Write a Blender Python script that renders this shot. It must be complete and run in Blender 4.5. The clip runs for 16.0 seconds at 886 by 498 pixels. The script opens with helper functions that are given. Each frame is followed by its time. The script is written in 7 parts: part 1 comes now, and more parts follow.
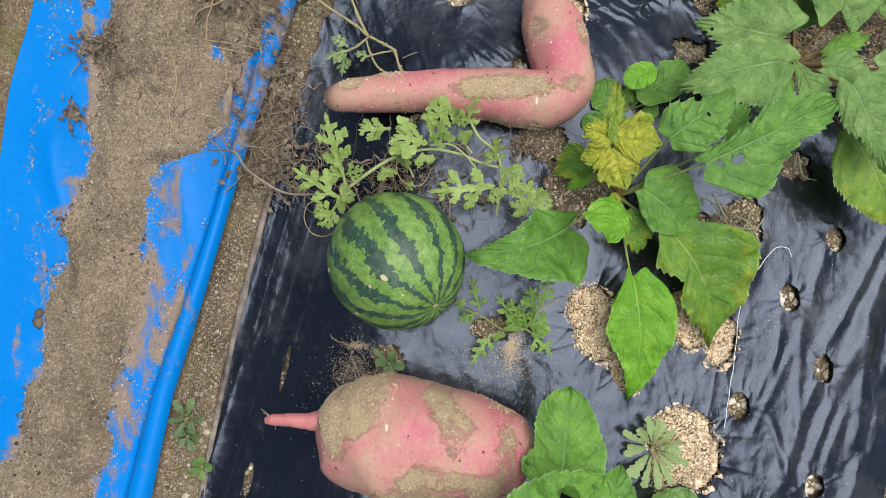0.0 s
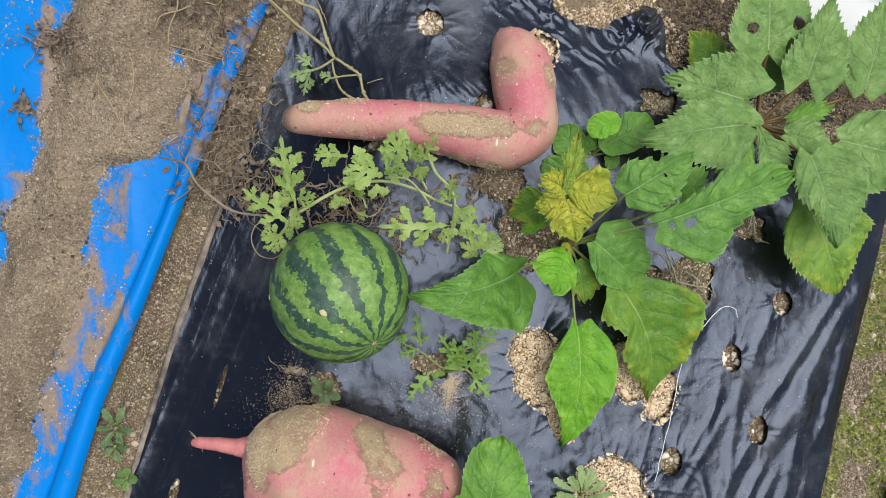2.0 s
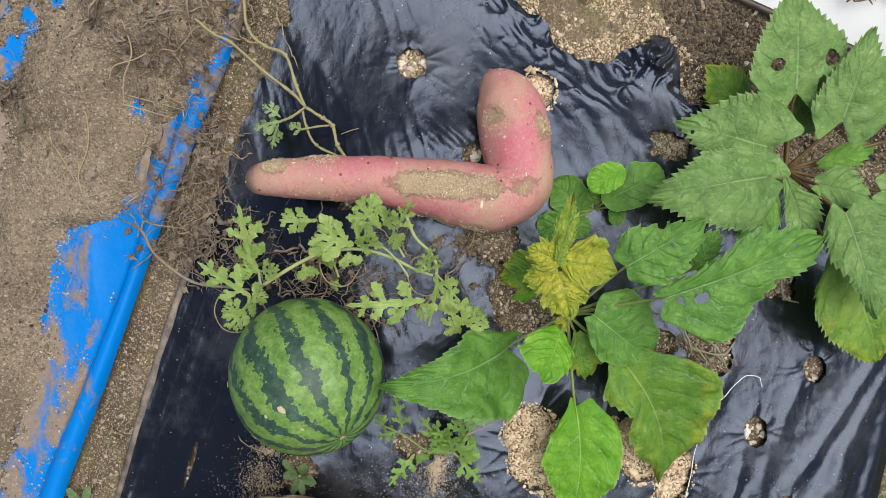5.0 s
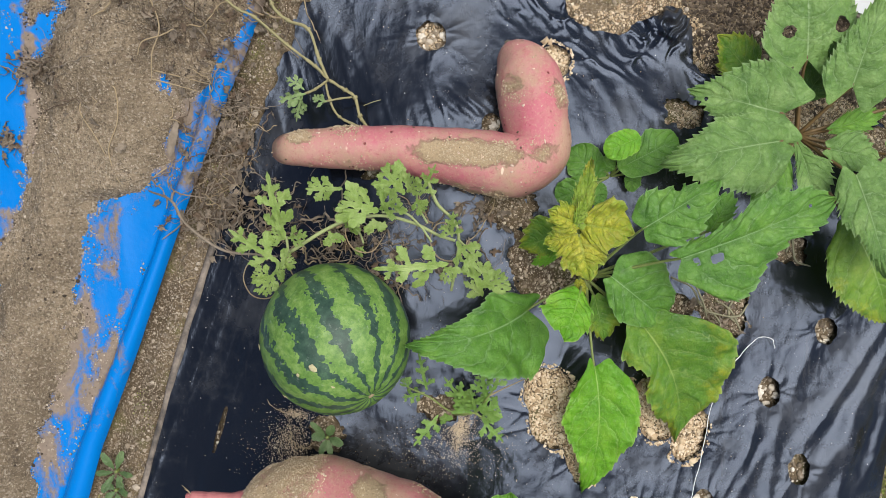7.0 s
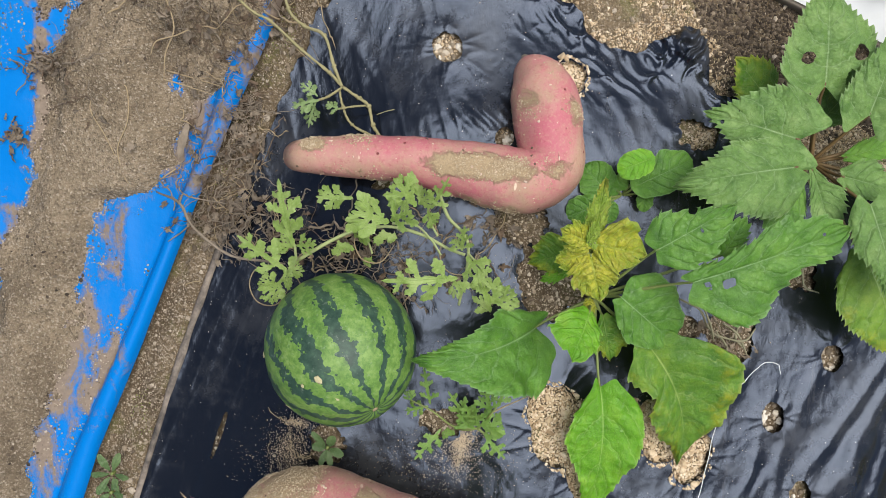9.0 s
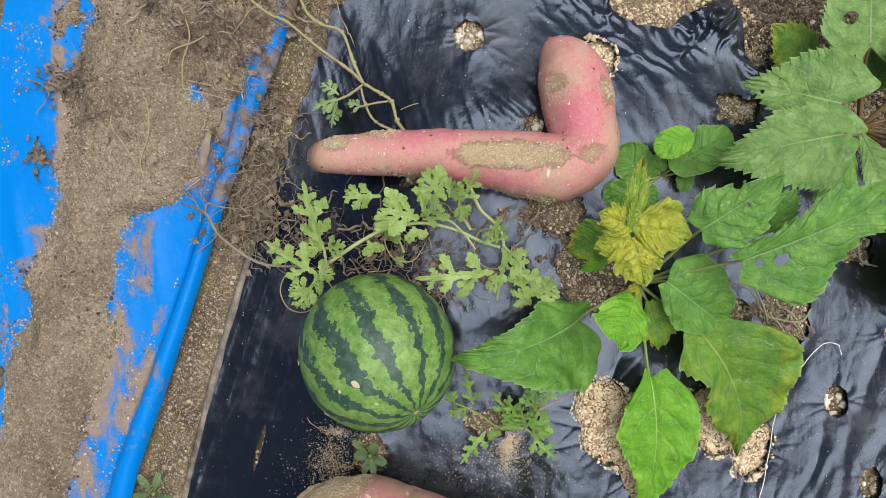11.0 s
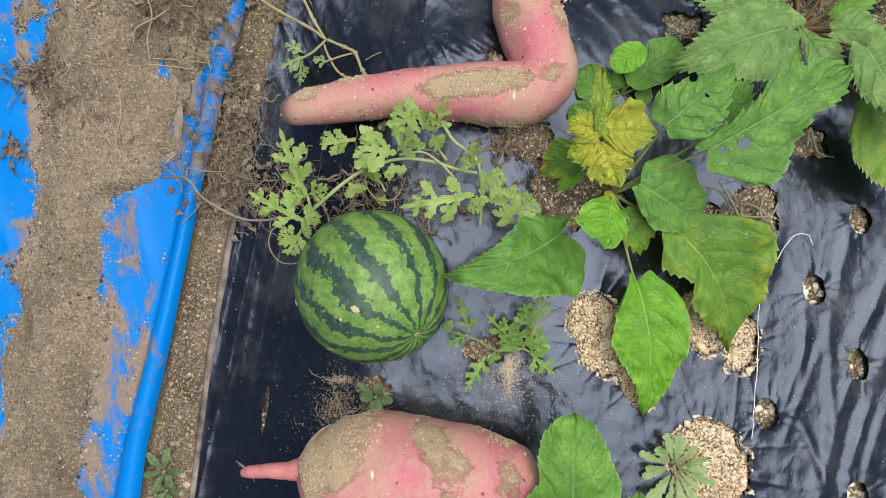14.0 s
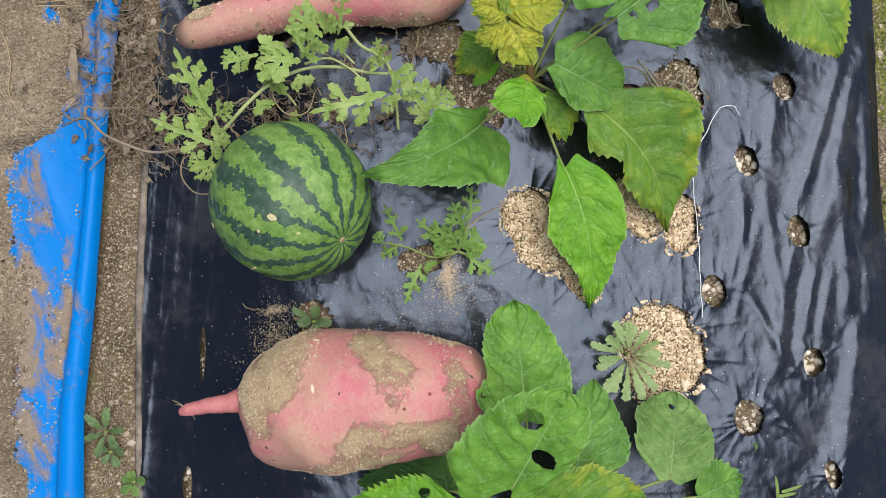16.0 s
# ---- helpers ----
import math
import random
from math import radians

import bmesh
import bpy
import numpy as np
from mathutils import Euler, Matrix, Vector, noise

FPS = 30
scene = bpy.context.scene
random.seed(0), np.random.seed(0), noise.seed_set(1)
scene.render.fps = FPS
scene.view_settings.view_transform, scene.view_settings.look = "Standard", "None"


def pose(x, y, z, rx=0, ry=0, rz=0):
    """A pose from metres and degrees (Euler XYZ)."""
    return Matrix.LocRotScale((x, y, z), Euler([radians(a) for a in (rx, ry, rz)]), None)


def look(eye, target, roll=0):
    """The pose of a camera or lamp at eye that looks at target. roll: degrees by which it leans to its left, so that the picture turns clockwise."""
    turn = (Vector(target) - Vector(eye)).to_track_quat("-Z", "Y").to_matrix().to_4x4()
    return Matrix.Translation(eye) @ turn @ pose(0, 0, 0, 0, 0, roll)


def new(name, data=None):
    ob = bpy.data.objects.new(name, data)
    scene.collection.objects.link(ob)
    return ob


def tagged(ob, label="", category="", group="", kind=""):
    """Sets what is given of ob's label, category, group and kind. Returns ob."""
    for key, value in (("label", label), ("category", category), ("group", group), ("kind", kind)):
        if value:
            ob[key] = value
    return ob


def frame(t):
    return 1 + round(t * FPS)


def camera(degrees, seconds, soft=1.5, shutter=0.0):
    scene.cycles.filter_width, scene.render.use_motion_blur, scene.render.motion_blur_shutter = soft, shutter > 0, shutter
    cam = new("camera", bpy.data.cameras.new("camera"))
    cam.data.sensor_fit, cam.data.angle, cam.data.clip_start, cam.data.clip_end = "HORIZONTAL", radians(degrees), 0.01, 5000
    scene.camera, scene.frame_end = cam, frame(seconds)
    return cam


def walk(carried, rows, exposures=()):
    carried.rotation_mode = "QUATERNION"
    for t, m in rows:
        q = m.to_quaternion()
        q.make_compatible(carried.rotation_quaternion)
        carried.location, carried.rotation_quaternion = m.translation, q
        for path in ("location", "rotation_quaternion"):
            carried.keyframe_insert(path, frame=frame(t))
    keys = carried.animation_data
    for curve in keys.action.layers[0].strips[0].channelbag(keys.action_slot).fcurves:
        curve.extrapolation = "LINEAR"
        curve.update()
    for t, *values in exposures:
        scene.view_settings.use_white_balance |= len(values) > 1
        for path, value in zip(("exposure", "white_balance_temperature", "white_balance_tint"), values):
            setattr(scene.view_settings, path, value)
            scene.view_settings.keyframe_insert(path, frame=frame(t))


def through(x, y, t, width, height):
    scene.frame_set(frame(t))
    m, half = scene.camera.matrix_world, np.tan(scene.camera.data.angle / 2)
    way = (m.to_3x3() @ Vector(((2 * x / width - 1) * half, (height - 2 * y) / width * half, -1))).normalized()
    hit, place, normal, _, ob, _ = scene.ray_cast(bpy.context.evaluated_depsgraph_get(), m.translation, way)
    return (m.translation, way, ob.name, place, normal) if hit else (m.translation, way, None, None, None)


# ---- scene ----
cam = camera(57.5, 16.0, soft=0.7)
METRES, EYE, TILT, LEAN, TURN = 0.66, 1.08, -90.0, 0.0, 0.0
ROWS = [
    (0.0, 0.0, 0.0, 0.0, 0.0, 0.0, -0.0),
    (0.5, 0.0187, 0.0084, -0.0032, -1.18, -0.34, 0.94),
    (1.0, 0.0315, 0.0103, 0.0169, -2.07, -0.69, 0.8),
    (1.5, 0.0343, 0.0052, 0.047, -2.08, -0.89, -1.26),
    (2.0, 0.0412, 0.0172, 0.0894, -1.91, -0.74, -5.16),
    (2.5, 0.0621, 0.0327, 0.1336, -1.45, -0.27, -9.34),
    (3.0, 0.0816, 0.102, 0.1968, -0.46, -0.3, -8.18),
    (3.5, 0.1106, 0.1786, 0.2761, 0.24, -1.98, -5.83),
    (4.0, 0.1416, 0.1791, 0.271, 0.75, -2.42, -4.98),
    (6.5, 0.1271, 0.149, 0.2293, 1.58, -3.5, -3.94),
    (7.0, 0.1135, 0.1324, 0.2171, 1.58, -3.5, -3.83),
    (7.5, 0.0931, 0.1244, 0.2315, 1.36, -3.35, -4.83),
    (8.0, 0.0846, 0.1233, 0.2345, 1.28, -3.42, -6.41),
    (10.5, 0.0924, 0.1907, 0.22, 2.63, -2.96, -3.79),
    (11.0, 0.0895, 0.1927, 0.2058, 3.64, -2.77, -2.46),
    (11.5, 0.0948, 0.1647, 0.1782, 4.01, -2.48, -0.88),
    (12.0, 0.0869, 0.1577, 0.1653, 3.76, -2.0, -0.07),
    (12.5, 0.0705, 0.1517, 0.1441, 3.29, -1.65, 0.7),
    (13.0, 0.0539, 0.1295, 0.1122, 2.81, -1.24, 1.6),
    (13.5, 0.0504, 0.1242, 0.0641, 2.17, -0.73, 2.65),
    (14.0, 0.0626, 0.1464, 0.0388, 1.15, -0.42, 4.53),
    (14.5, 0.0712, 0.158, 0.0077, -0.14, -0.74, 6.28),
    (15.0, 0.0867, 0.1711, -0.0093, -1.1, -1.11, 7.45),
    (15.5, 0.1019, 0.1718, -0.051, -1.35, -1.12, 9.05),
    (16.0, 0.1065, 0.1904, -0.1164, -1.34, -1.15, 11.6),
]
walk(cam, [(t, pose(0, 0, EYE, TILT, LEAN, TURN) @ pose(METRES * x, METRES * y, METRES * z, 90 + pitch, roll, yaw)) for t, x, y, z, yaw, pitch, roll in ROWS],
     exposures=[(0.0, 0.37), (2.0, 0.35), (3.5, 0.28), (8.0, 0.31), (10.5, 0.36), (11.5, 0.43), (14.0, 0.41), (16.0, 0.35)])

# ---- light ----
SUN_UP, SUN_TURN = 73.0, 60.0  # degrees: height of the sun, compass turn
world = bpy.data.worlds.new("world")
scene.world = world
world.use_nodes = True
_nt = world.node_tree
_sky = _nt.nodes.new("ShaderNodeTexSky")
_sky.sky_type, _sky.sun_disc = "NISHITA", False
_sky.sun_elevation, _sky.sun_rotation = radians(SUN_UP), radians(SUN_TURN)
_sky.air_density, _sky.dust_density, _sky.ozone_density = 1.0, 2.5, 1.0
_nt.links.new(_sky.outputs["Color"], _nt.nodes["Background"].inputs["Color"])
_nt.nodes["Background"].inputs["Strength"].default_value = 0.078
sun = new("sun", bpy.data.lights.new("sun", "SUN"))
sun.data.energy, sun.data.angle, sun.data.color = 3.35, radians(60), (1.0, 0.975, 0.93)
_a, _e = radians(SUN_TURN), radians(SUN_UP)
sun.matrix_world = look((0, 0, 0), (-math.sin(_a) * math.cos(_e), -math.cos(_a) * math.cos(_e), -math.sin(_e)))


# ---- small tools ----
def rnd(ix, iy, seed):
    v = np.sin(ix * 127.1 + iy * 311.7 + seed * 74.7) * 43758.5453
    return v - np.floor(v)


def vn(x, y, seed=0):
    """Smooth value noise, 0 to 1."""
    x, y = np.asarray(x, float), np.asarray(y, float)
    ix, iy = np.floor(x), np.floor(y)
    fx, fy = x - ix, y - iy
    fx, fy = fx * fx * fx * (fx * (fx * 6 - 15) + 10), fy * fy * fy * (fy * (fy * 6 - 15) + 10)
    a, b = rnd(ix, iy, seed), rnd(ix + 1, iy, seed)
    c, d = rnd(ix, iy + 1, seed), rnd(ix + 1, iy + 1, seed)
    return (a * (1 - fx) + b * fx) * (1 - fy) + (c * (1 - fx) + d * fx) * fy


def fbm(x, y, seed=0, octaves=4):
    s, a, t = 0.0, 1.0, 0.0
    for i in range(octaves):
        s = s + a * vn(x * 2 ** i, y * 2 ** i, seed + 13 * i)
        t, a = t + a, a * 0.5
    return s / t


def smooth(e0, e1, v):
    k = np.clip((np.asarray(v, float) - e0) / (e1 - e0), 0, 1)
    return k * k * (3 - 2 * k)


def mesh_of(name, V, F, UV=None, mat=None, flat=False):
    me = bpy.data.meshes.new(name)
    me.from_pydata(np.asarray(V).tolist(), [], [tuple(f) for f in np.asarray(F).tolist()] if not isinstance(F, list) else F)
    if UV is not None:
        layer = me.uv_layers.new(name="UVMap")
        idx = np.empty(len(me.loops), dtype=np.int32)
        me.loops.foreach_get("vertex_index", idx)
        layer.data.foreach_set("uv", np.asarray(UV, dtype=np.float32)[idx].ravel())
    me.polygons.foreach_set("use_smooth", np.full(len(me.polygons), not flat))
    if mat:
        me.materials.append(mat)
    me.update()
    return me


def thing(name, loc, label, category, group="", kind=""):
    ob = new(name)
    ob.location = loc
    ob.empty_display_size = 0.02
    return tagged(ob, label, category, group, kind)


def part(name, data, material, parent, label=""):
    """One mesh under a thing or a part; data holds points in the world."""
    V, F = np.asarray(data[0], float), data[1]
    root, off = parent, np.zeros(3)
    while root is not None:
        off = off + np.array(root.location)
        root = root.parent
    ob = new(name, mesh_of(name, V - off, F, data[2] if len(data) > 2 else None, material))
    ob.parent = parent
    if label:
        ob["label"] = label
    return ob


def single(name, data, material, label, category, group="", kind="", flat=False):
    """A thing that is one mesh; its origin lies at the middle of its base."""
    V = np.asarray(data[0], float)
    lo, hi = V.min(0), V.max(0)
    base = np.array([(lo[0] + hi[0]) / 2, (lo[1] + hi[1]) / 2, lo[2]])
    ob = new(name, mesh_of(name, V - base, data[1], data[2] if len(data) > 2 else None, material, flat))
    ob.location = base
    return tagged(ob, label, category, group, kind)


def join(*datas):
    V, F, UV, n = [], [], [], 0
    for d in datas:
        V.append(np.asarray(d[0], float))
        F += [tuple(int(i) + n for i in f) for f in d[1]]
        UV.append(np.asarray(d[2], float) if len(d) > 2 else np.zeros((len(d[0]), 2)))
        n += len(d[0])
    return np.concatenate(V), F, np.concatenate(UV)


def grid(xs, ys):
    X, Y = np.meshgrid(xs, ys)
    nx, ny = len(xs), len(ys)
    i = (np.arange(ny - 1)[:, None] * nx + np.arange(nx - 1)[None, :]).ravel()
    return X.ravel(), Y.ravel(), np.stack([i, i + 1, i + 1 + nx, i + nx], 1)


def carve(x, y, F, inside):
    """Keep the part of a sheet where inside(x, y) > 0, with its rim drawn to the line."""
    d = inside(x, y)
    keep = (d[F] > 0).any(1)
    F = F[keep]
    for _ in range(3):
        d = inside(x, y)
        e = 0.0004
        gx, gy = (inside(x + e, y) - d) / e, (inside(x, y + e) - d) / e
        g2 = np.maximum(gx * gx + gy * gy, 0.25)
        m = d < 0
        near = np.zeros(len(x), bool)
        near[F.ravel()] = True
        m &= near
        step = np.clip(-d / g2, 0, 0.004)
        x, y = np.where(m, x + step * gx, x), np.where(m, y + step * gy, y)
    used = np.unique(F)
    back = np.full(len(x), -1)
    back[used] = np.arange(len(used))
    return x[used], y[used], back[F]


def curve(points, n):
    """A smooth line through the points."""
    p = np.asarray(points, float)
    p = np.concatenate([[2 * p[0] - p[1]], p, [2 * p[-1] - p[-2]]])
    out = []
    segs = len(p) - 3
    for t in np.linspace(0, segs, n):
        i = min(int(t), segs - 1)
        f = t - i
        a, b, c, d = p[i:i + 4]
        out.append(0.5 * (2 * b + (c - a) * f + (2 * a - 5 * b + 4 * c - d) * f * f + (3 * b - a - 3 * c + d) * f ** 3))
    return np.array(out)


def tube(points, radii, n=16, sides=7, rough=0.0, seed=0, closed=True):
    """A tapering tube along a smooth line; radii follow the points."""
    c = curve([(*p, r) for p, r in zip(points, radii)], n) if len(points) > 1 else None
    c, r = c[:, :3], np.maximum(c[:, 3], 0.00015)
    t = np.gradient(c, axis=0)
    t /= np.linalg.norm(t, axis=1)[:, None] + 1e-12
    up = np.array([0.0, 0, 1]) if abs(t[0][2]) < 0.9 else np.array([1.0, 0, 0])
    V, UV = [], []
    for i in range(n):
        a = np.cross(up, t[i])
        a /= np.linalg.norm(a) + 1e-12
        b = np.cross(t[i], a)
        up = b
        ang = np.arange(sides) / sides * 2 * math.pi
        rr = r[i] * (1 + rough * (vn(ang * 1.2 + 7, np.full(sides, i * 0.45), seed) - 0.5) * 2)
        V.append(c[i] + np.cos(ang)[:, None] * a * rr[:, None] + np.sin(ang)[:, None] * b * rr[:, None])
        UV += [(j / sides, i / n) for j in range(sides)]
    F = []
    for i in range(n - 1):
        for j in range(sides):
            k = (j + 1) % sides
            F.append((i * sides + j, i * sides + k, (i + 1) * sides + k, (i + 1) * sides + j))
    if closed:
        F.append(tuple(reversed(range(sides))))
        F.append(tuple((n - 1) * sides + j for j in range(sides)))
    return np.concatenate(V), F, UV


_p = (1 + 5 ** 0.5) / 2
ICO_V = np.array([(-1, _p, 0), (1, _p, 0), (-1, -_p, 0), (1, -_p, 0), (0, -1, _p), (0, 1, _p), (0, -1, -_p), (0, 1, -_p), (_p, 0, -1), (_p, 0, 1), (-_p, 0, -1), (-_p, 0, 1)]) / 1.902
ICO_F = np.array([(0, 11, 5), (0, 5, 1), (0, 1, 7), (0, 7, 10), (0, 10, 11), (1, 5, 9), (5, 11, 4), (11, 10, 2), (10, 7, 6), (7, 1, 8), (3, 9, 4), (3, 4, 2), (3, 2, 6), (3, 6, 8), (3, 8, 9), (4, 9, 5), (2, 4, 11), (6, 2, 10), (8, 6, 7), (9, 8, 1)])


OCT_V = np.array([(1, 0, 0), (-1, 0, 0), (0, 1, 0), (0, -1, 0), (0, 0, 1), (0, 0, -1)], float)
OCT_F = np.array([(0, 2, 4), (2, 1, 4), (1, 3, 4), (3, 0, 4), (2, 0, 5), (1, 2, 5), (3, 1, 5), (0, 3, 5)])


def grains(xyz, size, seed):
    """Very many tiny sharp grains in one mesh."""
    g = np.random.default_rng(seed)
    n = len(xyz)
    q = g.normal(size=(n, 3, 3))
    q = np.linalg.qr(q)[0]
    v = OCT_V[None] * (0.6 + 0.8 * g.random((n, 6, 1)))
    v = np.einsum("nij,nkj->nki", q, v)
    v = v * np.asarray(size)[:, None, None] + np.asarray(xyz)[:, None, :]
    f = OCT_F[None] + (np.arange(n) * 6)[:, None, None]
    return v.reshape(-1, 3), f.reshape(-1, 3)


def pebbles(xyz, size, seed):
    """Many small uneven stones in one mesh."""
    g = np.random.default_rng(seed)
    n = len(xyz)
    v = ICO_V[None] * (1 + 0.45 * (g.random((n, 12, 1)) - 0.5))
    v = v * (0.7 + 0.6 * g.random((n, 1, 3)))
    a = g.random(n) * 2 * math.pi
    c, s = np.cos(a)[:, None], np.sin(a)[:, None]
    v = np.stack([v[..., 0] * c - v[..., 1] * s, v[..., 0] * s + v[..., 1] * c, v[..., 2] * 0.8], -1)
    v = v * np.asarray(size)[:, None, None] + np.asarray(xyz)[:, None, :]
    f = ICO_F[None] + (np.arange(n) * 12)[:, None, None]
    return v.reshape(-1, 3), f.reshape(-1, 3)


# ---- materials ----
class Mat:
    def __init__(self, name, rough=0.8, spec=0.5):
        self.m = bpy.data.materials.new(name)
        self.m.use_nodes = True
        self.t = self.m.node_tree
        self.b = self.t.nodes["Principled BSDF"]
        self.b.inputs["Roughness"].default_value = rough
        self.b.inputs["Specular IOR Level"].default_value = spec

    def put(self, socket, v):
        if isinstance(v, bpy.types.NodeSocket):
            self.t.links.new(v, socket)
        else:
            socket.default_value = v

    def node(self, kind, ins=None, **attrs):
        n = self.t.nodes.new("ShaderNode" + kind)
        if "operation" in attrs:
            n.operation = attrs["operation"]
        if "use_clamp" in attrs:
            n.use_clamp = attrs["use_clamp"]
        if "feature" in attrs:
            n.feature = attrs["feature"]
        if "data_type" in attrs:
            n.data_type = attrs["data_type"]
        if "blend_type" in attrs:
            n.blend_type = attrs["blend_type"]
        if "attribute_name" in attrs:
            n.attribute_name = attrs["attribute_name"]
        for k, v in (ins or {}).items():
            self.put(n.inputs[k], v)
        return n

    def coord(self, which="Object"):
        return self.node("TexCoord").outputs[which]

    def noise(self, vec, scale, detail=4.0, rough=0.6, warp=0.0):
        return self.node("TexNoise", {"Vector": vec, "Scale": scale, "Detail": detail, "Roughness": rough, "Distortion": warp}).outputs["Fac"]

    def voro(self, vec, scale, feature="F1", out="Distance"):
        return self.node("TexVoronoi", {"Vector": vec, "Scale": scale}, feature=feature).outputs[out]

    def math(self, op, a, b=0.0, c=0.0, clamp=False):
        n = self.node("Math", operation=op, use_clamp=clamp)
        for i, v in enumerate((a, b, c)):
            self.put(n.inputs[i], v)
        return n.outputs[0]

    def ramp(self, fac, *stops):
        n = self.node("ValToRGB", {"Fac": fac})
        e = n.color_ramp.elements
        while len(e) < len(stops):
            e.new(0.5)
        for el, (p, c) in zip(e, stops):
            el.position = p
            el.color = (*c, 1) if isinstance(c, tuple) else (c, c, c, 1)
        return n.outputs["Color"]

    def mix(self, fac, a, b, blend="MIX"):
        n = self.node("Mix", data_type="RGBA", blend_type=blend)
        self.put(n.inputs[0], fac)
        self.put(n.inputs[6], (*a, 1) if isinstance(a, tuple) else a)
        self.put(n.inputs[7], (*b, 1) if isinstance(b, tuple) else b)
        return n.outputs[2]

    def bump(self, height, dist, strength=1.0, after=None):
        ins = {"Height": height, "Distance": dist, "Strength": strength}
        if after is not None:
            ins["Normal"] = after
        return self.node("Bump", ins).outputs["Normal"]

    def done(self, color=None, normal=None, rough=None):
        if color is not None:
            self.put(self.b.inputs["Base Color"], (*color, 1) if isinstance(color, tuple) else color)
        if normal is not None:
            self.put(self.b.inputs["Normal"], normal)
        if rough is not None:
            self.put(self.b.inputs["Roughness"], rough)
        return self.m


def soil_material(name, light, mid, dark, moss=0.0):
    m = Mat(name, 0.95, 0.2)
    c = m.coord()
    big = m.noise(c, 9, 5)
    fine = m.noise(c, 160, 4, 0.7)
    grain = m.voro(c, 420, "F1", "Color")
    col = m.ramp(big, (0.3, dark), (0.5, mid), (0.72, light))
    col = m.mix(m.ramp(fine, (0.32, 0.75), (0.54, 0.0)), col, dark)
    gv = m.node("SeparateColor", {"Color": grain}).outputs[0]
    col = m.mix(m.ramp(gv, (0.88, 0.0), (0.91, 0.4)), col, (0.48, 0.41, 0.32))
    tiny = m.node("SeparateColor", {"Color": m.voro(c, 1000, "F1", "Color")}).outputs[0]
    col = m.mix(m.ramp(tiny, (0.86, 0.0), (0.9, 0.35)), col, (0.5, 0.42, 0.32))
    col = m.mix(m.ramp(tiny, (0.1, 0.35), (0.16, 0.0)), col, (0.09, 0.066, 0.044))
    col = m.mix(m.ramp(gv, (0.1, 0.6), (0.16, 0.0)), col, (0.1, 0.075, 0.05))
    if moss:
        g = m.ramp(m.noise(c, 14, 6, 0.7), (0.52, 0.0), (0.62, moss))
        col = m.mix(g, col, m.mix(m.noise(c, 90), (0.07, 0.09, 0.02), (0.2, 0.2, 0.06)))
    h = m.math("ADD", m.math("MULTIPLY", fine, 1.0), m.math("MULTIPLY", m.voro(c, 420), 0.7))
    return m.done(col, m.bump(h, 0.003, 0.9, m.bump(big, 0.01, 0.5)))


SOIL = soil_material("soil", (0.24, 0.185, 0.115), (0.165, 0.122, 0.074), (0.08, 0.058, 0.036), 0.4)
SAND = soil_material("sandy_soil", (0.33, 0.262, 0.18), (0.25, 0.196, 0.132), (0.125, 0.095, 0.062))


def grain_material(name, a, b, c3):
    m = Mat(name, 0.85, 0.3)
    r = m.node("NewGeometry").outputs["Random Per Island"]
    col = m.ramp(r, (0.0, a), (0.45, b), (1.0, c3))
    c = m.coord()
    col = m.mix(m.ramp(m.noise(c, 300), (0.35, 0.35), (0.6, 0.0)), col, tuple(v * 0.7 for v in b))
    return m.done(col, m.bump(m.noise(c, 500), 0.001, 0.6))


GRIT = grain_material("beige_grit", (0.3, 0.2, 0.11), (0.6, 0.465, 0.3), (0.82, 0.7, 0.53))
STONE = grain_material("field_stone", (0.12, 0.09, 0.06), (0.4, 0.33, 0.24), (0.88, 0.82, 0.71))
GRAIN = grain_material("sand_grain", (0.08, 0.06, 0.04), (0.265, 0.21, 0.145), (0.54, 0.46, 0.36))
CLING = grain_material("clinging_sand", (0.33, 0.245, 0.15), (0.47, 0.365, 0.235), (0.62, 0.51, 0.36))
# real dark crumbs and debris; by the white box also its painted shade
HUMUS_SHADE = grain_material("dark_humus_shade", (0.03, 0.022, 0.016), (0.08, 0.06, 0.042), (0.2, 0.155, 0.11))
CRUMB = grain_material("soil_crumb", (0.17, 0.13, 0.09), (0.42, 0.335, 0.235), (0.74, 0.64, 0.5))


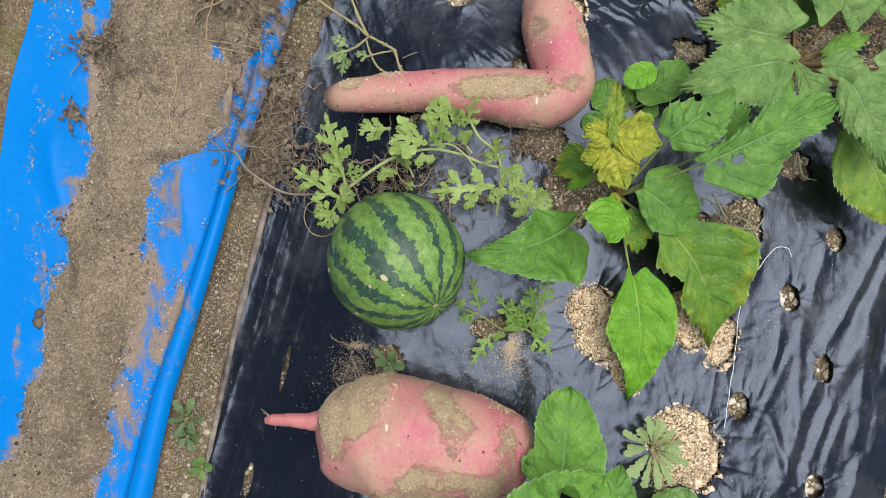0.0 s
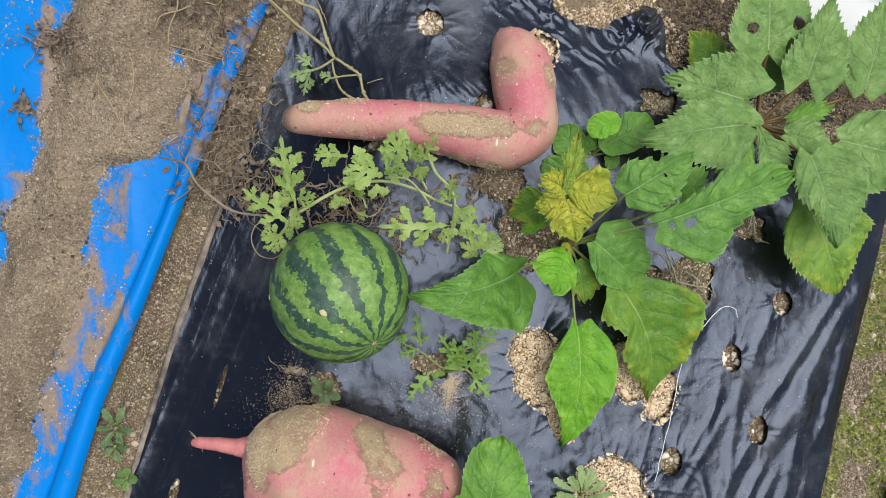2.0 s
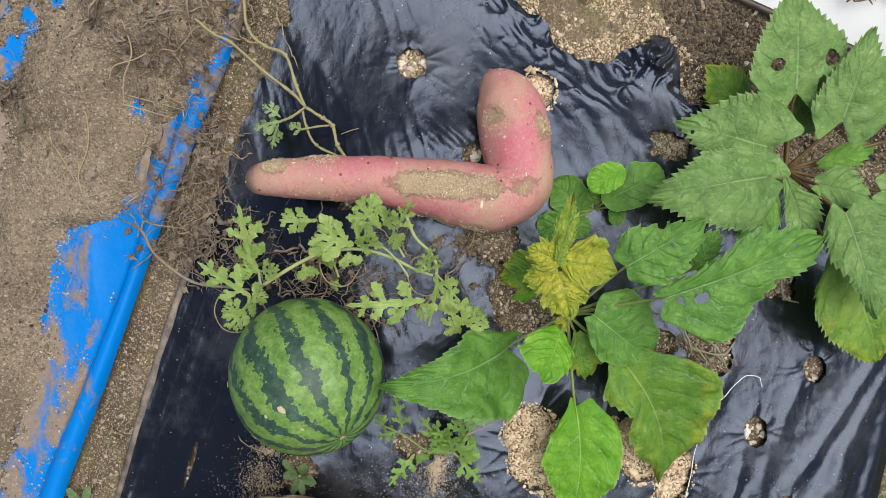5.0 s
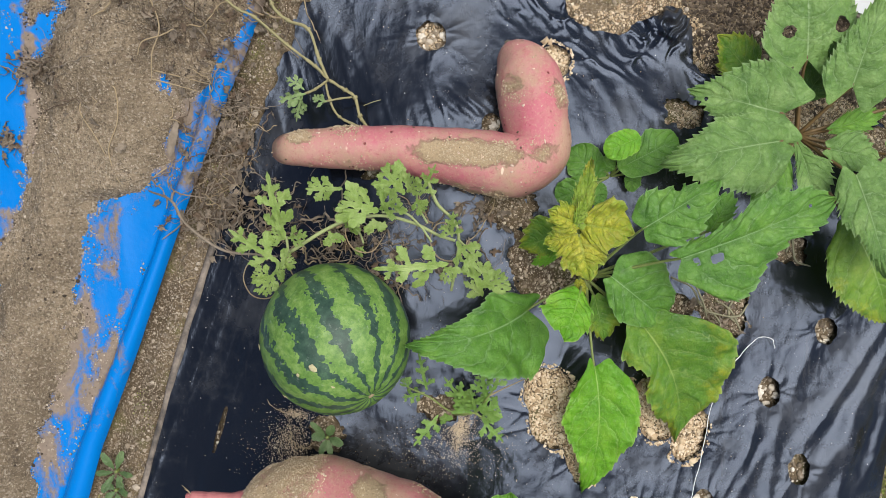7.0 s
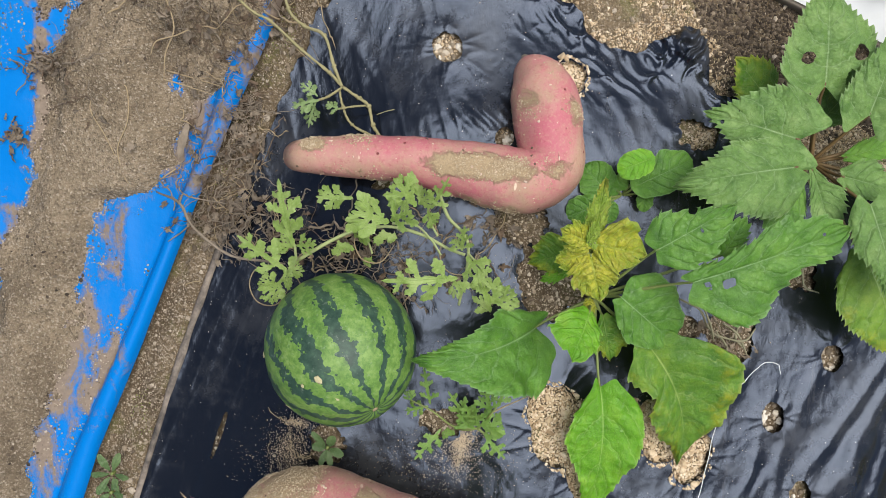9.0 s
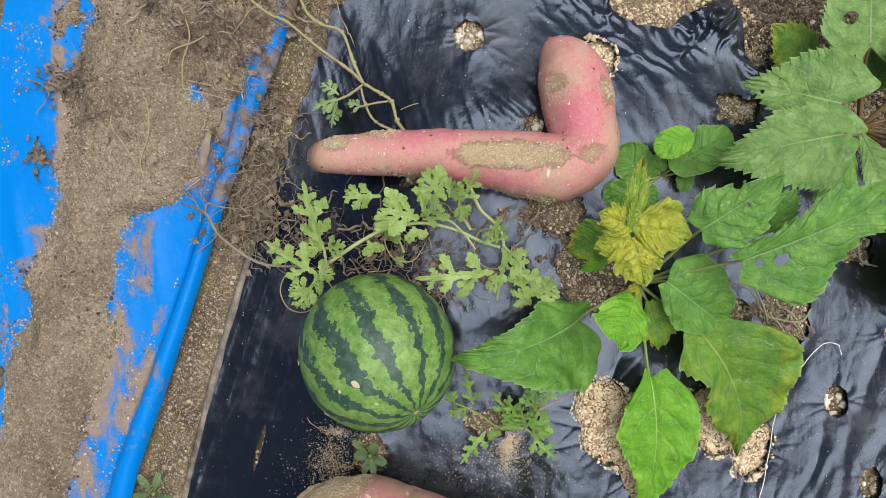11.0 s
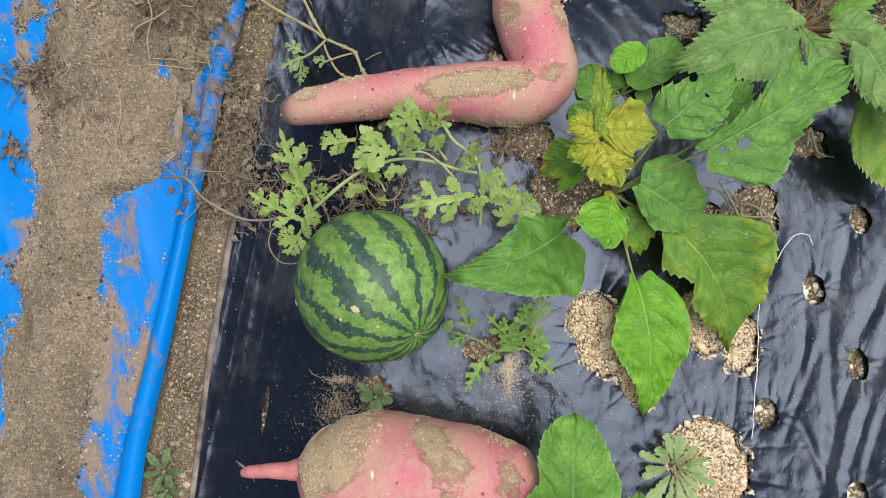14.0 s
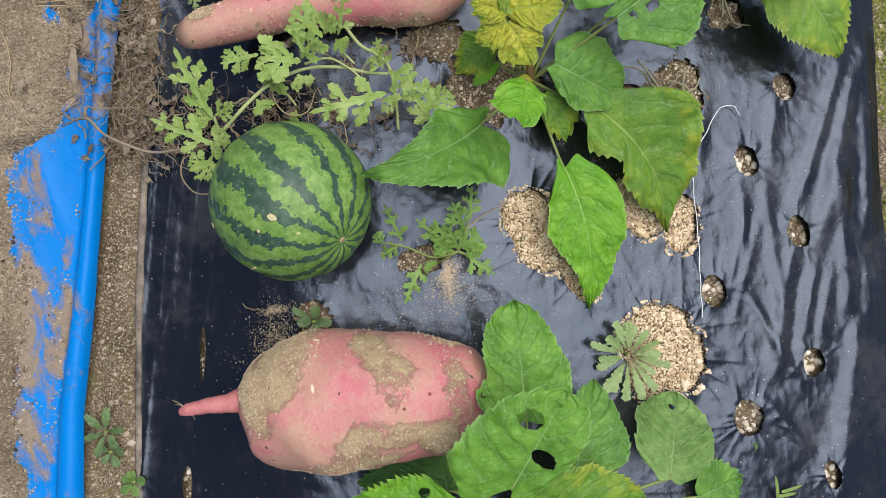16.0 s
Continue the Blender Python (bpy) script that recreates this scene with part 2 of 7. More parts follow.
def film_material():
    m = Mat("black_film", 0.2, 0.66)
    # blue of the reflected sky put into the film's own specular colour
    m.b.inputs["Specular Tint"].default_value = (0.64, 0.76, 1.0, 1)
    c = m.coord()
    stretch = m.node("Mapping", {"Vector": c, "Rotation": (0, 0, radians(-20)), "Scale": (1, 0.6, 1)}).outputs[0]
    crease = m.noise(stretch, 42, 4, 0.55, 0.8)
    fine = m.noise(c, 150, 3, 0.5)
    long = m.node("Mapping", {"Vector": c, "Rotation": (0, 0, radians(-20)), "Scale": (1, 0.13, 1)}).outputs[0]
    streak = m.math("MULTIPLY", m.noise(long, 60, 3, 0.5, 0.5), m.ramp(m.noise(c, 7, 3), (0.4, 0.1), (0.6, 1.0)))
    dust = m.noise(c, 8, 7, 0.72)
    speck = m.voro(c, 330)
    near = m.ramp(m.noise(c, 26, 4, 0.7), (0.6, 0.0), (0.72, 1.0))
    sp = m.math("MULTIPLY", m.ramp(speck, (0.12, 0.8), (0.2, 0.0)), near)
    col = m.mix(m.ramp(dust, (0.5, 0.0), (0.8, 0.16)), (0.006, 0.007, 0.009), (0.3, 0.29, 0.27))
    lone = m.node("TexVoronoi", {"Vector": c, "Scale": 130.0}, feature="F1")
    pick = m.ramp(m.node("SeparateColor", {"Color": lone.outputs["Color"]}).outputs[0], (0.78, 0.0), (0.8, 1.0))
    sp = m.math("MAXIMUM", sp, m.math("MULTIPLY", m.ramp(lone.outputs["Distance"], (0.06, 0.9), (0.11, 0.0)), pick))
    col = m.mix(sp, col, (0.4, 0.37, 0.32))
    scuff = m.math("MULTIPLY", m.ramp(m.noise(long, 60, 7, 0.75), (0.58, 0.0), (0.74, 0.1)), m.ramp(m.noise(c, 5, 3), (0.48, 0.0), (0.62, 1.0)))
    col = m.mix(scuff, col, (0.36, 0.33, 0.29))
    rough = m.ramp(dust, (0.3, 0.15), (0.75, 0.36))
    tight = m.noise(m.node("Mapping", {"Vector": c, "Rotation": (0, 0, radians(-24)), "Scale": (1, 0.3, 1)}).outputs[0], 170, 3, 0.6, 1.2)
    tight = m.math("MULTIPLY", m.ramp(tight, (0.5, 0.0), (0.62, 1.0)), m.ramp(m.noise(c, 13, 3), (0.42, 0.0), (0.6, 1.0)))
    n = m.bump(fine, 0.001, 0.2, m.bump(tight, 0.0010, 0.1, m.bump(streak, 0.0028, 0.16, m.bump(crease, 0.0035, 0.2))))
    return m.done(col, n, rough)


FILM = film_material()


def tarp_material():
    m = Mat("blue_tarp", 0.5, 0.12)
    c = m.coord()
    d = m.node("Attribute", attribute_name="dirt").outputs["Fac"]
    along = m.node("Mapping", {"Vector": c, "Rotation": (0, 0, radians(16)), "Scale": (1.0, 0.5, 1.0)}).outputs[0]
    blot = m.noise(along, 27, 7, 0.62, 0.4)
    dust = m.math("MULTIPLY", m.noise(c, 240, 5, 0.8), 0.45)
    k = m.math("MULTIPLY", m.math("SUBTRACT", m.math("ADD", d, m.math("ADD", dust, m.math("MULTIPLY", blot, 2.2))), 1.62), 4.0, 0, True)
    haze = m.math("MULTIPLY", m.ramp(m.noise(along, 40, 6, 0.75), (0.5, 0.0), (0.75, 0.3)), d)
    base = m.mix(m.noise(c, 6, 4), (0.0, 0.148, 0.49), (0.0, 0.185, 0.57))
    base = m.mix(haze, base, (0.34, 0.34, 0.3))
    soil = m.mix(m.noise(c, 200, 4), (0.14, 0.1, 0.065), (0.34, 0.26, 0.17))
    col = m.mix(m.math("MULTIPLY", k, 0.95), base, soil)
    weave = m.bump(m.noise(c, 60, 4), 0.003, 0.25)
    return m.done(col, m.bump(k, 0.002, 0.5, weave), m.math("ADD", 0.34, m.math("MULTIPLY", k, 0.55)))


TARP = tarp_material()


def rind_material():
    m = Mat("melon_rind", 0.34, 0.38)
    c = m.coord()
    w1 = m.node("TexNoise", {"Vector": c, "Scale": 26.0, "Detail": 1.0, "Roughness": 0.5}).outputs["Color"]
    w2 = m.node("TexNoise", {"Vector": c, "Scale": 125.0, "Detail": 2.0, "Roughness": 0.6}).outputs["Color"]
    v = m.node("VectorMath", {0: w1, 1: (0.5, 0.5, 0.5)}, operation="SUBTRACT").outputs[0]
    v2 = m.node("VectorMath", {0: w2, 1: (0.5, 0.5, 0.5)}, operation="SUBTRACT").outputs[0]
    v = m.node("VectorMath", {0: v, 1: (0.03, 0.03, 0.0)}, operation="MULTIPLY").outputs[0]
    v2 = m.node("VectorMath", {0: v2, 1: (0.03, 0.03, 0.0)}, operation="MULTIPLY").outputs[0]
    flat = m.node("VectorMath", {0: c, 1: (12.4, 12.4, 0.0)}, operation="MULTIPLY").outputs[0]
    reach = m.node("VectorMath", {0: flat}, operation="LENGTH").outputs["Value"]
    v = m.node("VectorMath", {0: v, "Scale": reach}, operation="SCALE").outputs[0]
    v2 = m.node("VectorMath", {0: v2, "Scale": reach}, operation="SCALE").outputs[0]
    p = m.node("VectorMath", {0: c, 1: v}, operation="ADD").outputs[0]
    p = m.node("VectorMath", {0: p, 1: v2}, operation="ADD").outputs[0]
    s = m.node("SeparateXYZ", {"Vector": p})
    ang = m.math("ARCTAN2", s.outputs[1], s.outputs[0])
    wave = m.math("SINE", m.math("MULTIPLY", ang, 13.0))
    mott = m.noise(c, 75, 5, 0.7)
    width = m.math("MULTIPLY", m.math("SUBTRACT", m.noise(c, 22, 2), 0.5), 2.6)
    cut = m.math("ADD", m.math("ADD", m.math("MULTIPLY", wave, 0.5), 0.5), m.math("MULTIPLY", width, 0.35))
    band = m.ramp(cut, (0.67, 0.0), (0.71, 1.0))
    pale = m.ramp(mott, (0.34, (0.07, 0.15, 0.03)), (0.48, (0.125, 0.235, 0.045)), (0.64, (0.2, 0.32, 0.08)))
    pale = m.mix(m.ramp(m.noise(c, 210, 4, 0.75), (0.38, 0.55), (0.5, 0.0)), pale, (0.06, 0.16, 0.03))
    pale = m.mix(m.ramp(m.voro(c, 120), (0.1, 0.3), (0.3, 0.0)), pale, (0.24, 0.35, 0.12))
    deep = m.ramp(mott, (0.38, (0.018, 0.046, 0.03)), (0.55, (0.036, 0.078, 0.05)), (0.7, (0.06, 0.12, 0.065)))
    col = m.mix(band, pale, deep)
    bloom = m.ramp(m.noise(c, 220, 3), (0.6, 0.0), (0.75, 0.25))
    col = m.mix(bloom, col, (0.4, 0.45, 0.36))
    return m.done(col, m.bump(m.noise(c, 40, 3), 0.002, 0.2), m.ramp(mott, (0.3, 0.4), (0.7, 0.52)))


RIND = rind_material()


def skin_material():
    m = Mat("sweet_potato_skin", 0.6, 0.2)
    c = m.coord()
    big = m.noise(c, 14, 4, 0.6)
    col = m.ramp(big, (0.36, (0.47, 0.125, 0.165)), (0.48, (0.48, 0.19, 0.195)), (0.62, (0.46, 0.26, 0.21)))
    ring = m.node("Mapping", {"Vector": c, "Scale": (1.0, 0.35, 0.35)}).outputs[0]
    col = m.mix(m.ramp(m.noise(ring, 190, 5, 0.75), (0.52, 0.0), (0.64, 0.4)), col, (0.4, 0.085, 0.1))
    dirtc = m.mix(m.noise(c, 420, 3, 0.8), (0.2, 0.145, 0.085), (0.62, 0.47, 0.29))
    thin = m.math("MULTIPLY", m.ramp(m.noise(c, 110, 7, 0.85), (0.38, 0.1), (0.58, 0.85)), m.ramp(m.noise(c, 13, 6, 0.75), (0.38, 0.15), (0.6, 0.9)))
    col = m.mix(thin, col, m.mix(0.6, dirtc, (0.4, 0.25, 0.17)))
    col = m.mix(m.ramp(m.noise(c, 300, 4, 0.8), (0.54, 0.0), (0.64, 0.4)), col, (0.5, 0.36, 0.24))
    col = m.mix(m.ramp(m.noise(c, 230, 4, 0.8), (0.34, 0.45), (0.43, 0.0)), col, (0.3, 0.065, 0.075))
    at = m.node("Attribute", attribute_name="cake").outputs["Fac"]
    blot = m.math("ADD", m.math("MULTIPLY", m.noise(c, 30, 9, 0.78, 0.5), 1.0), at)
    cake = m.ramp(blot, (0.68, 0.0), (0.79, 1.0))
    col = m.mix(cake, col, dirtc)
    pit = m.ramp(m.voro(c, 40), (0.04, 1.0), (0.075, 0.0))
    col = m.mix(pit, col, (0.2, 0.05, 0.05))
    fleck = m.ramp(m.voro(ring, 62), (0.07, 0.9), (0.11, 0.0))
    col = m.mix(m.math("MULTIPLY", fleck, m.ramp(big, (0.5, 0.0), (0.55, 1.0))), col, (0.75, 0.6, 0.45))
    h = m.math("SUBTRACT", m.math("ADD", m.math("MULTIPLY", cake, m.math("ADD", 0.5, m.math("MULTIPLY", m.noise(c, 300, 4, 0.8), 1.6))), m.math("MULTIPLY", m.noise(c, 60, 4), 0.6)), m.math("MULTIPLY", pit, 1.0))
    return m.done(col, m.bump(m.noise(c, 260, 4, 0.8), 0.0008, 0.6, m.bump(h, 0.0014, 0.8)), m.math("ADD", 0.46, m.math("MULTIPLY", cake, 0.45)))


SKIN = skin_material()


def leaf_material(name, deep, mid, pale, vein, spot=None, spots=0.6, sides=5.5, through=0.18, relief=0.002, mottle=None):
    m = Mat(name, 0.45, 0.45)
    uv = m.node("UVMap").outputs[0]
    s = m.node("SeparateXYZ", {"Vector": uv})
    u = m.math("ABSOLUTE", m.math("SUBTRACT", m.math("MULTIPLY", s.outputs[0], 2.0), 1.0))
    v = s.outputs[1]
    q = m.node("VectorMath", {0: m.coord(), 1: (12.0, 12.0, 12.0)}, operation="MULTIPLY").outputs[0]
    wob = m.math("MULTIPLY", m.noise(q, 4, 3), 0.16)
    mid_rib = m.ramp(m.math("ADD", u, m.math("MULTIPLY", v, 0.02)), (0.008, 1.0), (0.028, 0.0))
    ph = m.math("FRACT", m.math("MULTIPLY", m.math("ADD", m.math("SUBTRACT", v, m.math("MULTIPLY", m.math("POWER", u, 1.25), 0.34)), wob), sides))
    off = m.math("ABSOLUTE", m.math("SUBTRACT", ph, 0.5))
    side = m.ramp(off, (0.01, 0.75), (0.04, 0.0))
    grown = m.ramp(v, (0.06, 0.0), (0.16, 1.0))
    side = m.math("MULTIPLY", side, grown)
    gutter = m.math("MAXIMUM", m.math("MULTIPLY", grown, m.ramp(off, (0.03, 1.0), (0.2, 0.0))), m.ramp(u, (0.03, 1.0), (0.13, 0.0)))
    wq = m.node("VectorMath", {0: q, 1: m.node("VectorMath", {0: m.node("TexNoise", {"Vector": q, "Scale": 14.0, "Detail": 2.0}).outputs["Color"], 1: (0.11, 0.11, 0.0)}, operation="MULTIPLY").outputs[0]}, operation="ADD").outputs[0]
    net = m.ramp(m.voro(wq, 15, "DISTANCE_TO_EDGE"), (0.0, 0.6), (0.06, 0.0))
    fine = m.ramp(m.voro(wq, 42, "DISTANCE_TO_EDGE"), (0.0, 0.45), (0.1, 0.0))
    main = m.math("MAXIMUM", mid_rib, m.math("MULTIPLY", side, 0.75))
    ribs = m.math("MAXIMUM", main, m.math("MULTIPLY", net, 0.4))
    n1 = m.noise(q, 3.6, 6, 0.68)
    col = m.ramp(n1, (0.3, deep), (0.5, mid), (0.7, pale))
    if spot:
        edge = m.math("ADD", m.math("MULTIPLY", m.noise(q, 4, 7, 0.75), 0.8), m.math("MULTIPLY", m.math("ADD", u, v), 0.17))
        col = m.mix(m.ramp(edge, (spots, 0.0), (spots + 0.2, 1.0)), col, spot)
    if mottle:
        col = m.mix(m.ramp(m.noise(q, 9, 6, 0.75), (0.46, 0.0), (0.6, 0.9)), col, mottle)
        col = m.mix(m.ramp(m.noise(q, 26, 5, 0.75), (0.57, 0.0), (0.67, 0.6)), col, (0.22, 0.13, 0.03))
    # shade of the vein grooves painted into the colour for a quilted look
    col = m.mix(m.math("MULTIPLY", gutter, 0.4), col, deep)
    col = m.mix(m.ramp(m.noise(q, 38, 5, 0.8), (0.38, 0.2), (0.56, 0.0)), col, deep)
    col = m.mix(m.ramp(m.noise(q, 70, 4, 0.8), (0.58, 0.0), (0.7, 0.14)), col, vein)
    col = m.mix(m.math("MULTIPLY", ribs, 0.62), col, vein)
    col = m.mix(m.ramp(u, (0.94, 0.0), (1.0, 0.5)), col, vein)
    col = m.mix(m.ramp(m.voro(q, 75), (0.08, 0.6), (0.16, 0.0)), col, (0.4, 0.42, 0.28))
    quilt = m.math("SUBTRACT", m.math("MULTIPLY", m.noise(wq, 16, 4), 1.0), m.math("ADD", m.math("MULTIPLY", gutter, 0.4), m.math("ADD", m.math("MULTIPLY", net, 0.32), m.math("MULTIPLY", fine, 0.16))))
    n = m.bump(quilt, relief, 0.85)
    m.done(col, n, m.ramp(n1, (0.3, 0.3), (0.7, 0.46)))
    tr = m.node("BsdfTranslucent", {"Color": m.mix(0.5, col, (0.3, 0.4, 0.03)), "Normal": n}).outputs[0]
    out = m.t.nodes["Material Output"]
    mx = m.node("MixShader", {0: through})
    m.t.links.new(m.b.outputs[0], mx.inputs[1])
    m.t.links.new(tr, mx.inputs[2])
    m.t.links.new(mx.outputs[0], out.inputs["Surface"])
    return m.m


LEAF = leaf_material("green_leaf", (0.045, 0.14, 0.015), (0.1, 0.255, 0.027), (0.19, 0.37, 0.056), (0.3, 0.47, 0.203))
LEAF_GREY = leaf_material("grey_green_leaf", (0.07, 0.165, 0.032), (0.16, 0.3, 0.07), (0.27, 0.42, 0.13), (0.36, 0.49, 0.23), relief=0.0026)
LEAF_BRIGHT = leaf_material("bright_leaf", (0.075, 0.24, 0.008), (0.13, 0.36, 0.012), (0.23, 0.46, 0.03), (0.42, 0.6, 0.16))
LEAF_TURN = leaf_material("turning_leaf", (0.05, 0.15, 0.013), (0.105, 0.245, 0.02), (0.22, 0.35, 0.033), (0.36, 0.47, 0.12), (0.36, 0.37, 0.02), 0.58)
LEAF_LIGHT = leaf_material("yellow_green_leaf", (0.08, 0.19, 0.018), (0.16, 0.31, 0.03), (0.28, 0.42, 0.06), (0.38, 0.5, 0.18), (0.4, 0.42, 0.03), 0.6)
LEAF_YELLOW = leaf_material("yellow_leaf", (0.2, 0.29, 0.02), (0.46, 0.46, 0.03), (0.64, 0.58, 0.08), (0.4, 0.48, 0.12), (0.22, 0.33, 0.025), 0.52, mottle=(0.36, 0.34, 0.04), relief=0.003)
LEAF_LIME = leaf_material("lime_leaf", (0.14, 0.25, 0.02), (0.26, 0.38, 0.04), (0.38, 0.46, 0.09), (0.45, 0.55, 0.2), (0.42, 0.38, 0.04), 0.6, relief=0.003)
LEAF_DARK = leaf_material("dark_leaf", (0.015, 0.065, 0.007), (0.03, 0.105, 0.011), (0.055, 0.15, 0.018), (0.15, 0.26, 0.07))
LEAF_MELON = leaf_material("melon_leaf", (0.15, 0.25, 0.04), (0.265, 0.39, 0.085), (0.42, 0.53, 0.19), (0.56, 0.63, 0.35), sides=5.0, relief=0.0009)
LEAF_SAGE = leaf_material("sage_leaf", (0.15, 0.23, 0.075), (0.23, 0.33, 0.12), (0.32, 0.42, 0.18), (0.46, 0.53, 0.32), sides=4.0, relief=0.0006)
LEAF_MID = leaf_material("mid_green_leaf", (0.065, 0.185, 0.016), (0.12, 0.3, 0.026), (0.2, 0.39, 0.05), (0.32, 0.5, 0.189))
LEAF_DULL = leaf_material("dull_leaf", (0.05, 0.1, 0.03), (0.1, 0.17, 0.06), (0.17, 0.25, 0.1), (0.25, 0.33, 0.17), sides=4.0, relief=0.0006)
LEAF_CUT = leaf_material("seedling_leaf", (0.1, 0.21, 0.03), (0.18, 0.33, 0.055), (0.3, 0.44, 0.11), (0.36, 0.48, 0.270), sides=4.0, relief=0.0006)


def plain(name, a, b, scale=60, rough=0.7, bump=0.001):
    m = Mat(name, rough, 0.4)
    c = m.coord()
    n = m.noise(c, scale, 5, 0.65)
    return m.done(m.mix(n, a, b), m.bump(n, bump, 0.6))


STEM = plain("green_stem", (0.12, 0.17, 0.04), (0.24, 0.28, 0.09), 90, 0.55)
STEM_RED = plain("reddish_stem", (0.1, 0.055, 0.025), (0.19, 0.13, 0.05), 70, 0.5)
STEM_PALE = plain("pale_stem", (0.2, 0.26, 0.08), (0.42, 0.46, 0.22), 120, 0.6)
DRY = plain("dry_vine", (0.1, 0.076, 0.054), (0.34, 0.28, 0.21), 110, 0.9)
STRAW = plain("straw", (0.22, 0.16, 0.09), (0.42, 0.33, 0.2), 140, 0.85)
DARK_DRY = plain("dark_dry_vine", (0.05, 0.035, 0.024), (0.19, 0.135, 0.09), 110, 0.9)
RUNNER = plain("old_runner", (0.17, 0.15, 0.06), (0.38, 0.34, 0.18), 90, 0.7)
DEAD = plain("dead_leaf", (0.05, 0.039, 0.029), (0.24, 0.195, 0.148), 120, 0.95, 0.003)
THREAD = plain("white_thread", (0.75, 0.75, 0.73), (0.85, 0.85, 0.84), 200, 0.7)


# ---- ground and bed ----
def bed_left(y):
    return -0.251 + 0.26 * y + 0.14 * y * y


def bed_right(y):
    return 0.662 + 0.17 * y


def level(x, y):
    """Height of the bed's surface and of the soil round it."""
    u = np.clip((x - bed_left(y)) / 0.22, 0, 1)
    rise = 0.045 * u * u * (3 - 2 * u)
    fall = 0.14 * np.clip(np.minimum(x, 0.72) - 0.10, 0, 1)
    k = np.clip((y - 0.18) / 0.27, 0, 1)
    side = np.clip((x - bed_left(y)) / 0.26, 0, 1)
    side = side * side * (3 - 2 * side)
    v = np.clip(y, -0.6, 0.6)
    edge = np.clip(x - bed_right(y) + 0.085, 0, 0.11)
    fall = fall + 2.0 * edge * edge
    return rise - fall - (0.05 * k * k * (3 - 2 * k) + 0.03 * v) * side


# openings of the film: centre x, y, half width, half height, turn, kind (1: grit, 2: dark crumbs)
HOLES = []


def hole(p, rx, ry, turn=0.0, kind=2):
    HOLES.append((p[0], p[1], rx, ry, radians(turn), kind))


for p, rx, ry in (((0.531, 0.013, -0.016), .0145, .0165), ((0.464, -0.065, -0.004), .0155, .019), ((0.390, -0.208, 0.011), .0155, .019), ((0.511, -0.161, -0.008), .014, .019),
                  ((0.495, -0.317, -0.001), .015, .017), ((0.400, -0.362, 0.014), .0185, .0205), ((0.489, -0.451, 0.004), .0095, .018), ((0.021, 0.337, 0.009), .0185, .0185)):
    hole(p, rx, ry)
hole((0.170, 0.318, -0.000), .019, .022, 10, 1)
hole((0.333, 0.266, -0.008), .026, .018, kind=3)
hole((0.099, 0.236, 0.032), .011, .013)
hole((-0.071, -0.144, 0.049), .022, .021, kind=3)
hole((0.061, -0.102, 0.048), .026, .018, 0, kind=3)
hole((0.166, 0.078, 0.033), .034, .052, 15, kind=3)
hole((0.203, 0.071, 0.028), .04, .03, kind=3)
hole((0.128, 0.136, 0.037), .032, .025, kind=3)
hole((0.397, 0.031, 0.002), .034, .035, 20, 3)
hole((0.330, 0.038, 0.012), .03, .016, kind=3)
hole((0.474, 0.111, -0.011), .026, .02, kind=3)
hole((0.523, 0.284, -0.039), .05, .026, kind=3)
hole((0.610, 0.284, -0.051), .026, .022, kind=3)
hole((0.451, 0.314, -0.038), .05, .03, 30, kind=3)
hole((0.509, 0.253, -0.029), .07, .034, kind=3)
hole((0.592, 0.247, -0.039), .028, .025, kind=3)
# grit patches
hole((0.187, -0.076, 0.035), .028, .03, 0, 1)
hole((0.204, -0.109, 0.034), .036, .034, -25, 1)
hole((0.214, -0.091, 0.032), .034, .03, 0, 1)
hole((0.232, -0.153, 0.031), .016, .036, 15, 1)
hole((0.271, -0.088, 0.024), .05, .03, 0, 1)
hole((0.321, -0.092, 0.017), .03, .04, 20, 1)
hole((0.367, -0.123, 0.011), .021, .034, -20, 1)
hole((0.308, -0.241, 0.023), .046, .034, 15, 1)
hole((0.329, -0.272, 0.021), .036, .043, 0, 1)
hole((0.291, -0.284, 0.027), .026, .03, 0, 1)
# tears
hole((-0.208, -0.159, 0.015), .0034, .034, -13)
hole((-0.258, -0.306, 0.009), .006, .026, -14)
hole((-0.032, 0.169, 0.036), .02, .006, 20)


def holes_field(x, y, kinds=(1, 2, 3)):
    """Below nought inside an opening, in metres."""
    d = np.full(np.shape(x), 1.0)
    wob = (fbm(x * 90, y * 90, 5, 3) - 0.5)
    for cx, cy, rx, ry, a, k in HOLES:
        if k not in kinds:
            continue
        c, s = math.cos(a), math.sin(a)
        px, py = (x - cx) * c + (y - cy) * s, -(x - cx) * s + (y - cy) * c
        q = np.sqrt((px / rx) ** 2 + (py / ry) ** 2)
        amp = 0.009 if k == 1 else 0.006 if k == 2 else 0.022
        d = np.minimum(d, (q - 1) * min(rx, ry) + wob * min(amp, (0.35 if k < 3 else 0.9) * min(rx, ry)))
    return d


TORN_X = (-0.3, -0.10, 0.07, 0.10, 0.16, 0.19, 0.215, 0.26, 0.30, 0.325, 0.34, 0.345, 0.40, 0.48, 0.56, 0.70)
TORN_Y = (0.62, 0.60, 0.52, 0.43, 0.415, 0.38, 0.357, 0.362, 0.392, 0.398, 0.37, 0.33, 0.315, 0.30, 0.285, 0.27)


def torn_top(x):
    return np.interp(x, TORN_X, TORN_Y)


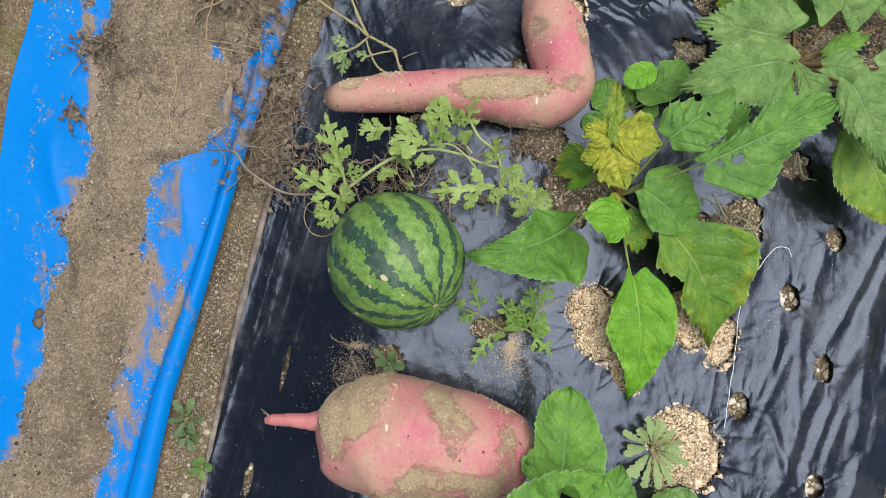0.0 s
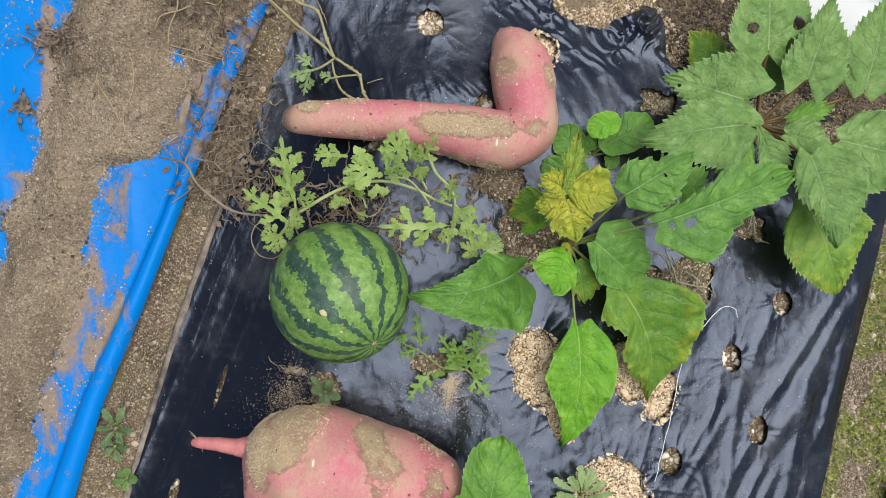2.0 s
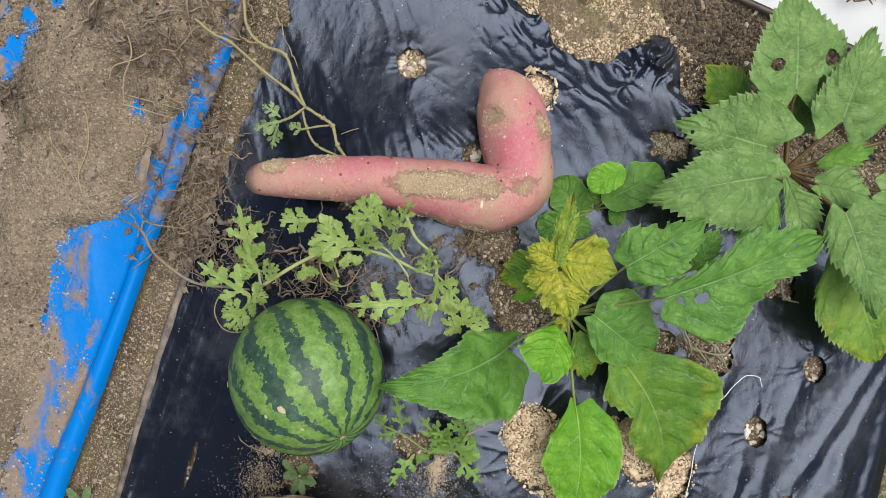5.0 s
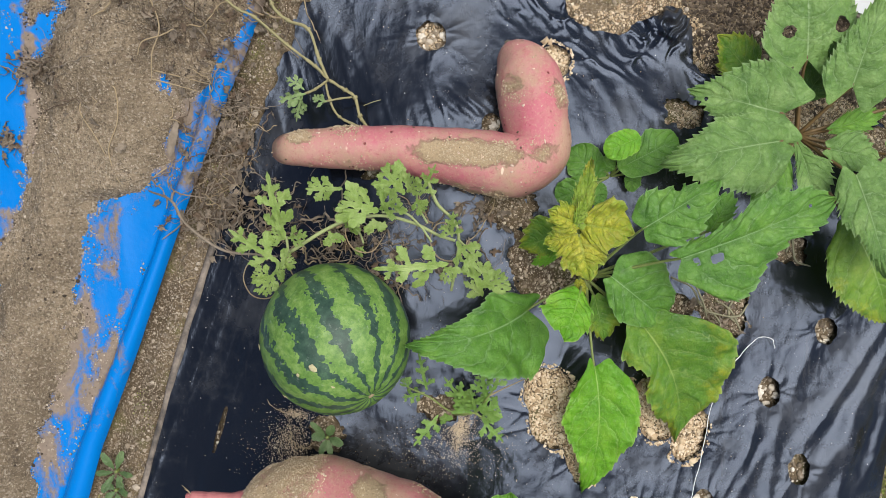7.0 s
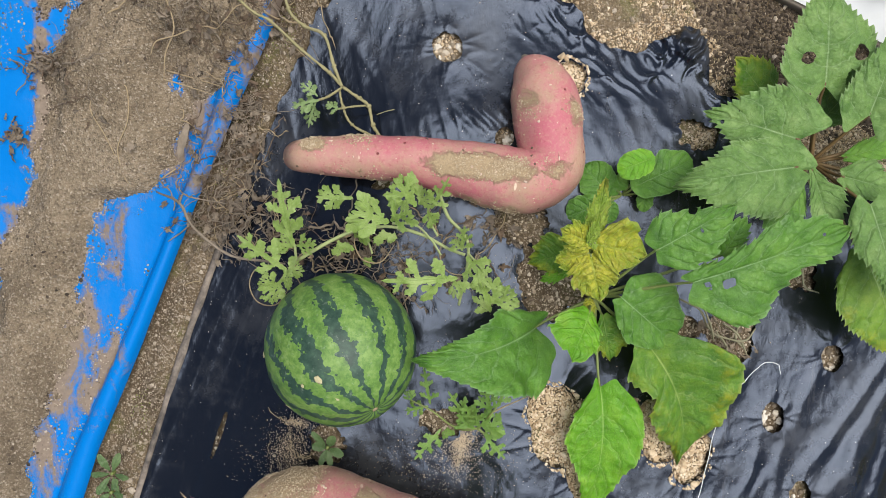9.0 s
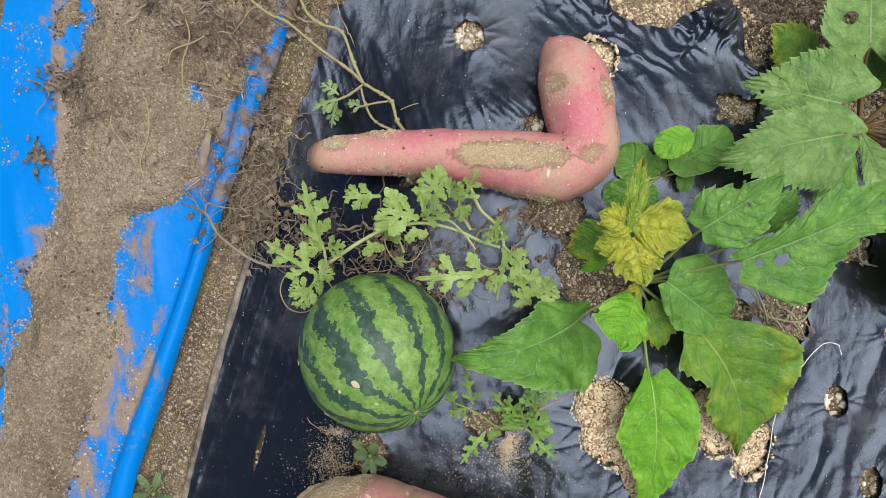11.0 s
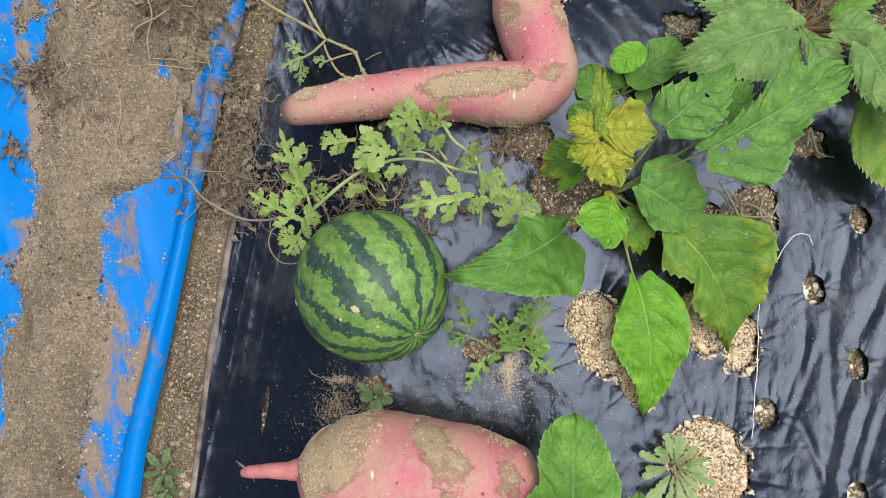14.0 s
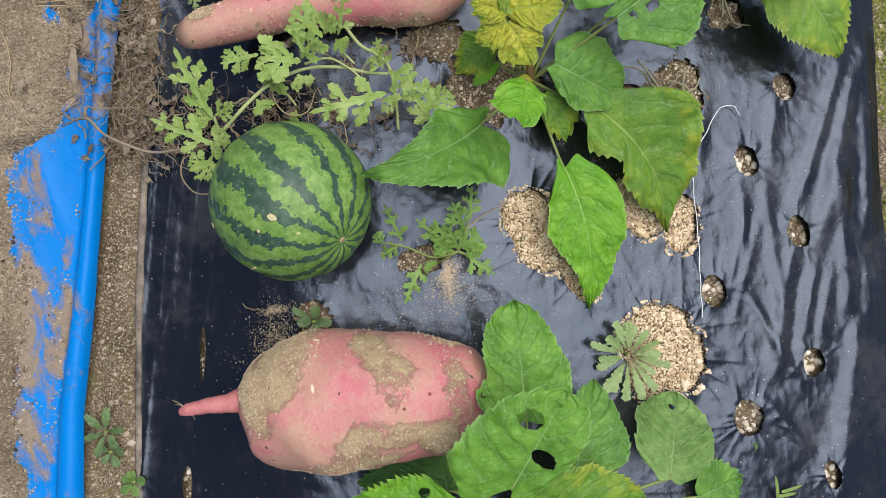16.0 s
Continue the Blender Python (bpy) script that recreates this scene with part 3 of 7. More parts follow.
def film_field(x, y):
    """Above nought where the film lies."""
    left = x - bed_left(y) + 0.008 * (fbm(y * 22, y * 0 + 3, 8, 3) - 0.5) + 0.03 * smooth(0.2, 0.3, y) * (fbm(x * 40, y * 40, 9, 3) - 0.62)
    right = bed_right(y) - x + 0.006 * (fbm(y * 15, y * 0, 18, 2) - 0.5)
    top = (torn_top(x) - y) * 0.8 + 0.02 * (fbm(x * 45, y * 45, 28, 4) - 0.5)
    return np.minimum(np.minimum(left, right), np.minimum(top, holes_field(x, y)))


# long folds of the film: from, to, height, half width
CREASES = [
    ((0.610, 0.026, -0.027), (0.509, -0.136, -0.008), .006, .008), ((0.633, 0.027, -0.030), (0.533, -0.177, -0.010), .008, .010), ((0.500, -0.169, -0.006), (0.444, -0.320, 0.006), .007, .009),
    ((0.523, -0.197, -0.008), (0.480, -0.306, 0.001), .006, .008), ((0.522, 0.013, -0.014), (0.491, -0.069, -0.008), .005, .007), ((0.451, -0.092, -0.001), (0.436, -0.176, 0.003), .004, .006),
    ((0.601, -0.072, -0.023), (0.563, -0.152, -0.015), .006, .010), ((0.654, 0.059, -0.034), (0.606, -0.178, -0.020), .008, .012), ((0.597, -0.170, -0.019), (0.582, -0.302, -0.013), .006, .012),
]
CREASES += [
    ((0.578, -0.098, -0.019), (0.553, -0.275, -0.010), .006, .012), ((0.481, -0.079, -0.006), (0.467, -0.256, 0.001), .004, .007), ((0.541, -0.209, -0.010), (0.504, -0.306, -0.002), .005, .007),
    ((0.431, -0.220, 0.005), (0.476, -0.347, 0.003), .004, .006), ((0.422, -0.341, 0.010), (0.478, -0.437, 0.005), .004, .006), ((0.567, -0.278, -0.012), (0.490, -0.481, 0.005), .007, .012),
    ((0.426, 0.023, -0.001), (0.399, -0.069, 0.005), .004, .007), ((0.470, -0.130, -0.003), (0.403, -0.251, 0.010), .003, .006),
]
# drag folds beside the crooked root and towards the tear
CREASES += [
    ((0.046, 0.268, 0.030), (0.091, 0.233, 0.030), 0.006, 0.005),
    ((0.057, 0.278, 0.030), (0.103, 0.239, 0.030), 0.007, 0.005),
    ((0.073, 0.281, 0.030), (0.108, 0.249, 0.030), 0.006, 0.005),
    ((0.035, 0.261, 0.030), (0.071, 0.229, 0.030), 0.004, 0.005),
    ((0.086, 0.282, 0.030), (0.111, 0.259, 0.030), 0.005, 0.004),
    ((0.172, 0.326, 0.030), (0.189, 0.285, 0.030), 0.0018, 0.006),
    ((0.211, 0.320, 0.030), (0.250, 0.262, 0.030), 0.0018, 0.006),
    ((0.255, 0.313, 0.030), (0.301, 0.256, 0.030), 0.0018, 0.006),
    ((0.199, 0.256, 0.030), (0.220, 0.217, 0.030), 0.0018, 0.005),
]


def film_height(x, y):
    """Folds of the film above the bed."""
    a = radians(24)
    p, q = x * math.cos(a) - y * math.sin(a), x * math.sin(a) + y * math.cos(a)
    right = smooth(0.28, 0.46, x)
    w = p + 0.05 * (fbm(p * 6, q * 5, 3, 2) - 0.5)
    ridge2 = (1 - np.abs(2 * vn(w / 0.034 + 0.5 * vn(p * 20, q * 9, 33), q / 0.2, 43) - 1)) * smooth(0.25, 0.6, fbm(p * 9, q * 6, 45, 2))
    z = right * 0.0016 * ridge2 ** 3
    jig = 0.006 * (fbm(x * 26, y * 26, 44, 3) - 0.5)
    for (ax, ay, _), (bx, by, _), h, wd in CREASES:
        ln = math.hypot(bx - ax, by - ay)
        ux, uy = (bx - ax) / ln, (by - ay) / ln
        t = (x - ax) * ux + (y - ay) * uy
        d = (x - ax) * -uy + (y - ay) * ux + jig
        taper = smooth(-0.02, 0.03, t) * smooth(ln + 0.02, ln - 0.03, t)
        z = z + 0.6 * h * taper * np.exp(-(d / (1.15 * wd)) ** 2)
    up = smooth(0.12, 0.26, y) * (1 - right)
    b = radians(20)
    p2, q2 = x * math.cos(b) + y * math.sin(b), -x * math.sin(b) + y * math.cos(b)
    near_left = smooth(0.16, 0.02, x - bed_left(y))
    r3 = np.exp(-((2 * vn(p2 / 0.034 + 0.9 * vn(p2 * 8, q2 * 5, 6), q2 / 0.2, 47) - 1) / 0.22) ** 2)
    r4 = np.exp(-((2 * vn(p2 / 0.016 + 0.8 * vn(p2 * 14, q2 * 9, 16), q2 / 0.1, 48) - 1) / 0.3) ** 2)
    some = smooth(0.45, 0.62, fbm(x * 11, y * 9, 50, 2))
    z = z + up * ((0.0003 + 0.0008 * near_left) * r3 + (0.0001 + 0.0006 * some) * r4)
    torn = smooth(0.085, 0.0, torn_top(x) - y) * smooth(0.05, 0.16, x)
    wx, wy = x + 0.012 * (fbm(x * 30, y * 30, 57, 2) - 0.5), y + 0.012 * (fbm(x * 30, y * 30, 58, 2) - 0.5)
    ca = 1 - np.abs(2 * vn((wx * 0.5 + wy * 0.87) / 0.02, (wx * 0.87 - wy * 0.5) / 0.045, 51) - 1)
    cb = 1 - np.abs(2 * vn((wx * 0.8 + wy * 0.6) / 0.009, (wx * 0.6 - wy * 0.8) / 0.024, 52) - 1)
    z = z + torn * (0.005 * ca ** 4 + 0.003 * cb ** 3)
    for cx, cy, rx, ry, _, kind in HOLES:
        if kind == 3 or min(rx, ry) < 0.009:
            continue
        th, q = np.arctan2(y - cy, x - cx), np.hypot((x - cx) / rx, (y - cy) / ry)
        ray = 1 - np.abs(2 * vn(th * 3.1 + 20 + cx * 90, q * 0.35, 63) - 1)
        z = z + 0.0028 * np.exp(-np.clip(q - 0.9, 0, 9) / 0.8) * ray ** 4
    flap = np.exp(-(((x - 0.318) / 0.024) ** 2 + ((y - 0.378) / 0.032) ** 2))
    fr = 1 - np.abs(2 * vn((x * 0.8 - y * 0.6) / 0.008 + 2 * vn(x * 50, y * 50, 55), (x * 0.6 + y * 0.8) / 0.05, 56) - 1)
    z = z + flap * (0.012 + 0.014 * fr ** 2)
    left = smooth(0.2, 0.02, x - bed_left(y))
    l1 = 1 - np.abs(2 * vn((x - 0.27 * y) / 0.022, y / 0.5, 61) - 1)
    l2 = 1 - np.abs(2 * vn((x - 0.3 * y) / 0.009, y / 0.25, 62) - 1)
    z = z + left * (1 - 0.8 * smooth(0.05, 0.2, y)) * (0.0018 * l1 ** 2 + 0.0009 * l2 ** 4)
    z = z + (0.004 - 0.003 * up) * (fbm(x * 18, y * 18, 71, 4) - 0.3) + 0.0007 * fbm(x * 70, y * 50, 72, 3)
    d = holes_field(x, y)
    rim = np.exp(-np.clip(d, 0, 1) / 0.012)
    return z * (1 - 0.5 * rim) + 0.003 * rim * vn(x * 60, y * 60, 81) + 0.002


def span(a, b, step, far):
    """Even steps from a to b, then wider and wider ones to -far and far."""
    s, out, d = np.arange(a, b + step / 2, step), [], step
    v = 0.0
    while v < far:
        d *= 1.45
        v += d
        out.append(v)
    o = np.array(out)
    return np.concatenate([a - o[::-1], s, b + o])


gx, gy, gf = grid(span(-0.72, 0.86, 0.005, 60), span(-0.62, 0.66, 0.005, 60))
cover = smooth(-0.01, 0.012, np.minimum(np.minimum(gx - bed_left(gy), bed_right(gy) - gx), torn_top(gx) - gy))
grit_in = smooth(0.004, -0.006, holes_field(gx, gy, (1,)))
dark_in = smooth(0.004, -0.006, holes_field(gx, gy, (2, 3)))
near = (np.abs(gx) < 0.9) & (np.abs(gy) < 0.7)
gz = level(np.clip(gx, -0.75, 0.9), gy)
gz = gz + np.where(near, 0.010 * (fbm(gx * 16, gy * 16, 91, 4) - 0.5) + 0.004 * (fbm(gx * 90, gy * 90, 92, 3) - 0.5), 0)
gz = gz - 0.012 * cover + 0.011 * grit_in * cover + (0.004 * dark_in + 0.005 * smooth(0.004, -0.006, holes_field(gx, gy, (3,)))) * cover
tarp_lift = smooth(0.02, 0.05, bed_left(gy) - gx)
gz = gz - 0.008 * tarp_lift
single("ground", (np.stack([gx, gy, gz], 1), gf), SOIL, "brown sandy garden soil with moss and small stones", "soil", kind="structure")


def ground_at(x, y):
    x, y = np.asarray(x, float), np.asarray(y, float)
    cov = smooth(-0.01, 0.012, np.minimum(np.minimum(x - bed_left(y), bed_right(y) - x), torn_top(x) - y))
    g1, g2 = smooth(0.004, -0.006, holes_field(x, y, (1,))), smooth(0.004, -0.006, holes_field(x, y, (2, 3)))
    z = level(x, y) + 0.010 * (fbm(x * 16, y * 16, 91, 4) - 0.5) + 0.004 * (fbm(x * 90, y * 90, 92, 3) - 0.5)
    return z - 0.012 * cov + 0.011 * g1 * cov + (0.004 * g2 + 0.005 * smooth(0.004, -0.006, holes_field(x, y, (3,)))) * cov - 0.008 * smooth(0.02, 0.05, bed_left(y) - x)


# black film over the bed
fx, fy, ff = grid(np.arange(-0.36, 0.70, 0.0019), np.arange(-0.56, 0.60, 0.0019))
fx, fy, ff = carve(fx, fy, ff, film_field)
fz = level(fx, fy) + film_height(fx, fy)
bed_film = single("mulch_film", (np.stack([fx, fy, fz], 1), ff), FILM, "creased black plastic mulch film with round planting holes over the bed", "plastic film")

# turned-under, soil-stained rim of the film
def rim_material():
    m = Mat("dusty_film_rim", 0.7, 0.4)
    c = m.coord()
    k = m.ramp(m.noise(c, 26, 7, 0.75), (0.36, 0.15), (0.6, 0.95))
    col = m.mix(k, (0.012, 0.012, 0.013), m.mix(m.noise(c, 130, 4), (0.17, 0.14, 0.11), (0.36, 0.3, 0.24)))
    return m.done(col, m.bump(m.noise(c, 90, 5), 0.002, 0.5))


RIM = rim_material()
ys = np.arange(-0.58, 0.12, 0.004)
across = np.array((-0.0045, -0.0042, -0.002, 0.0015, 0.0045, 0.0052))
above = np.array((-0.004, 0.002, 0.0042, 0.0046, 0.004, 0.0))
RY, RA = np.meshgrid(ys, across, indexing="ij")
RX = bed_left(RY) + RA * (0.8 + 0.5 * vn(RY * 30, RY * 0, 64)) + 0.0025 * (fbm(RY * 14, RY * 0 + 2, 65, 3) - 0.5)
RZ = level(bed_left(RY), RY) + above[None, :] * (0.7 + 0.6 * vn(RY * 45, RA * 90, 66)) + 0.001
i_ = (np.arange(len(ys) - 1)[:, None] * 6 + np.arange(5)[None, :]).ravel()
part("rim", (np.stack([RX.ravel(), RY.ravel(), RZ.ravel()], 1), np.stack([i_, i_ + 6, i_ + 7, i_ + 1], 1)), RIM, bed_film, "dusty grey folded rim")

# blue tarp with a rolled hem, and sand on it
FOLD_Y = (-0.6, -0.33, -0.19, -0.03, 0.12, 0.32, 0.6)
FOLD_X = (-0.470, -0.388, -0.357, -0.307, -0.263, -0.198, -0.11)


def fold_x(y):
    return np.interp(y, FOLD_Y, FOLD_X)


def hem_width(y):
    return np.interp(y, (-0.6, -0.33, 0.05, 0.2, 0.27, 0.33, 0.37, 0.45), (0.040, 0.034, 0.022, 0.024, 0.034, 0.028, 0.012, 0.008))


HEAP_Y = (-0.6, -0.306, -0.224, -0.104, -0.007, 0.143, 0.248, 0.33, 0.6)
HEAP_L = (-0.67, -0.587, -0.553, -0.531, -0.516, -0.467, -0.463, -0.467, -0.44)
HEAP_Y2 = (-0.6, -0.321, -0.254, -0.119, 0.031, 0.113, 0.128, 0.165, 0.248, 0.285, 0.34, 0.6)
HEAP_R = (-0.53, -0.463, -0.445, -0.415, -0.389, -0.374, -0.325, -0.291, -0.265, -0.240, -0.215, -0.13)


BARE = ((-0.437, 0.36, 0.010), (-0.452, 0.325, 0.014), (-0.46, 0.30, 0.012), (-0.405, 0.385, 0.008), (-0.30, 0.262, 0.010), (-0.275, 0.20, 0.014))


def heap_field(x, y):
    rough = 0.055 * (fbm(x * 26, y * 26, 101, 4) - 0.5) + 0.02 * (fbm(x * 120, y * 120, 102, 2) - 0.5)
    d = np.minimum(x - np.interp(y, HEAP_Y, HEAP_L), np.interp(y, HEAP_Y2, HEAP_R) - x) + rough
    for bx, by, r in BARE:
        d = np.minimum(d, np.hypot(x - bx, (y - by) * 0.7) - r + 0.6 * rough)
    return d


def tarp_z(x, y):
    f = fold_x(y) - x
    w = hem_width(y)
    k = np.clip(f / w, 0, 1)
    hem = 0.016 * np.sqrt(np.clip(1 - (2 * k - 1) ** 2, 0, 1)) * (f <= w)
    body = 0.006 * (fbm(x * 7, y * 5, 111, 3) - 0.4) + 0.004 * (1 - np.abs(2 * vn((x + 0.3 * y) / 0.09, y / 0.3, 113) - 1)) ** 3
    return np.maximum(hem + 0.004, 0.006 + body * smooth(0, 0.05, f - w))


SMEAR = ((-0.388, -0.155, 0.000), (-0.361, -0.105, 0.000), (-0.340, -0.035, 0.000), (-0.344, 0.015, 0.000), (-0.361, 0.050, 0.000))
SMEAR_Y, SMEAR_X = [p[1] for p in SMEAR], [p[0] for p in SMEAR]
ty = np.arange(-0.62, 0.66, 0.005)
tk = np.concatenate([np.linspace(0, 1, 13)[:-1], 1 + np.linspace(0, 1, 60) ** 1.0 * 11])
TY, TK = np.meshgrid(ty, tk, indexing="ij")
edge_l = -0.614 + 0.2 * TY + 0.004 * np.sin(TY * 23)
w = hem_width(TY)
TX = np.where(TK <= 1, fold_x(TY) - TK * w, fold_x(TY) - w - (TK - 1) / 11 * (fold_x(TY) - w - edge_l))
TX = TX + 0.002 * (fbm(TY * 12, TY * 0, 5, 2) - 0.5)
TZ = tarp_z(TX, TY)
nx, ny = len(tk), len(ty)
tarp = thing("blue_tarp", (-0.45, 0.0, 0.0), "bright blue plastic tarp with rolled hem, strewn with sand", "tarp")
hf = heap_field(TX, TY).ravel()
hem_clean = smooth(0.0, 0.012, (fold_x(TY) - hem_width(TY) - TX).ravel())
left_side = (TX < -0.47 + 0.0 * TY).ravel()
dv = np.where(left_side, smooth(-0.035, 0.0, hf) * 0.42, smooth(-0.14, 0.0, hf) * 0.40) * (0.15 + 0.85 * hem_clean) + 0.16 * smooth(0.1, 0.25, TY.ravel()) * (1 - left_side)
smear = np.abs(TX - np.interp(TY, SMEAR_Y, SMEAR_X)).ravel() + 0.016 * (fbm(TX * 45, TY * 30, 141, 3) - 0.5).ravel()
dv = np.maximum(dv, 0.42 * smooth(0.013, 0.002, smear) * smooth(SMEAR_Y[0] - 0.02, SMEAR_Y[0] + 0.02, TY.ravel()) * smooth(SMEAR_Y[-1] + 0.02, SMEAR_Y[-1] - 0.02, TY.ravel()))
on_hem = smooth(0.006, -0.004, (fold_x(TY) - hem_width(TY) * 1.1 - TX)).ravel()
dv = np.maximum(dv, on_hem * (0.55 * smooth(0.10, 0.15, TY) * smooth(0.262, 0.235, TY) + 0.5 * smooth(0.32, 0.36, TY)).ravel())
for bx, by, r in BARE:
    dv = dv * smooth(r * 0.2, r * 1.2, np.hypot(TX.ravel() - bx, (TY.ravel() - by) * 0.7) + 0.03 * (fbm(TX.ravel() * 60, TY.ravel() * 60, 131, 3) - 0.45))
for name, c0, c1 in (("rolled_hem", 0, 14), ("sheet", 13, nx)):
    cols = np.arange(c0, c1)
    keep = (np.arange(ny)[:, None] * nx + cols[None, :]).ravel()
    k = len(cols)
    i = (np.arange(ny - 1)[:, None] * k + np.arange(k - 1)[None, :]).ravel()
    ob = part(name, (np.stack([TX.ravel(), TY.ravel(), TZ.ravel()], 1)[keep], np.stack([i, i + k, i + 1 + k, i + 1], 1)), TARP, tarp)
    ob.data.attributes.new("dirt", "FLOAT", "POINT").data.foreach_set("value", dv[keep].astype(np.float32))

hx, hy, hfc = grid(np.arange(-0.70, -0.10, 0.004), np.arange(-0.62, 0.66, 0.004))
hx, hy, hfc = carve(hx, hy, hfc, heap_field)
hd = np.clip(heap_field(hx, hy), 0, 1)
hz = tarp_z(hx, hy) - 0.0015 + 0.016 * smooth(0, 0.06, hd) + np.minimum(hd * 0.5, 0.003) + smooth(0, 0.03, hd) * (0.008 * (fbm(hx * 14, hy * 14, 121, 4) - 0.45) + 0.005 * (fbm(hx * 80, hy * 80, 122, 3) - 0.5))
hz = hz + 0.03 * smooth(0.16, 0.34, hy) * smooth(0.0, 0.1, hd)
single("sand_heap", (np.stack([hx, hy, hz], 1), hfc), SAND, "grey-brown sand spread over the blue tarp", "sand", kind="stuff")


def heap_z(x, y):
    d = np.clip(heap_field(x, y), 0, 1)
    return tarp_z(x, y) + 0.016 * smooth(0, 0.06, d) + smooth(0, 0.03, d) * (0.008 * (fbm(x * 14, y * 14, 121, 4) - 0.45) + 0.005 * (fbm(x * 80, y * 80, 122, 3) - 0.5)) + 0.03 * smooth(0.16, 0.34, y) * smooth(0.0, 0.1, d)


# ---- fruit and roots ----
CORK = plain("corky_rind", (0.34, 0.3, 0.15), (0.62, 0.56, 0.34), 400, 0.8)


def melon(center, pole, r):
    axis = (Vector(pole) - Vector(center)).normalized()
    nu, nv = 72, 48
    V, F = [], []
    for i in range(nv + 1):
        th = math.pi * i / nv
        for j in range(nu):
            ph = 2 * math.pi * j / nu
            dimple = 1 - 0.03 * math.exp(-(th / 0.12) ** 2) - 0.04 * math.exp(-((math.pi - th) / 0.16) ** 2)
            rr = r * dimple * (1 + 0.006 * math.sin(12 * ph) * math.sin(th))
            V.append((rr * math.sin(th) * math.cos(ph), rr * math.sin(th) * math.sin(ph), rr * 1.03 * math.cos(th)))
    for i in range(nv):
        for j in range(nu):
            k = (j + 1) % nu
            F.append((i * nu + j, (i + 1) * nu + j, (i + 1) * nu + k, i * nu + k))
    ob = new("watermelon", mesh_of("watermelon", V, F, None, RIND))
    ob.matrix_world = Matrix.Translation(center) @ axis.to_track_quat("Z", "Y").to_matrix().to_4x4() @ pose(0, 0, 0, 0, 0, 8)
    tagged(ob, "small round green watermelon with dark wavy stripes on black film", "watermelon")
    scar = new("blossom_scar", mesh_of("blossom_scar", *tube([(0, 0, r * 0.985), (0, 0, r * 1.004), (0, 0, r * 1.012)], [0.0035, 0.003, 0.0012], 8, 9, 0.3), mat=None))
    scar.data.materials.append(STRAW)
    scar.parent = ob
    inv = (Matrix.Translation(center) @ axis.to_track_quat("Z", "Y").to_matrix().to_4x4() @ pose(0, 0, 0, 0, 0, 8)).inverted()
    g = random.Random(4)
    for p, s in (((-0.063, -0.030, 0.200), 0.0042), ((-0.045, -0.049, 0.200), 0.0038), ((-0.076, -0.037, 0.190), 0.0022), ((-0.093, -0.067, 0.160), 0.0025), ((-0.098, -0.069, 0.155), 0.002), ((-0.116, -0.022, 0.150), 0.003)):
        d = (inv @ Vector(p)).normalized()
        spot = new("corky_spot", mesh_of("corky_spot", *pebbles(np.array([(0, 0, 0)]), [s * 1.1], g.randint(0, 99)), mat=CORK))
        spot.matrix_local = Matrix.Translation(d * r * 1.012) @ d.to_track_quat("Z", "Y").to_matrix().to_4x4() @ Matrix.Diagonal((1, 1, 0.28, 1))
        spot.parent = ob
        spot["label"] = "pale corky spot"
    return ob


melon((-0.055, -0.014, 0.128), (-0.003, -0.070, 0.176), 0.0805)


def root_body(points, radii, n, sides, seed, squash=1.0):
    V, F, UV = tube(points, radii, n, sides, 0.0, seed)
    V = np.asarray(V)
    nz = fbm(V[:, 0] * 26 + V[:, 2] * 11, V[:, 1] * 26, seed, 3) - 0.5
    nz2 = fbm(V[:, 0] * 90 + V[:, 2] * 40, V[:, 1] * 90, seed + 5, 3) - 0.5
    c = np.repeat(np.asarray(curve(points, n)), sides, 0)
    d = V - c
    ln = np.linalg.norm(d, axis=1)[:, None] + 1e-9
    return c + d * (1 + 0.16 * nz[:, None]) + d / ln * nz2[:, None] * 0.0016, F, UV


def caked(ob, blobs):
    """Where soil clings: centre x, y, half length, half width, turn, amount."""
    me = ob.data
    co = np.empty(len(me.vertices) * 3)
    me.vertices.foreach_get("co", co)
    co = co.reshape(-1, 3)
    x, y = co[:, 0] + ob.parent.location.x, co[:, 1] + ob.parent.location.y
    v = np.zeros(len(co))
    for p, rx, ry, turn, amt in blobs:
        c, s = math.cos(radians(turn)), math.sin(radians(turn))
        px, py = (x - p[0]) * c + (y - p[1]) * s, -(x - p[0]) * s + (y - p[1]) * c
        v = np.maximum(v, amt * smooth(1.5, 0.5, np.hypot(px / rx, py / ry)))
    me.attributes.new("cake", "FLOAT", "POINT").data.foreach_set("value", v.astype(np.float32))


def cling(ob, n, seed, label):
    """Sand grains stuck to a root, thickest where soil is caked on it."""
    me = ob.data
    k = len(me.vertices)
    co, no, v = np.empty(k * 3), np.empty(k * 3), np.empty(k)
    me.vertices.foreach_get("co", co)
    me.vertices.foreach_get("normal", no)
    me.attributes["cake"].data.foreach_get("value", v)
    co, no = co.reshape(-1, 3), no.reshape(-1, 3)
    g_ = np.random.default_rng(seed)
    blot = fbm(co[:, 0] * 55 + co[:, 2] * 30, co[:, 1] * 55, seed, 3)
    w_ = np.clip(v * 2.2 + blot - 0.72, 0.02, 1) ** 2 * (no[:, 2] > -0.2)
    pick = g_.choice(k, n, p=w_ / w_.sum())
    pos = co[pick] + g_.normal(0, 0.003, (n, 3))
    pos = pos - no[pick] * ((pos - co[pick]) * no[pick]).sum(1)[:, None]
    size = 0.0003 + 0.0009 * g_.random(n) ** 3
    V, F = pebbles(pos + np.array(ob.parent.location), size, seed)
    return part("clinging_soil", (V, [tuple(f) for f in F.tolist()]), CLING, ob, label)


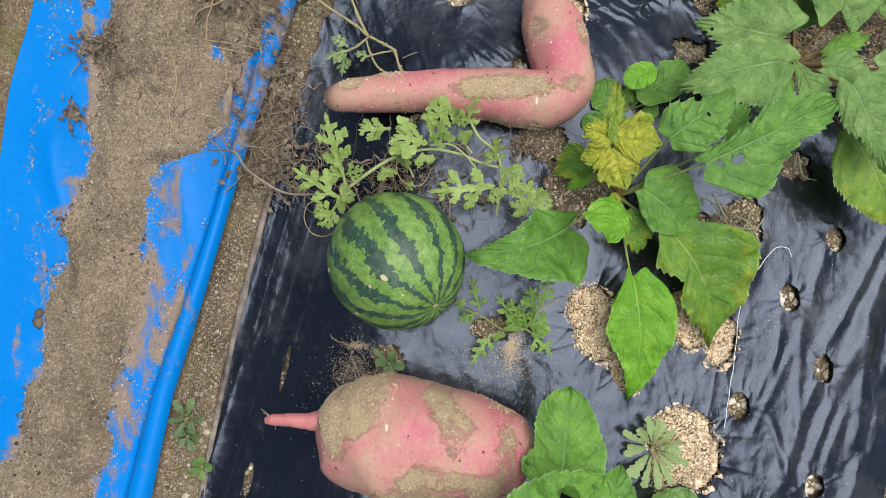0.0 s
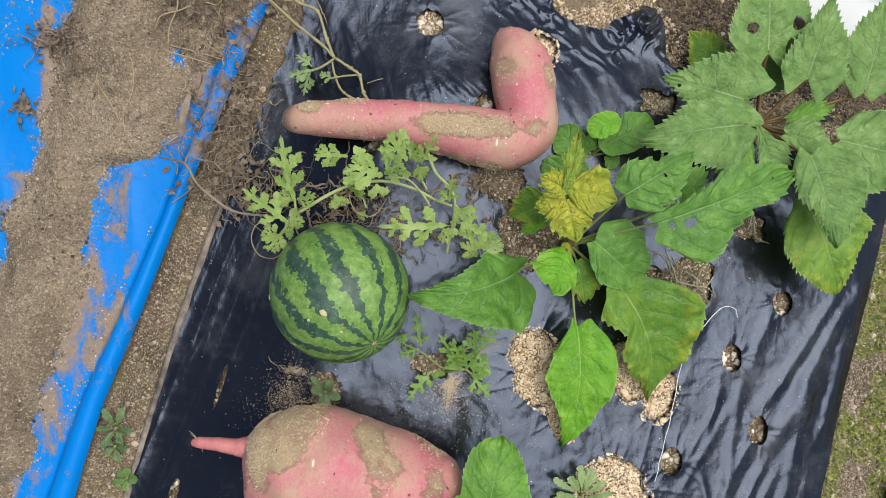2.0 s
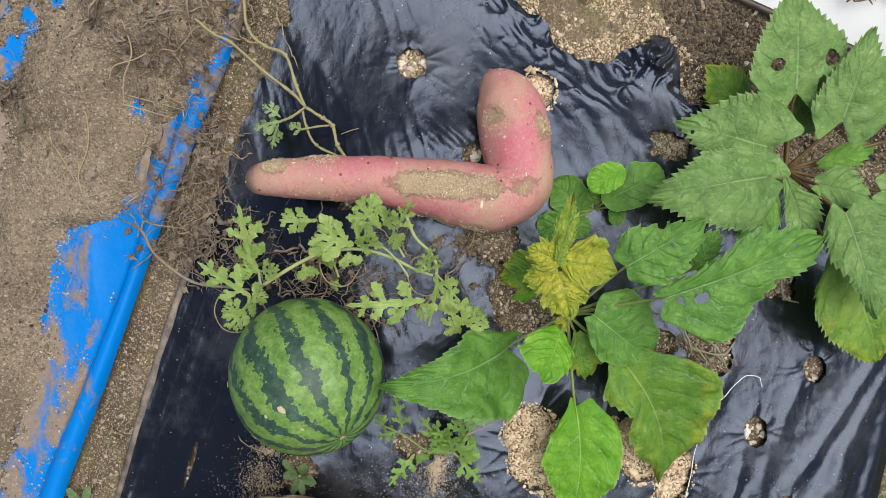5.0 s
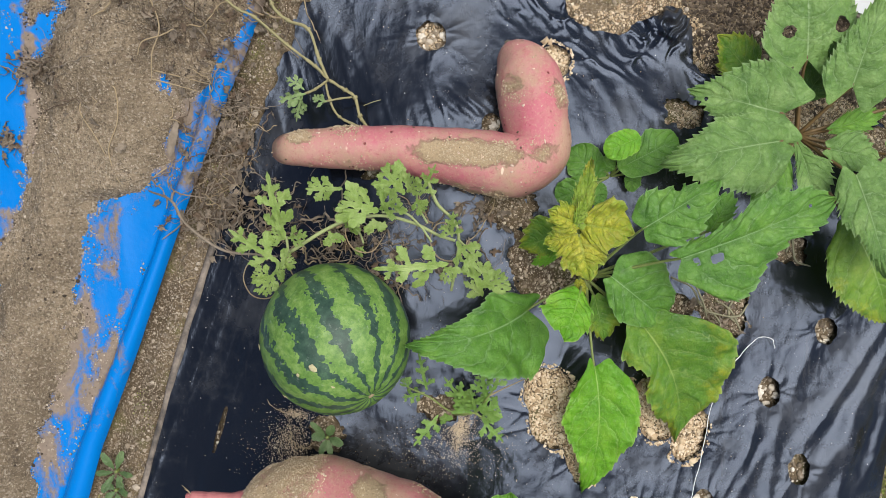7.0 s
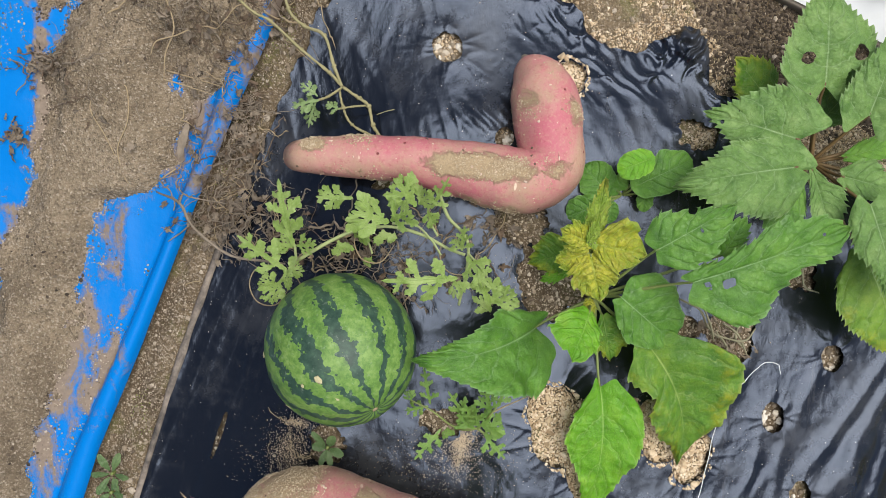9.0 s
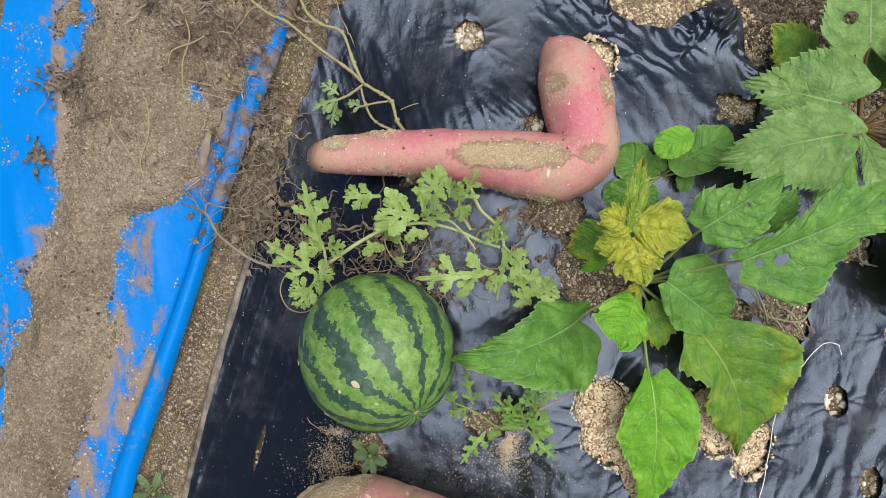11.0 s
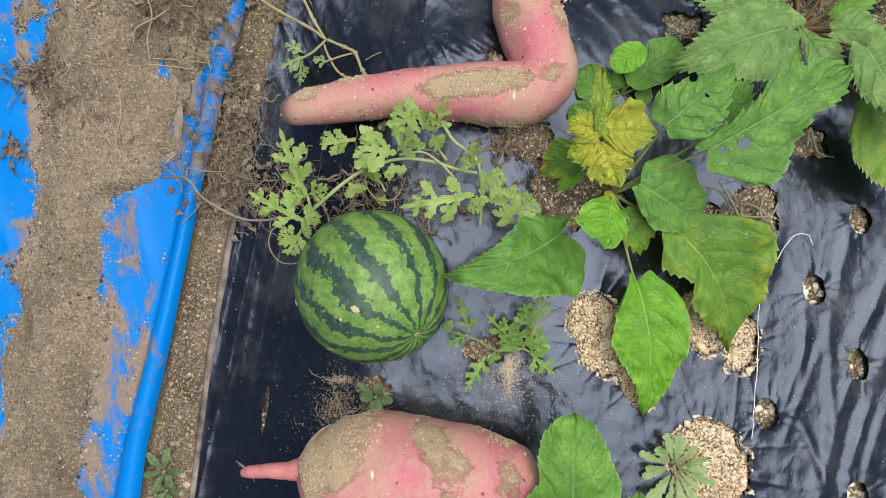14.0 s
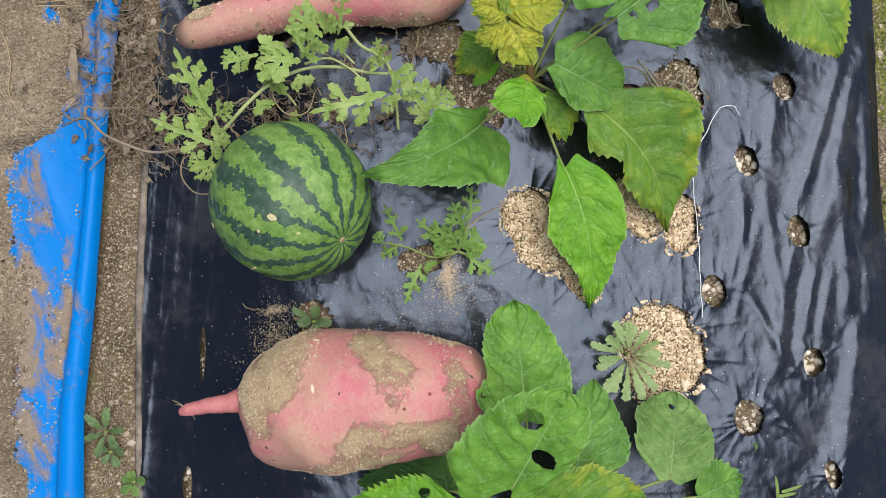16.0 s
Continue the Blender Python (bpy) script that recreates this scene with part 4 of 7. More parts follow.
def scabs(ob, n, seed):
    """Small pale chips of torn skin, and dark pits, on a root."""
    me = ob.data
    g_ = random.Random(seed)
    loc = Vector(ob.parent.location)
    up = [v for v in me.vertices if v.normal.z > 0.25]
    for i in range(n):
        v = g_.choice(up)
        r_ = g_.uniform(0.0009, 0.0026)
        V, F = pebbles(np.array([(0, 0, 0)]), [r_], seed + i)
        M = v.normal.to_track_quat("Z", "Y").to_matrix() @ Matrix.Rotation(g_.uniform(0, 3), 3, "Z") @ Matrix.Diagonal((1.0, g_.uniform(0.4, 0.9), 0.3))
        V = V @ np.array(M).T + np.array(v.co + loc)
        part("scab" if i % 3 else "pit", (V, [tuple(f) for f in F.tolist()]), SCAB if i % 3 else DARK_DRY, ob)


TIP = plain("torn_root_tip", (0.2, 0.03, 0.045), (0.5, 0.16, 0.15), 160, 0.7)
TAIL = plain("red_root_tail", (0.34, 0.07, 0.09), (0.56, 0.25, 0.22), 120, 0.6, 0.002)
SCAB = plain("pale_scab", (0.5, 0.36, 0.27), (0.75, 0.6, 0.48), 300, 0.8)
crooked = thing("sweet_potato", (0.056, 0.200, 0.038), "crooked pink sweet potato with an L-shaped bend, caked with sand", "sweet potato", "harvested sweet potatoes")
ob = part("root", root_body([(0.024, 0.199, 0.058), (0.032, 0.203, 0.063), (-0.128, 0.189, 0.071), (-0.072, 0.194, 0.075), (-0.008, 0.197, 0.075), (0.050, 0.193, 0.074), (0.096, 0.188, 0.072), (0.134, 0.190, 0.068), (0.154, 0.210, 0.064), (0.149, 0.240, 0.060), (0.142, 0.272, 0.054), (0.130, 0.301, 0.046), (0.117, 0.321, 0.038), (0.113, 0.328, 0.034)],
                       [.001, .0062, .0165, .0238, .026, .031, .036, .037, .037, .0385, .040, .034, .019, .004], 110, 36, 7), SKIN, crooked)
caked(ob, (((0.074, 0.197, 0.100), .066, .016, 1, .36), ((-0.115, 0.204, 0.090), .014, .009, 0, .34), ((-0.064, 0.214, 0.090), .018, .008, 0, .26), ((0.119, 0.275, 0.090), .013, .022, 20, .22), ((0.172, 0.268, 0.080), .010, .02, 20, .22), ((0.153, 0.206, 0.090), .02, .016, 0, .2), ((0.092, 0.152, 0.050), .06, .012, -12, .2), ((-0.074, 0.171, 0.050), .06, .01, 0, .16)))
cling(ob, 6500, 3, "sand grains stuck to the skin")
scabs(ob, 54, 41)
part("torn_tip", tube([(0.022, 0.199, 0.058), (0.026, 0.200, 0.061), (0.031, 0.202, 0.066)], [.002, .0072, .0115], 12, 14, 0.35, 4), TIP, crooked, "dark red torn tip")
part("stalk_end", tube([(0.115, 0.325, 0.036), (0.112, 0.331, 0.034), (0.108, 0.331, 0.034)], [.006, .004, .001], 8, 8, 0.3), DRY, crooked, "dark broken stalk end")
fat = thing("sweet_potato", (-0.035, -0.243, 0.052), "fat pink sweet potato with a thin tail, smeared with soil", "sweet potato", "harvested sweet potatoes")
ob = part("root", root_body([(-0.149, -0.203, 0.125), (-0.144, -0.204, 0.125), (-0.131, -0.207, 0.125), (-0.112, -0.213, 0.125), (-0.078, -0.221, 0.125), (-0.038, -0.226, 0.125), (0.009, -0.231, 0.125), (0.054, -0.241, 0.122), (0.082, -0.249, 0.120), (0.099, -0.255, 0.118), (0.106, -0.257, 0.118)],
                       [.008, .024, .046, .0625, .0715, .071, .067, .060, .049, .026, .004], 90, 44, 17), SKIN, fat)
caked(ob, (((-0.090, -0.171, 0.150), .05, .026, 62, .34), ((-0.125, -0.196, 0.130), .02, .036, 10, .34), ((-0.099, -0.149, 0.150), .045, .016, 40, .3), ((-0.002, -0.176, 0.190), .028, .013, -30, .3), ((0.013, -0.194, 0.190), .026, .016, -30, .3), ((0.015, -0.214, 0.190), .02, .02, 0, .2), ((-0.028, -0.254, 0.170), .03, .017, 20, .34), ((0.005, -0.258, 0.170), .04, .014, 0, .32), ((0.044, -0.271, 0.150), .022, .02, 0, .36), ((-0.049, -0.283, 0.130), .08, .014, 4, .26), ((0.072, -0.238, 0.130), .014, .05, 0, .22), ((0.066, -0.179, 0.160), .03, .009, -20, .24)))
cling(ob, 9000, 4, "sand grains stuck to the skin")
scabs(ob, 40, 42)
part("tail", tube([(-0.139, -0.203, 0.128), (-0.156, -0.203, 0.130), (-0.178, -0.201, 0.132), (-0.199, -0.201, 0.130), (-0.209, -0.202, 0.128)], [.017, .0105, .0082, .0068, .0042], 44, 14, 0.07, 5), TAIL, fat, "thin pink root tail")
g = random.Random(11)
for i in range(9):
    a = Vector((-0.202, -0.201, 0.130)) if i < 6 else Vector((-0.170, -0.202, 0.130))
    e = a + Vector((g.uniform(-.012, .008), g.uniform(-.016, .014), g.uniform(-.012, .004)))
    part("root_hair", tube([a, (a + e) / 2 + Vector((0.002, 0.001, 0.002)), e], [.0006, .0005, .0003], 7, 5), STRAW, fat)


# ---- leaves ----
def blade(length, width, a=0.37, b=0.85, lobe=0.08, fold=0.10, arch=0.07, wave=0.3, teeth=18, bite=0.06, seed=0, skew=0.0, rag=0.4, blister=0.10, holes=(), ns=88, nu=25):
    """A toothed leaf blade lying along x, its upper side up."""
    s = np.linspace(0.0, 1.0, ns)
    u = np.linspace(-1, 1, nu)
    S, U = np.meshgrid(s, u, indexing="ij")
    prof = S ** a * (1 - S) ** b
    prof = prof / (prof.max() + 1e-9)
    saw = (S * teeth + 0.6 * vn(S * 9, U * 0 + np.sign(U) * 3, seed)) % 1.0 * (0.5 + vn(S * teeth * 0.5, np.sign(U) * 4, seed + 1))
    gnarl = 1 + rag * (fbm(S * 5, np.sign(U) * 5 + seed, seed + 3, 3) - 0.5)
    half = width / 2 * prof * gnarl * (1 + bite * (saw - 0.5) * 2 * np.abs(U) ** 4 * smooth(0.0, 0.15, S)) * (1 + skew * np.sign(U))
    Y = U * half
    X = length * (S - lobe * np.abs(U) ** 1.6 * (1 - S) ** 3 * 1.6)
    Zv = fold * np.abs(Y) * (1 - 0.5 * np.abs(U)) + arch * length * 4 * S * (1 - S)
    Zv = Zv + wave * width * (fbm(X / width * 2.2 + seed, Y / width * 2.2 + seed * 2, seed, 2) - 0.5) * np.abs(U) ** 1.2
    Zv = Zv + 0.018 * width * np.abs(np.sin((S - 0.3 * np.abs(U)) * math.pi * 5.5)) * np.abs(U) * (1 - np.abs(U)) * 2 * smooth(0.05, 0.2, S)
    Zv = Zv + blister * width * (fbm(X / width * 7 + seed, Y / width * 7, seed + 9, 2) - 0.5)
    i = (np.arange(ns - 1)[:, None] * nu + np.arange(nu - 1)[None, :]).ravel()
    F = np.stack([i, i + nu, i + 1 + nu, i + 1], 1)
    x, y, z, uu, ss = X.ravel(), Y.ravel(), Zv.ravel(), U.ravel(), S.ravel()
    if len(holes):
        def inside(px, py):
            d = np.full(px.shape, 1.0)
            for hx_, hy_, rx, ry in holes:
                q = np.sqrt(((px - hx_ * length) / rx) ** 2 + ((py - hy_ * width / 2) / ry) ** 2)
                d = np.minimum(d, (q - 1) * min(rx, ry) + 0.0025 * (fbm(px * 400, py * 400, seed, 2) - 0.5))
            return d
        d = inside(x, y)
        F = F[(d[F] > 0).any(1)]
        for _ in range(3):
            d = inside(x, y)
            e = 0.0002
            gx_, gy_ = (inside(x + e, y) - d) / e, (inside(x, y + e) - d) / e
            g2 = np.maximum(gx_ ** 2 + gy_ ** 2, 0.3)
            st = np.where(d < 0, np.clip(-d / g2, 0, 0.003), 0)
            x, y = x + st * gx_, y + st * gy_
    UV = np.stack([(uu + 1) / 2, ss], 1)
    return np.stack([x, y, z], 1), [tuple(f) for f in F.tolist()], UV


def lay(data, base, tip, roll=0.0, up=(0, 0, 1)):
    """Lay a blade made along x from base to tip, turned about its own line."""
    b, t = Vector(base), Vector(tip)
    X = (t - b).normalized()
    Zd = Vector(up) - X * X.dot(Vector(up))
    Zd.normalize()
    Y = Zd.cross(X)
    R = Matrix((X, Y, Zd)).transposed() @ Matrix.Rotation(radians(roll), 3, "X")
    V = np.asarray(data[0]) @ np.array(R).T + np.array(b)
    return (V, *data[1:])


def leaf(parent, base, tip, width, mat, roll=0.0, seed=0, label="", name="leaf", **kw):
    L = (Vector(tip) - Vector(base)).length
    return part(name, lay(blade(L, width, seed=seed, **kw), base, tip, roll), mat, parent, label)


def stalk(parent, pts, r0, r1, mat, name="leaf_stalk", n=14):
    k = len(pts)
    return part(name, tube(pts, [r0 + (r1 - r0) * i / (k - 1) for i in range(k)], n, 7, 0.12, k), mat, parent)


def lift(p, d):
    return (p[0], p[1], p[2] + d)


def mid(a, b, up=0.0, k=0.5):
    return tuple(a[i] * (1 - k) + b[i] * k + (up if i == 2 else 0) for i in range(3))


def outline(s, pairs, rag, seed):
    """Half width along a leaf, from a few widths, softened and made uneven."""
    k = [p[0] for p in pairs] + [1.0]
    h = [p[1] for p in pairs] + [0.0]
    v = np.interp(s, k, h)
    for _ in range(10):
        v[1:-1] = 0.25 * v[:-2] + 0.5 * v[1:-1] + 0.25 * v[2:]
    return v * (1 + rag * (fbm(s * 6, s * 0 + seed, seed + 3, 3) - 0.5))


def shaped(length, left, right, lobe=0.06, fold=0.1, arch=0.05, wave=0.22, pitch=0.0068, bite=0.0042, bend=0.0, rag=0.14, blister=0.06, seed=0, holes=(), ns=150, nu=33):
    """A leaf blade with two sides of their own width, saw teeth, a bent midrib and eaten holes."""
    s = np.linspace(0, 1, ns)
    u = np.sign(np.linspace(-1, 1, nu)) * np.abs(np.linspace(-1, 1, nu)) ** 0.85
    S, U = np.meshgrid(s, u, indexing="ij")
    A, side = np.abs(U), np.where(U >= 0, 1.0, -1.0)
    half = length * np.where(U >= 0, outline(s, left, rag, seed)[:, None], outline(s, right, rag, seed + 40)[:, None])
    width = 2 * float(half.max())
    run = S * length / pitch + 0.8 * vn(S * 7, side * 3 + 5, seed) + side * 0.3
    saw = run - np.floor(run)
    big = 0.45 + 0.9 * vn(np.floor(run) * 0.7, side * 4 + 7, seed + 1)
    corner = smooth(0.16, 0.0, S)
    half = half * (1 - 0.22 * corner ** 2)
    half = half + bite * big * (saw ** 1.4 - 0.45) * A ** 7 * np.minimum(1, half / (3 * bite)) * smooth(0.0, 0.05, S)
    Y = U * half + bend * length * 4 * S * (1 - S)
    X = length * (S - lobe * 1.9 * A ** 1.2 * (1 - 0.72 * A ** 3) * (1 - S) ** 3 + 0.10 * A ** 4 * (1 - S) ** 5) + bite * 0.8 * saw * A ** 7
    Zv = fold * np.abs(U * half) * (1 - 0.5 * A) + arch * length * 4 * S * (1 - S)
    Zv = Zv + wave * width * (fbm(X / width * 2.2 + seed, Y / width * 2.2 + seed * 2, seed, 2) - 0.5) * A ** 1.2
    rib = np.sin((S - 0.3 * A) * math.pi * 6.5) ** 2
    Zv = Zv + 0.016 * width * rib * A * (1.15 - A) * 2 * smooth(0.03, 0.15, S)
    Zv = Zv + blister * width * (fbm(X / width * 8 + seed, Y / width * 8, seed + 9, 2) - 0.5) * (0.3 + 0.7 * A)
    Zv = Zv - 0.02 * width * A ** 6 * vn(S * 12, side * 5, seed + 21)
    i = (np.arange(ns - 1)[:, None] * nu + np.arange(nu - 1)[None, :]).ravel()
    F = np.stack([i, i + nu, i + 1 + nu, i + 1], 1)
    x, y, z = X.ravel(), Y.ravel(), Zv.ravel()
    if len(holes):
        def inside(px, py):
            d = np.full(px.shape, 1.0)
            for hx_, hy_, rx, ry in holes:
                q = np.sqrt(((px - hx_ * length) / rx) ** 2 + ((py - hy_ * length) / ry) ** 2)
                d = np.minimum(d, (q - 1) * min(rx, ry) + min(0.003, 0.6 * min(rx, ry)) * (fbm(px * 300, py * 300, seed, 2) - 0.5))
            return d
        F = F[(inside(x, y)[F] > 0).any(1)]
        for _ in range(3):
            d = inside(x, y)
            e = 0.0002
            gx_, gy_ = (inside(x + e, y) - d) / e, (inside(x, y + e) - d) / e
            st = np.where(d < 0, np.clip(-d / np.maximum(gx_ ** 2 + gy_ ** 2, 0.3), 0, 0.003), 0)
            x, y = x + st * gx_, y + st * gy_
    UV = np.stack([(U.ravel() + 1) / 2, S.ravel()], 1)
    return np.stack([x, y, z], 1), [tuple(f) for f in F.tolist()], UV


def leaf_of(parent, crown, r0, r1, stem_mat):
    """A maker of leaves for one plant, each with a stalk from the plant's crown."""
    def grow_leaf(base, tip, mat, roll, seed, left, right, **kw):
        size = (Vector(tip) - Vector(base)).length
        lf = part("leaf", lay(shaped(size, left, right, seed=seed, **kw), base, tip, roll), mat, parent)
        stalk(lf, [crown, mid(crown, base, -0.006), mid(crown, base, -0.007, 0.85), lift(base, -0.002), lift(mid(base, tip, 0, 0.05), 0.0)], r0, r1 * 0.7, stem_mat)
        return lf
    return grow_leaf


def lobed(length, width, seed, curl=0.1):
    """A deeply cut melon leaf: narrow blade with rounded side lobes."""
    g = random.Random(seed)
    parts = [blade(length, width * 0.15, 0.35, 0.5, 0.0, 0.15, 0.05, 0.25, 6, 0.3, seed, ns=34, nu=7)]
    for s, reach in ((0.2, 0.56), (0.47, 0.5), (0.72, 0.3)):
        for side in (-1, 1):
            ln = width * reach * g.uniform(0.85, 1.15)
            b = Vector((length * (s + g.uniform(-0.04, 0.04)), 0, 0.05 * length * 4 * s * (1 - s)))
            an = radians(g.uniform(46, 66) - 14 * s)
            d = Vector((math.cos(an), side * math.sin(an), g.uniform(-0.25, 0.3) - curl))
            lb = blade(ln, ln * 0.3, 0.6, 0.45, 0.0, 0.1, 0.05, 0.3, 3, 0.5, seed + int(s * 50) + side, ns=20, nu=7)
            parts.append(lay(lb, b, b + d.normalized() * ln, g.uniform(-20, 20)))
            for way, at, size in ((-1, 0.36, 0.42), (1, 0.5, 0.36)):
                an2 = an + radians(40) * way
                b2 = b + d.normalized() * ln * at
                d2 = Vector((math.cos(an2), side * math.sin(an2), d.z))
                lb = blade(ln * size, ln * 0.18, 0.6, 0.35, 0.0, 0.1, 0.05, 0.3, 2, 0.3, seed + int(s * 70) + side, ns=12, nu=5)
                parts.append(lay(lb, b2, b2 + d2.normalized() * ln * size, g.uniform(-20, 20)))
    return join(*parts)


def melon_leaf(parent, base, tip, width, seed, roll=0.0, mat=None):
    L = (Vector(tip) - Vector(base)).length
    return part("leaf", lay(lobed(L, width, seed), base, tip, roll), mat or LEAF_MELON, parent)


# broad-leaved plant at the bed's end
A0 = (0.463, 0.247, -0.021)
plant = thing("leafy_plant", A0, "broad-leaved green plant with toothed insect-bitten leaves growing through the film", "garden plant", "broad-leaved plants")
AC = lift(A0, 0.035)
grow = leaf_of(plant, AC, .0026, .0017, STEM_RED)
grow((0.447, 0.327, 0.064), (0.429, 0.441, 0.078), LEAF_GREY, 0, 1, ((0, 0.34), (0.2, 0.45), (0.5, 0.37), (0.75, 0.21), (0.9, 0.08)), ((0, 0.36), (0.2, 0.5), (0.5, 0.44), (0.75, 0.21), (0.9, 0.09)), lobe=0.24, holes=((0.276, 0.184, 0.0072, 0.0078), (0.3, -0.31, 0.0095, 0.0075), (0.05, -0.22, 0.013, 0.0042), (-0.06, 0.165, 0.003, 0.003)))
grow((0.457, 0.287, 0.030), (0.509, 0.365, 0.035), LEAF_DARK, 0, 2, ((0, 0.1), (0.3, 0.25), (0.6, 0.25), (0.85, 0.12)), ((0, 0.1), (0.3, 0.3), (0.6, 0.26), (0.85, 0.12)))
grow((0.497, 0.299, 0.070), (0.513, 0.398, 0.090), LEAF_GREY, 0, 3, ((0, 0.38), (0.15, 0.38), (0.4, 0.29), (0.7, 0.16), (0.88, 0.08)), ((0, 0.4), (0.2, 0.46), (0.5, 0.38), (0.75, 0.2), (0.9, 0.08)), lobe=0.28, bend=0.02)
grow((0.423, 0.264, 0.075), (0.320, 0.286, 0.055), LEAF_GREY, 0, 4, ((0, 0.4), (0.25, 0.37), (0.47, 0.29), (0.7, 0.2), (0.86, 0.1)), ((0, 0.46), (0.25, 0.5), (0.4, 0.48), (0.55, 0.37), (0.7, 0.22), (0.86, 0.1)), lobe=0.28, fold=0.3, holes=((0.8, 0.05, 0.0022, 0.0025), (0.3, 0.1, 0.0018, 0.0022), (0.68, -0.1, 0.0012, 0.0014)))
grow((0.423, 0.234, 0.080), (0.287, 0.199, 0.098), LEAF_GREY, 8, 5, ((0, 0.2), (0.1, 0.33), (0.3, 0.38), (0.5, 0.35), (0.75, 0.19), (0.9, 0.07)), ((0, 0.14), (0.2, 0.26), (0.5, 0.27), (0.8, 0.12), (0.92, 0.05)), lobe=0.08)
grow((0.411, 0.313, 0.000), (0.362, 0.359, 0.008), LEAF_TURN, 0, 6, ((0, 0.2), (0.3, 0.42), (0.6, 0.36), (0.85, 0.15)), ((0, 0.2), (0.3, 0.45), (0.6, 0.42), (0.85, 0.22)))
grow((0.446, 0.235, 0.060), (0.467, 0.168, 0.075), LEAF_GREY, 0, 7, ((0, 0.08), (0.25, 0.16), (0.4, 0.36), (0.7, 0.38), (0.88, 0.22)), ((0, 0.08), (0.25, 0.14), (0.5, 0.2), (0.75, 0.22), (0.9, 0.12)), fold=0.25)
grow((0.480, 0.230, 0.062), (0.539, 0.220, 0.060), LEAF_GREY, 0, 8, ((0, 0.25), (0.2, 0.42), (0.5, 0.45), (0.8, 0.28)), ((0, 0.2), (0.2, 0.3), (0.5, 0.33), (0.8, 0.24)), lobe=0.1)
grow((0.494, 0.254, 0.030), (0.556, 0.280, 0.030), LEAF_MID, 0, 9, ((0, 0.1), (0.3, 0.22), (0.6, 0.2), (0.85, 0.1)), ((0, 0.1), (0.3, 0.22), (0.6, 0.22), (0.85, 0.1)))
grow((0.435, 0.219, 0.060), (0.400, 0.156, 0.068), LEAF, 0, 10, ((0, 0.1), (0.3, 0.32), (0.6, 0.34), (0.85, 0.2)), ((0, 0.1), (0.25, 0.3), (0.5, 0.36), (0.8, 0.22)), fold=0.25)
grow((0.516, 0.150, 0.055), (0.588, 0.031, 0.020), LEAF_LIGHT, 0, 11, ((0, .2), (.15, .38), (.42, .43), (.65, .3), (.84, .14), (.93, .07)), ((0, .15), (.12, .27), (.3, .36), (.55, .34), (.81, .18), (.93, .07)), arch=0.1)
grow((0.497, 0.200, 0.098), (0.536, 0.091, 0.110), LEAF_GREY, 0, 12, ((0, .35), (.1, .46), (.2, .49), (.4, .47), (.6, .4), (.8, .24), (.92, .1)), ((0, .2), (.04, .24), (.2, .25), (.4, .24), (.62, .14), (.85, .07)), lobe=0.14)
grow((0.551, 0.228, 0.060), (0.678, 0.211, 0.045), LEAF_GREY, 0, 13, ((0, .2), (.15, .36), (.4, .38), (.7, .25), (.9, .1)), ((0, .15), (.2, .38), (.4, .44), (.7, .3), (.9, .1)), lobe=0.1)
grow((0.581, 0.293, 0.050), (0.593, 0.414, 0.060), LEAF_GREY, 0, 14, ((0, 0.2), (0.15, 0.34), (0.4, 0.35), (0.7, 0.22), (0.9, 0.08)), ((0, 0.2), (0.15, 0.34), (0.4, 0.35), (0.7, 0.22), (0.9, 0.08)), lobe=0.1)
part("stem", tube([lift(A0, -0.02), lift(A0, 0.01), AC], [.008, .007, .005], 10, 10, 0.2), STEM_RED, plant)

# plant with yellow crumpled top leaves
B0 = (0.217, 0.066, 0.027)
plant = thing("leafy_plant", B0, "green plant with yellow crumpled top leaves growing through the film", "garden plant", "broad-leaved plants")
BC = lift(B0, 0.05)
grow = leaf_of(plant, BC, .0021, .0014, STEM)
grow((0.302, 0.099, 0.152), (0.455, 0.172, 0.148), LEAF, 6, 21, ((0, 0.08), (0.25, 0.1), (0.4, 0.13), (0.5, 0.17), (0.6, 0.22), (0.75, 0.17), (0.9, 0.1)), ((0, 0.24), (0.15, 0.34), (0.3, 0.31), (0.4, 0.26), (0.56, 0.16), (0.75, 0.13), (0.9, 0.09)), lobe=0.08, rag=0.5, pitch=0.013, bite=0.0035, holes=((0.2, -0.07, 0.008, 0.0048), (0.08, -0.04, 0.003, 0.008), (0.68, 0.2, 0.005, 0.008), (0.83, 0.02, 0.002, 0.002)))
grow((0.261, 0.127, 0.150), (0.331, 0.182, 0.166), LEAF, 0, 22, ((0, 0.3), (0.1, 0.34), (0.26, 0.35), (0.4, 0.26), (0.51, 0.21), (0.6, 0.2), (0.77, 0.1), (0.9, 0.05)), ((0, 0.3), (0.1, 0.36), (0.28, 0.41), (0.55, 0.36), (0.85, 0.17), (0.93, 0.08)), lobe=0.07, rag=0.3, pitch=0.011, bite=0.004, holes=((0.58, 0.2, 0.004, 0.005), (0.55, -0.05, 0.0016, 0.0022), (0.4, -0.1, 0.0015, 0.0015)))
grow((0.339, 0.129, 0.120), (0.355, 0.171, 0.130), LEAF, 0, 23, ((0, 0.2), (0.3, 0.34), (0.6, 0.32), (0.85, 0.2)), ((0, 0.2), (0.3, 0.3), (0.6, 0.3), (0.85, 0.2)))
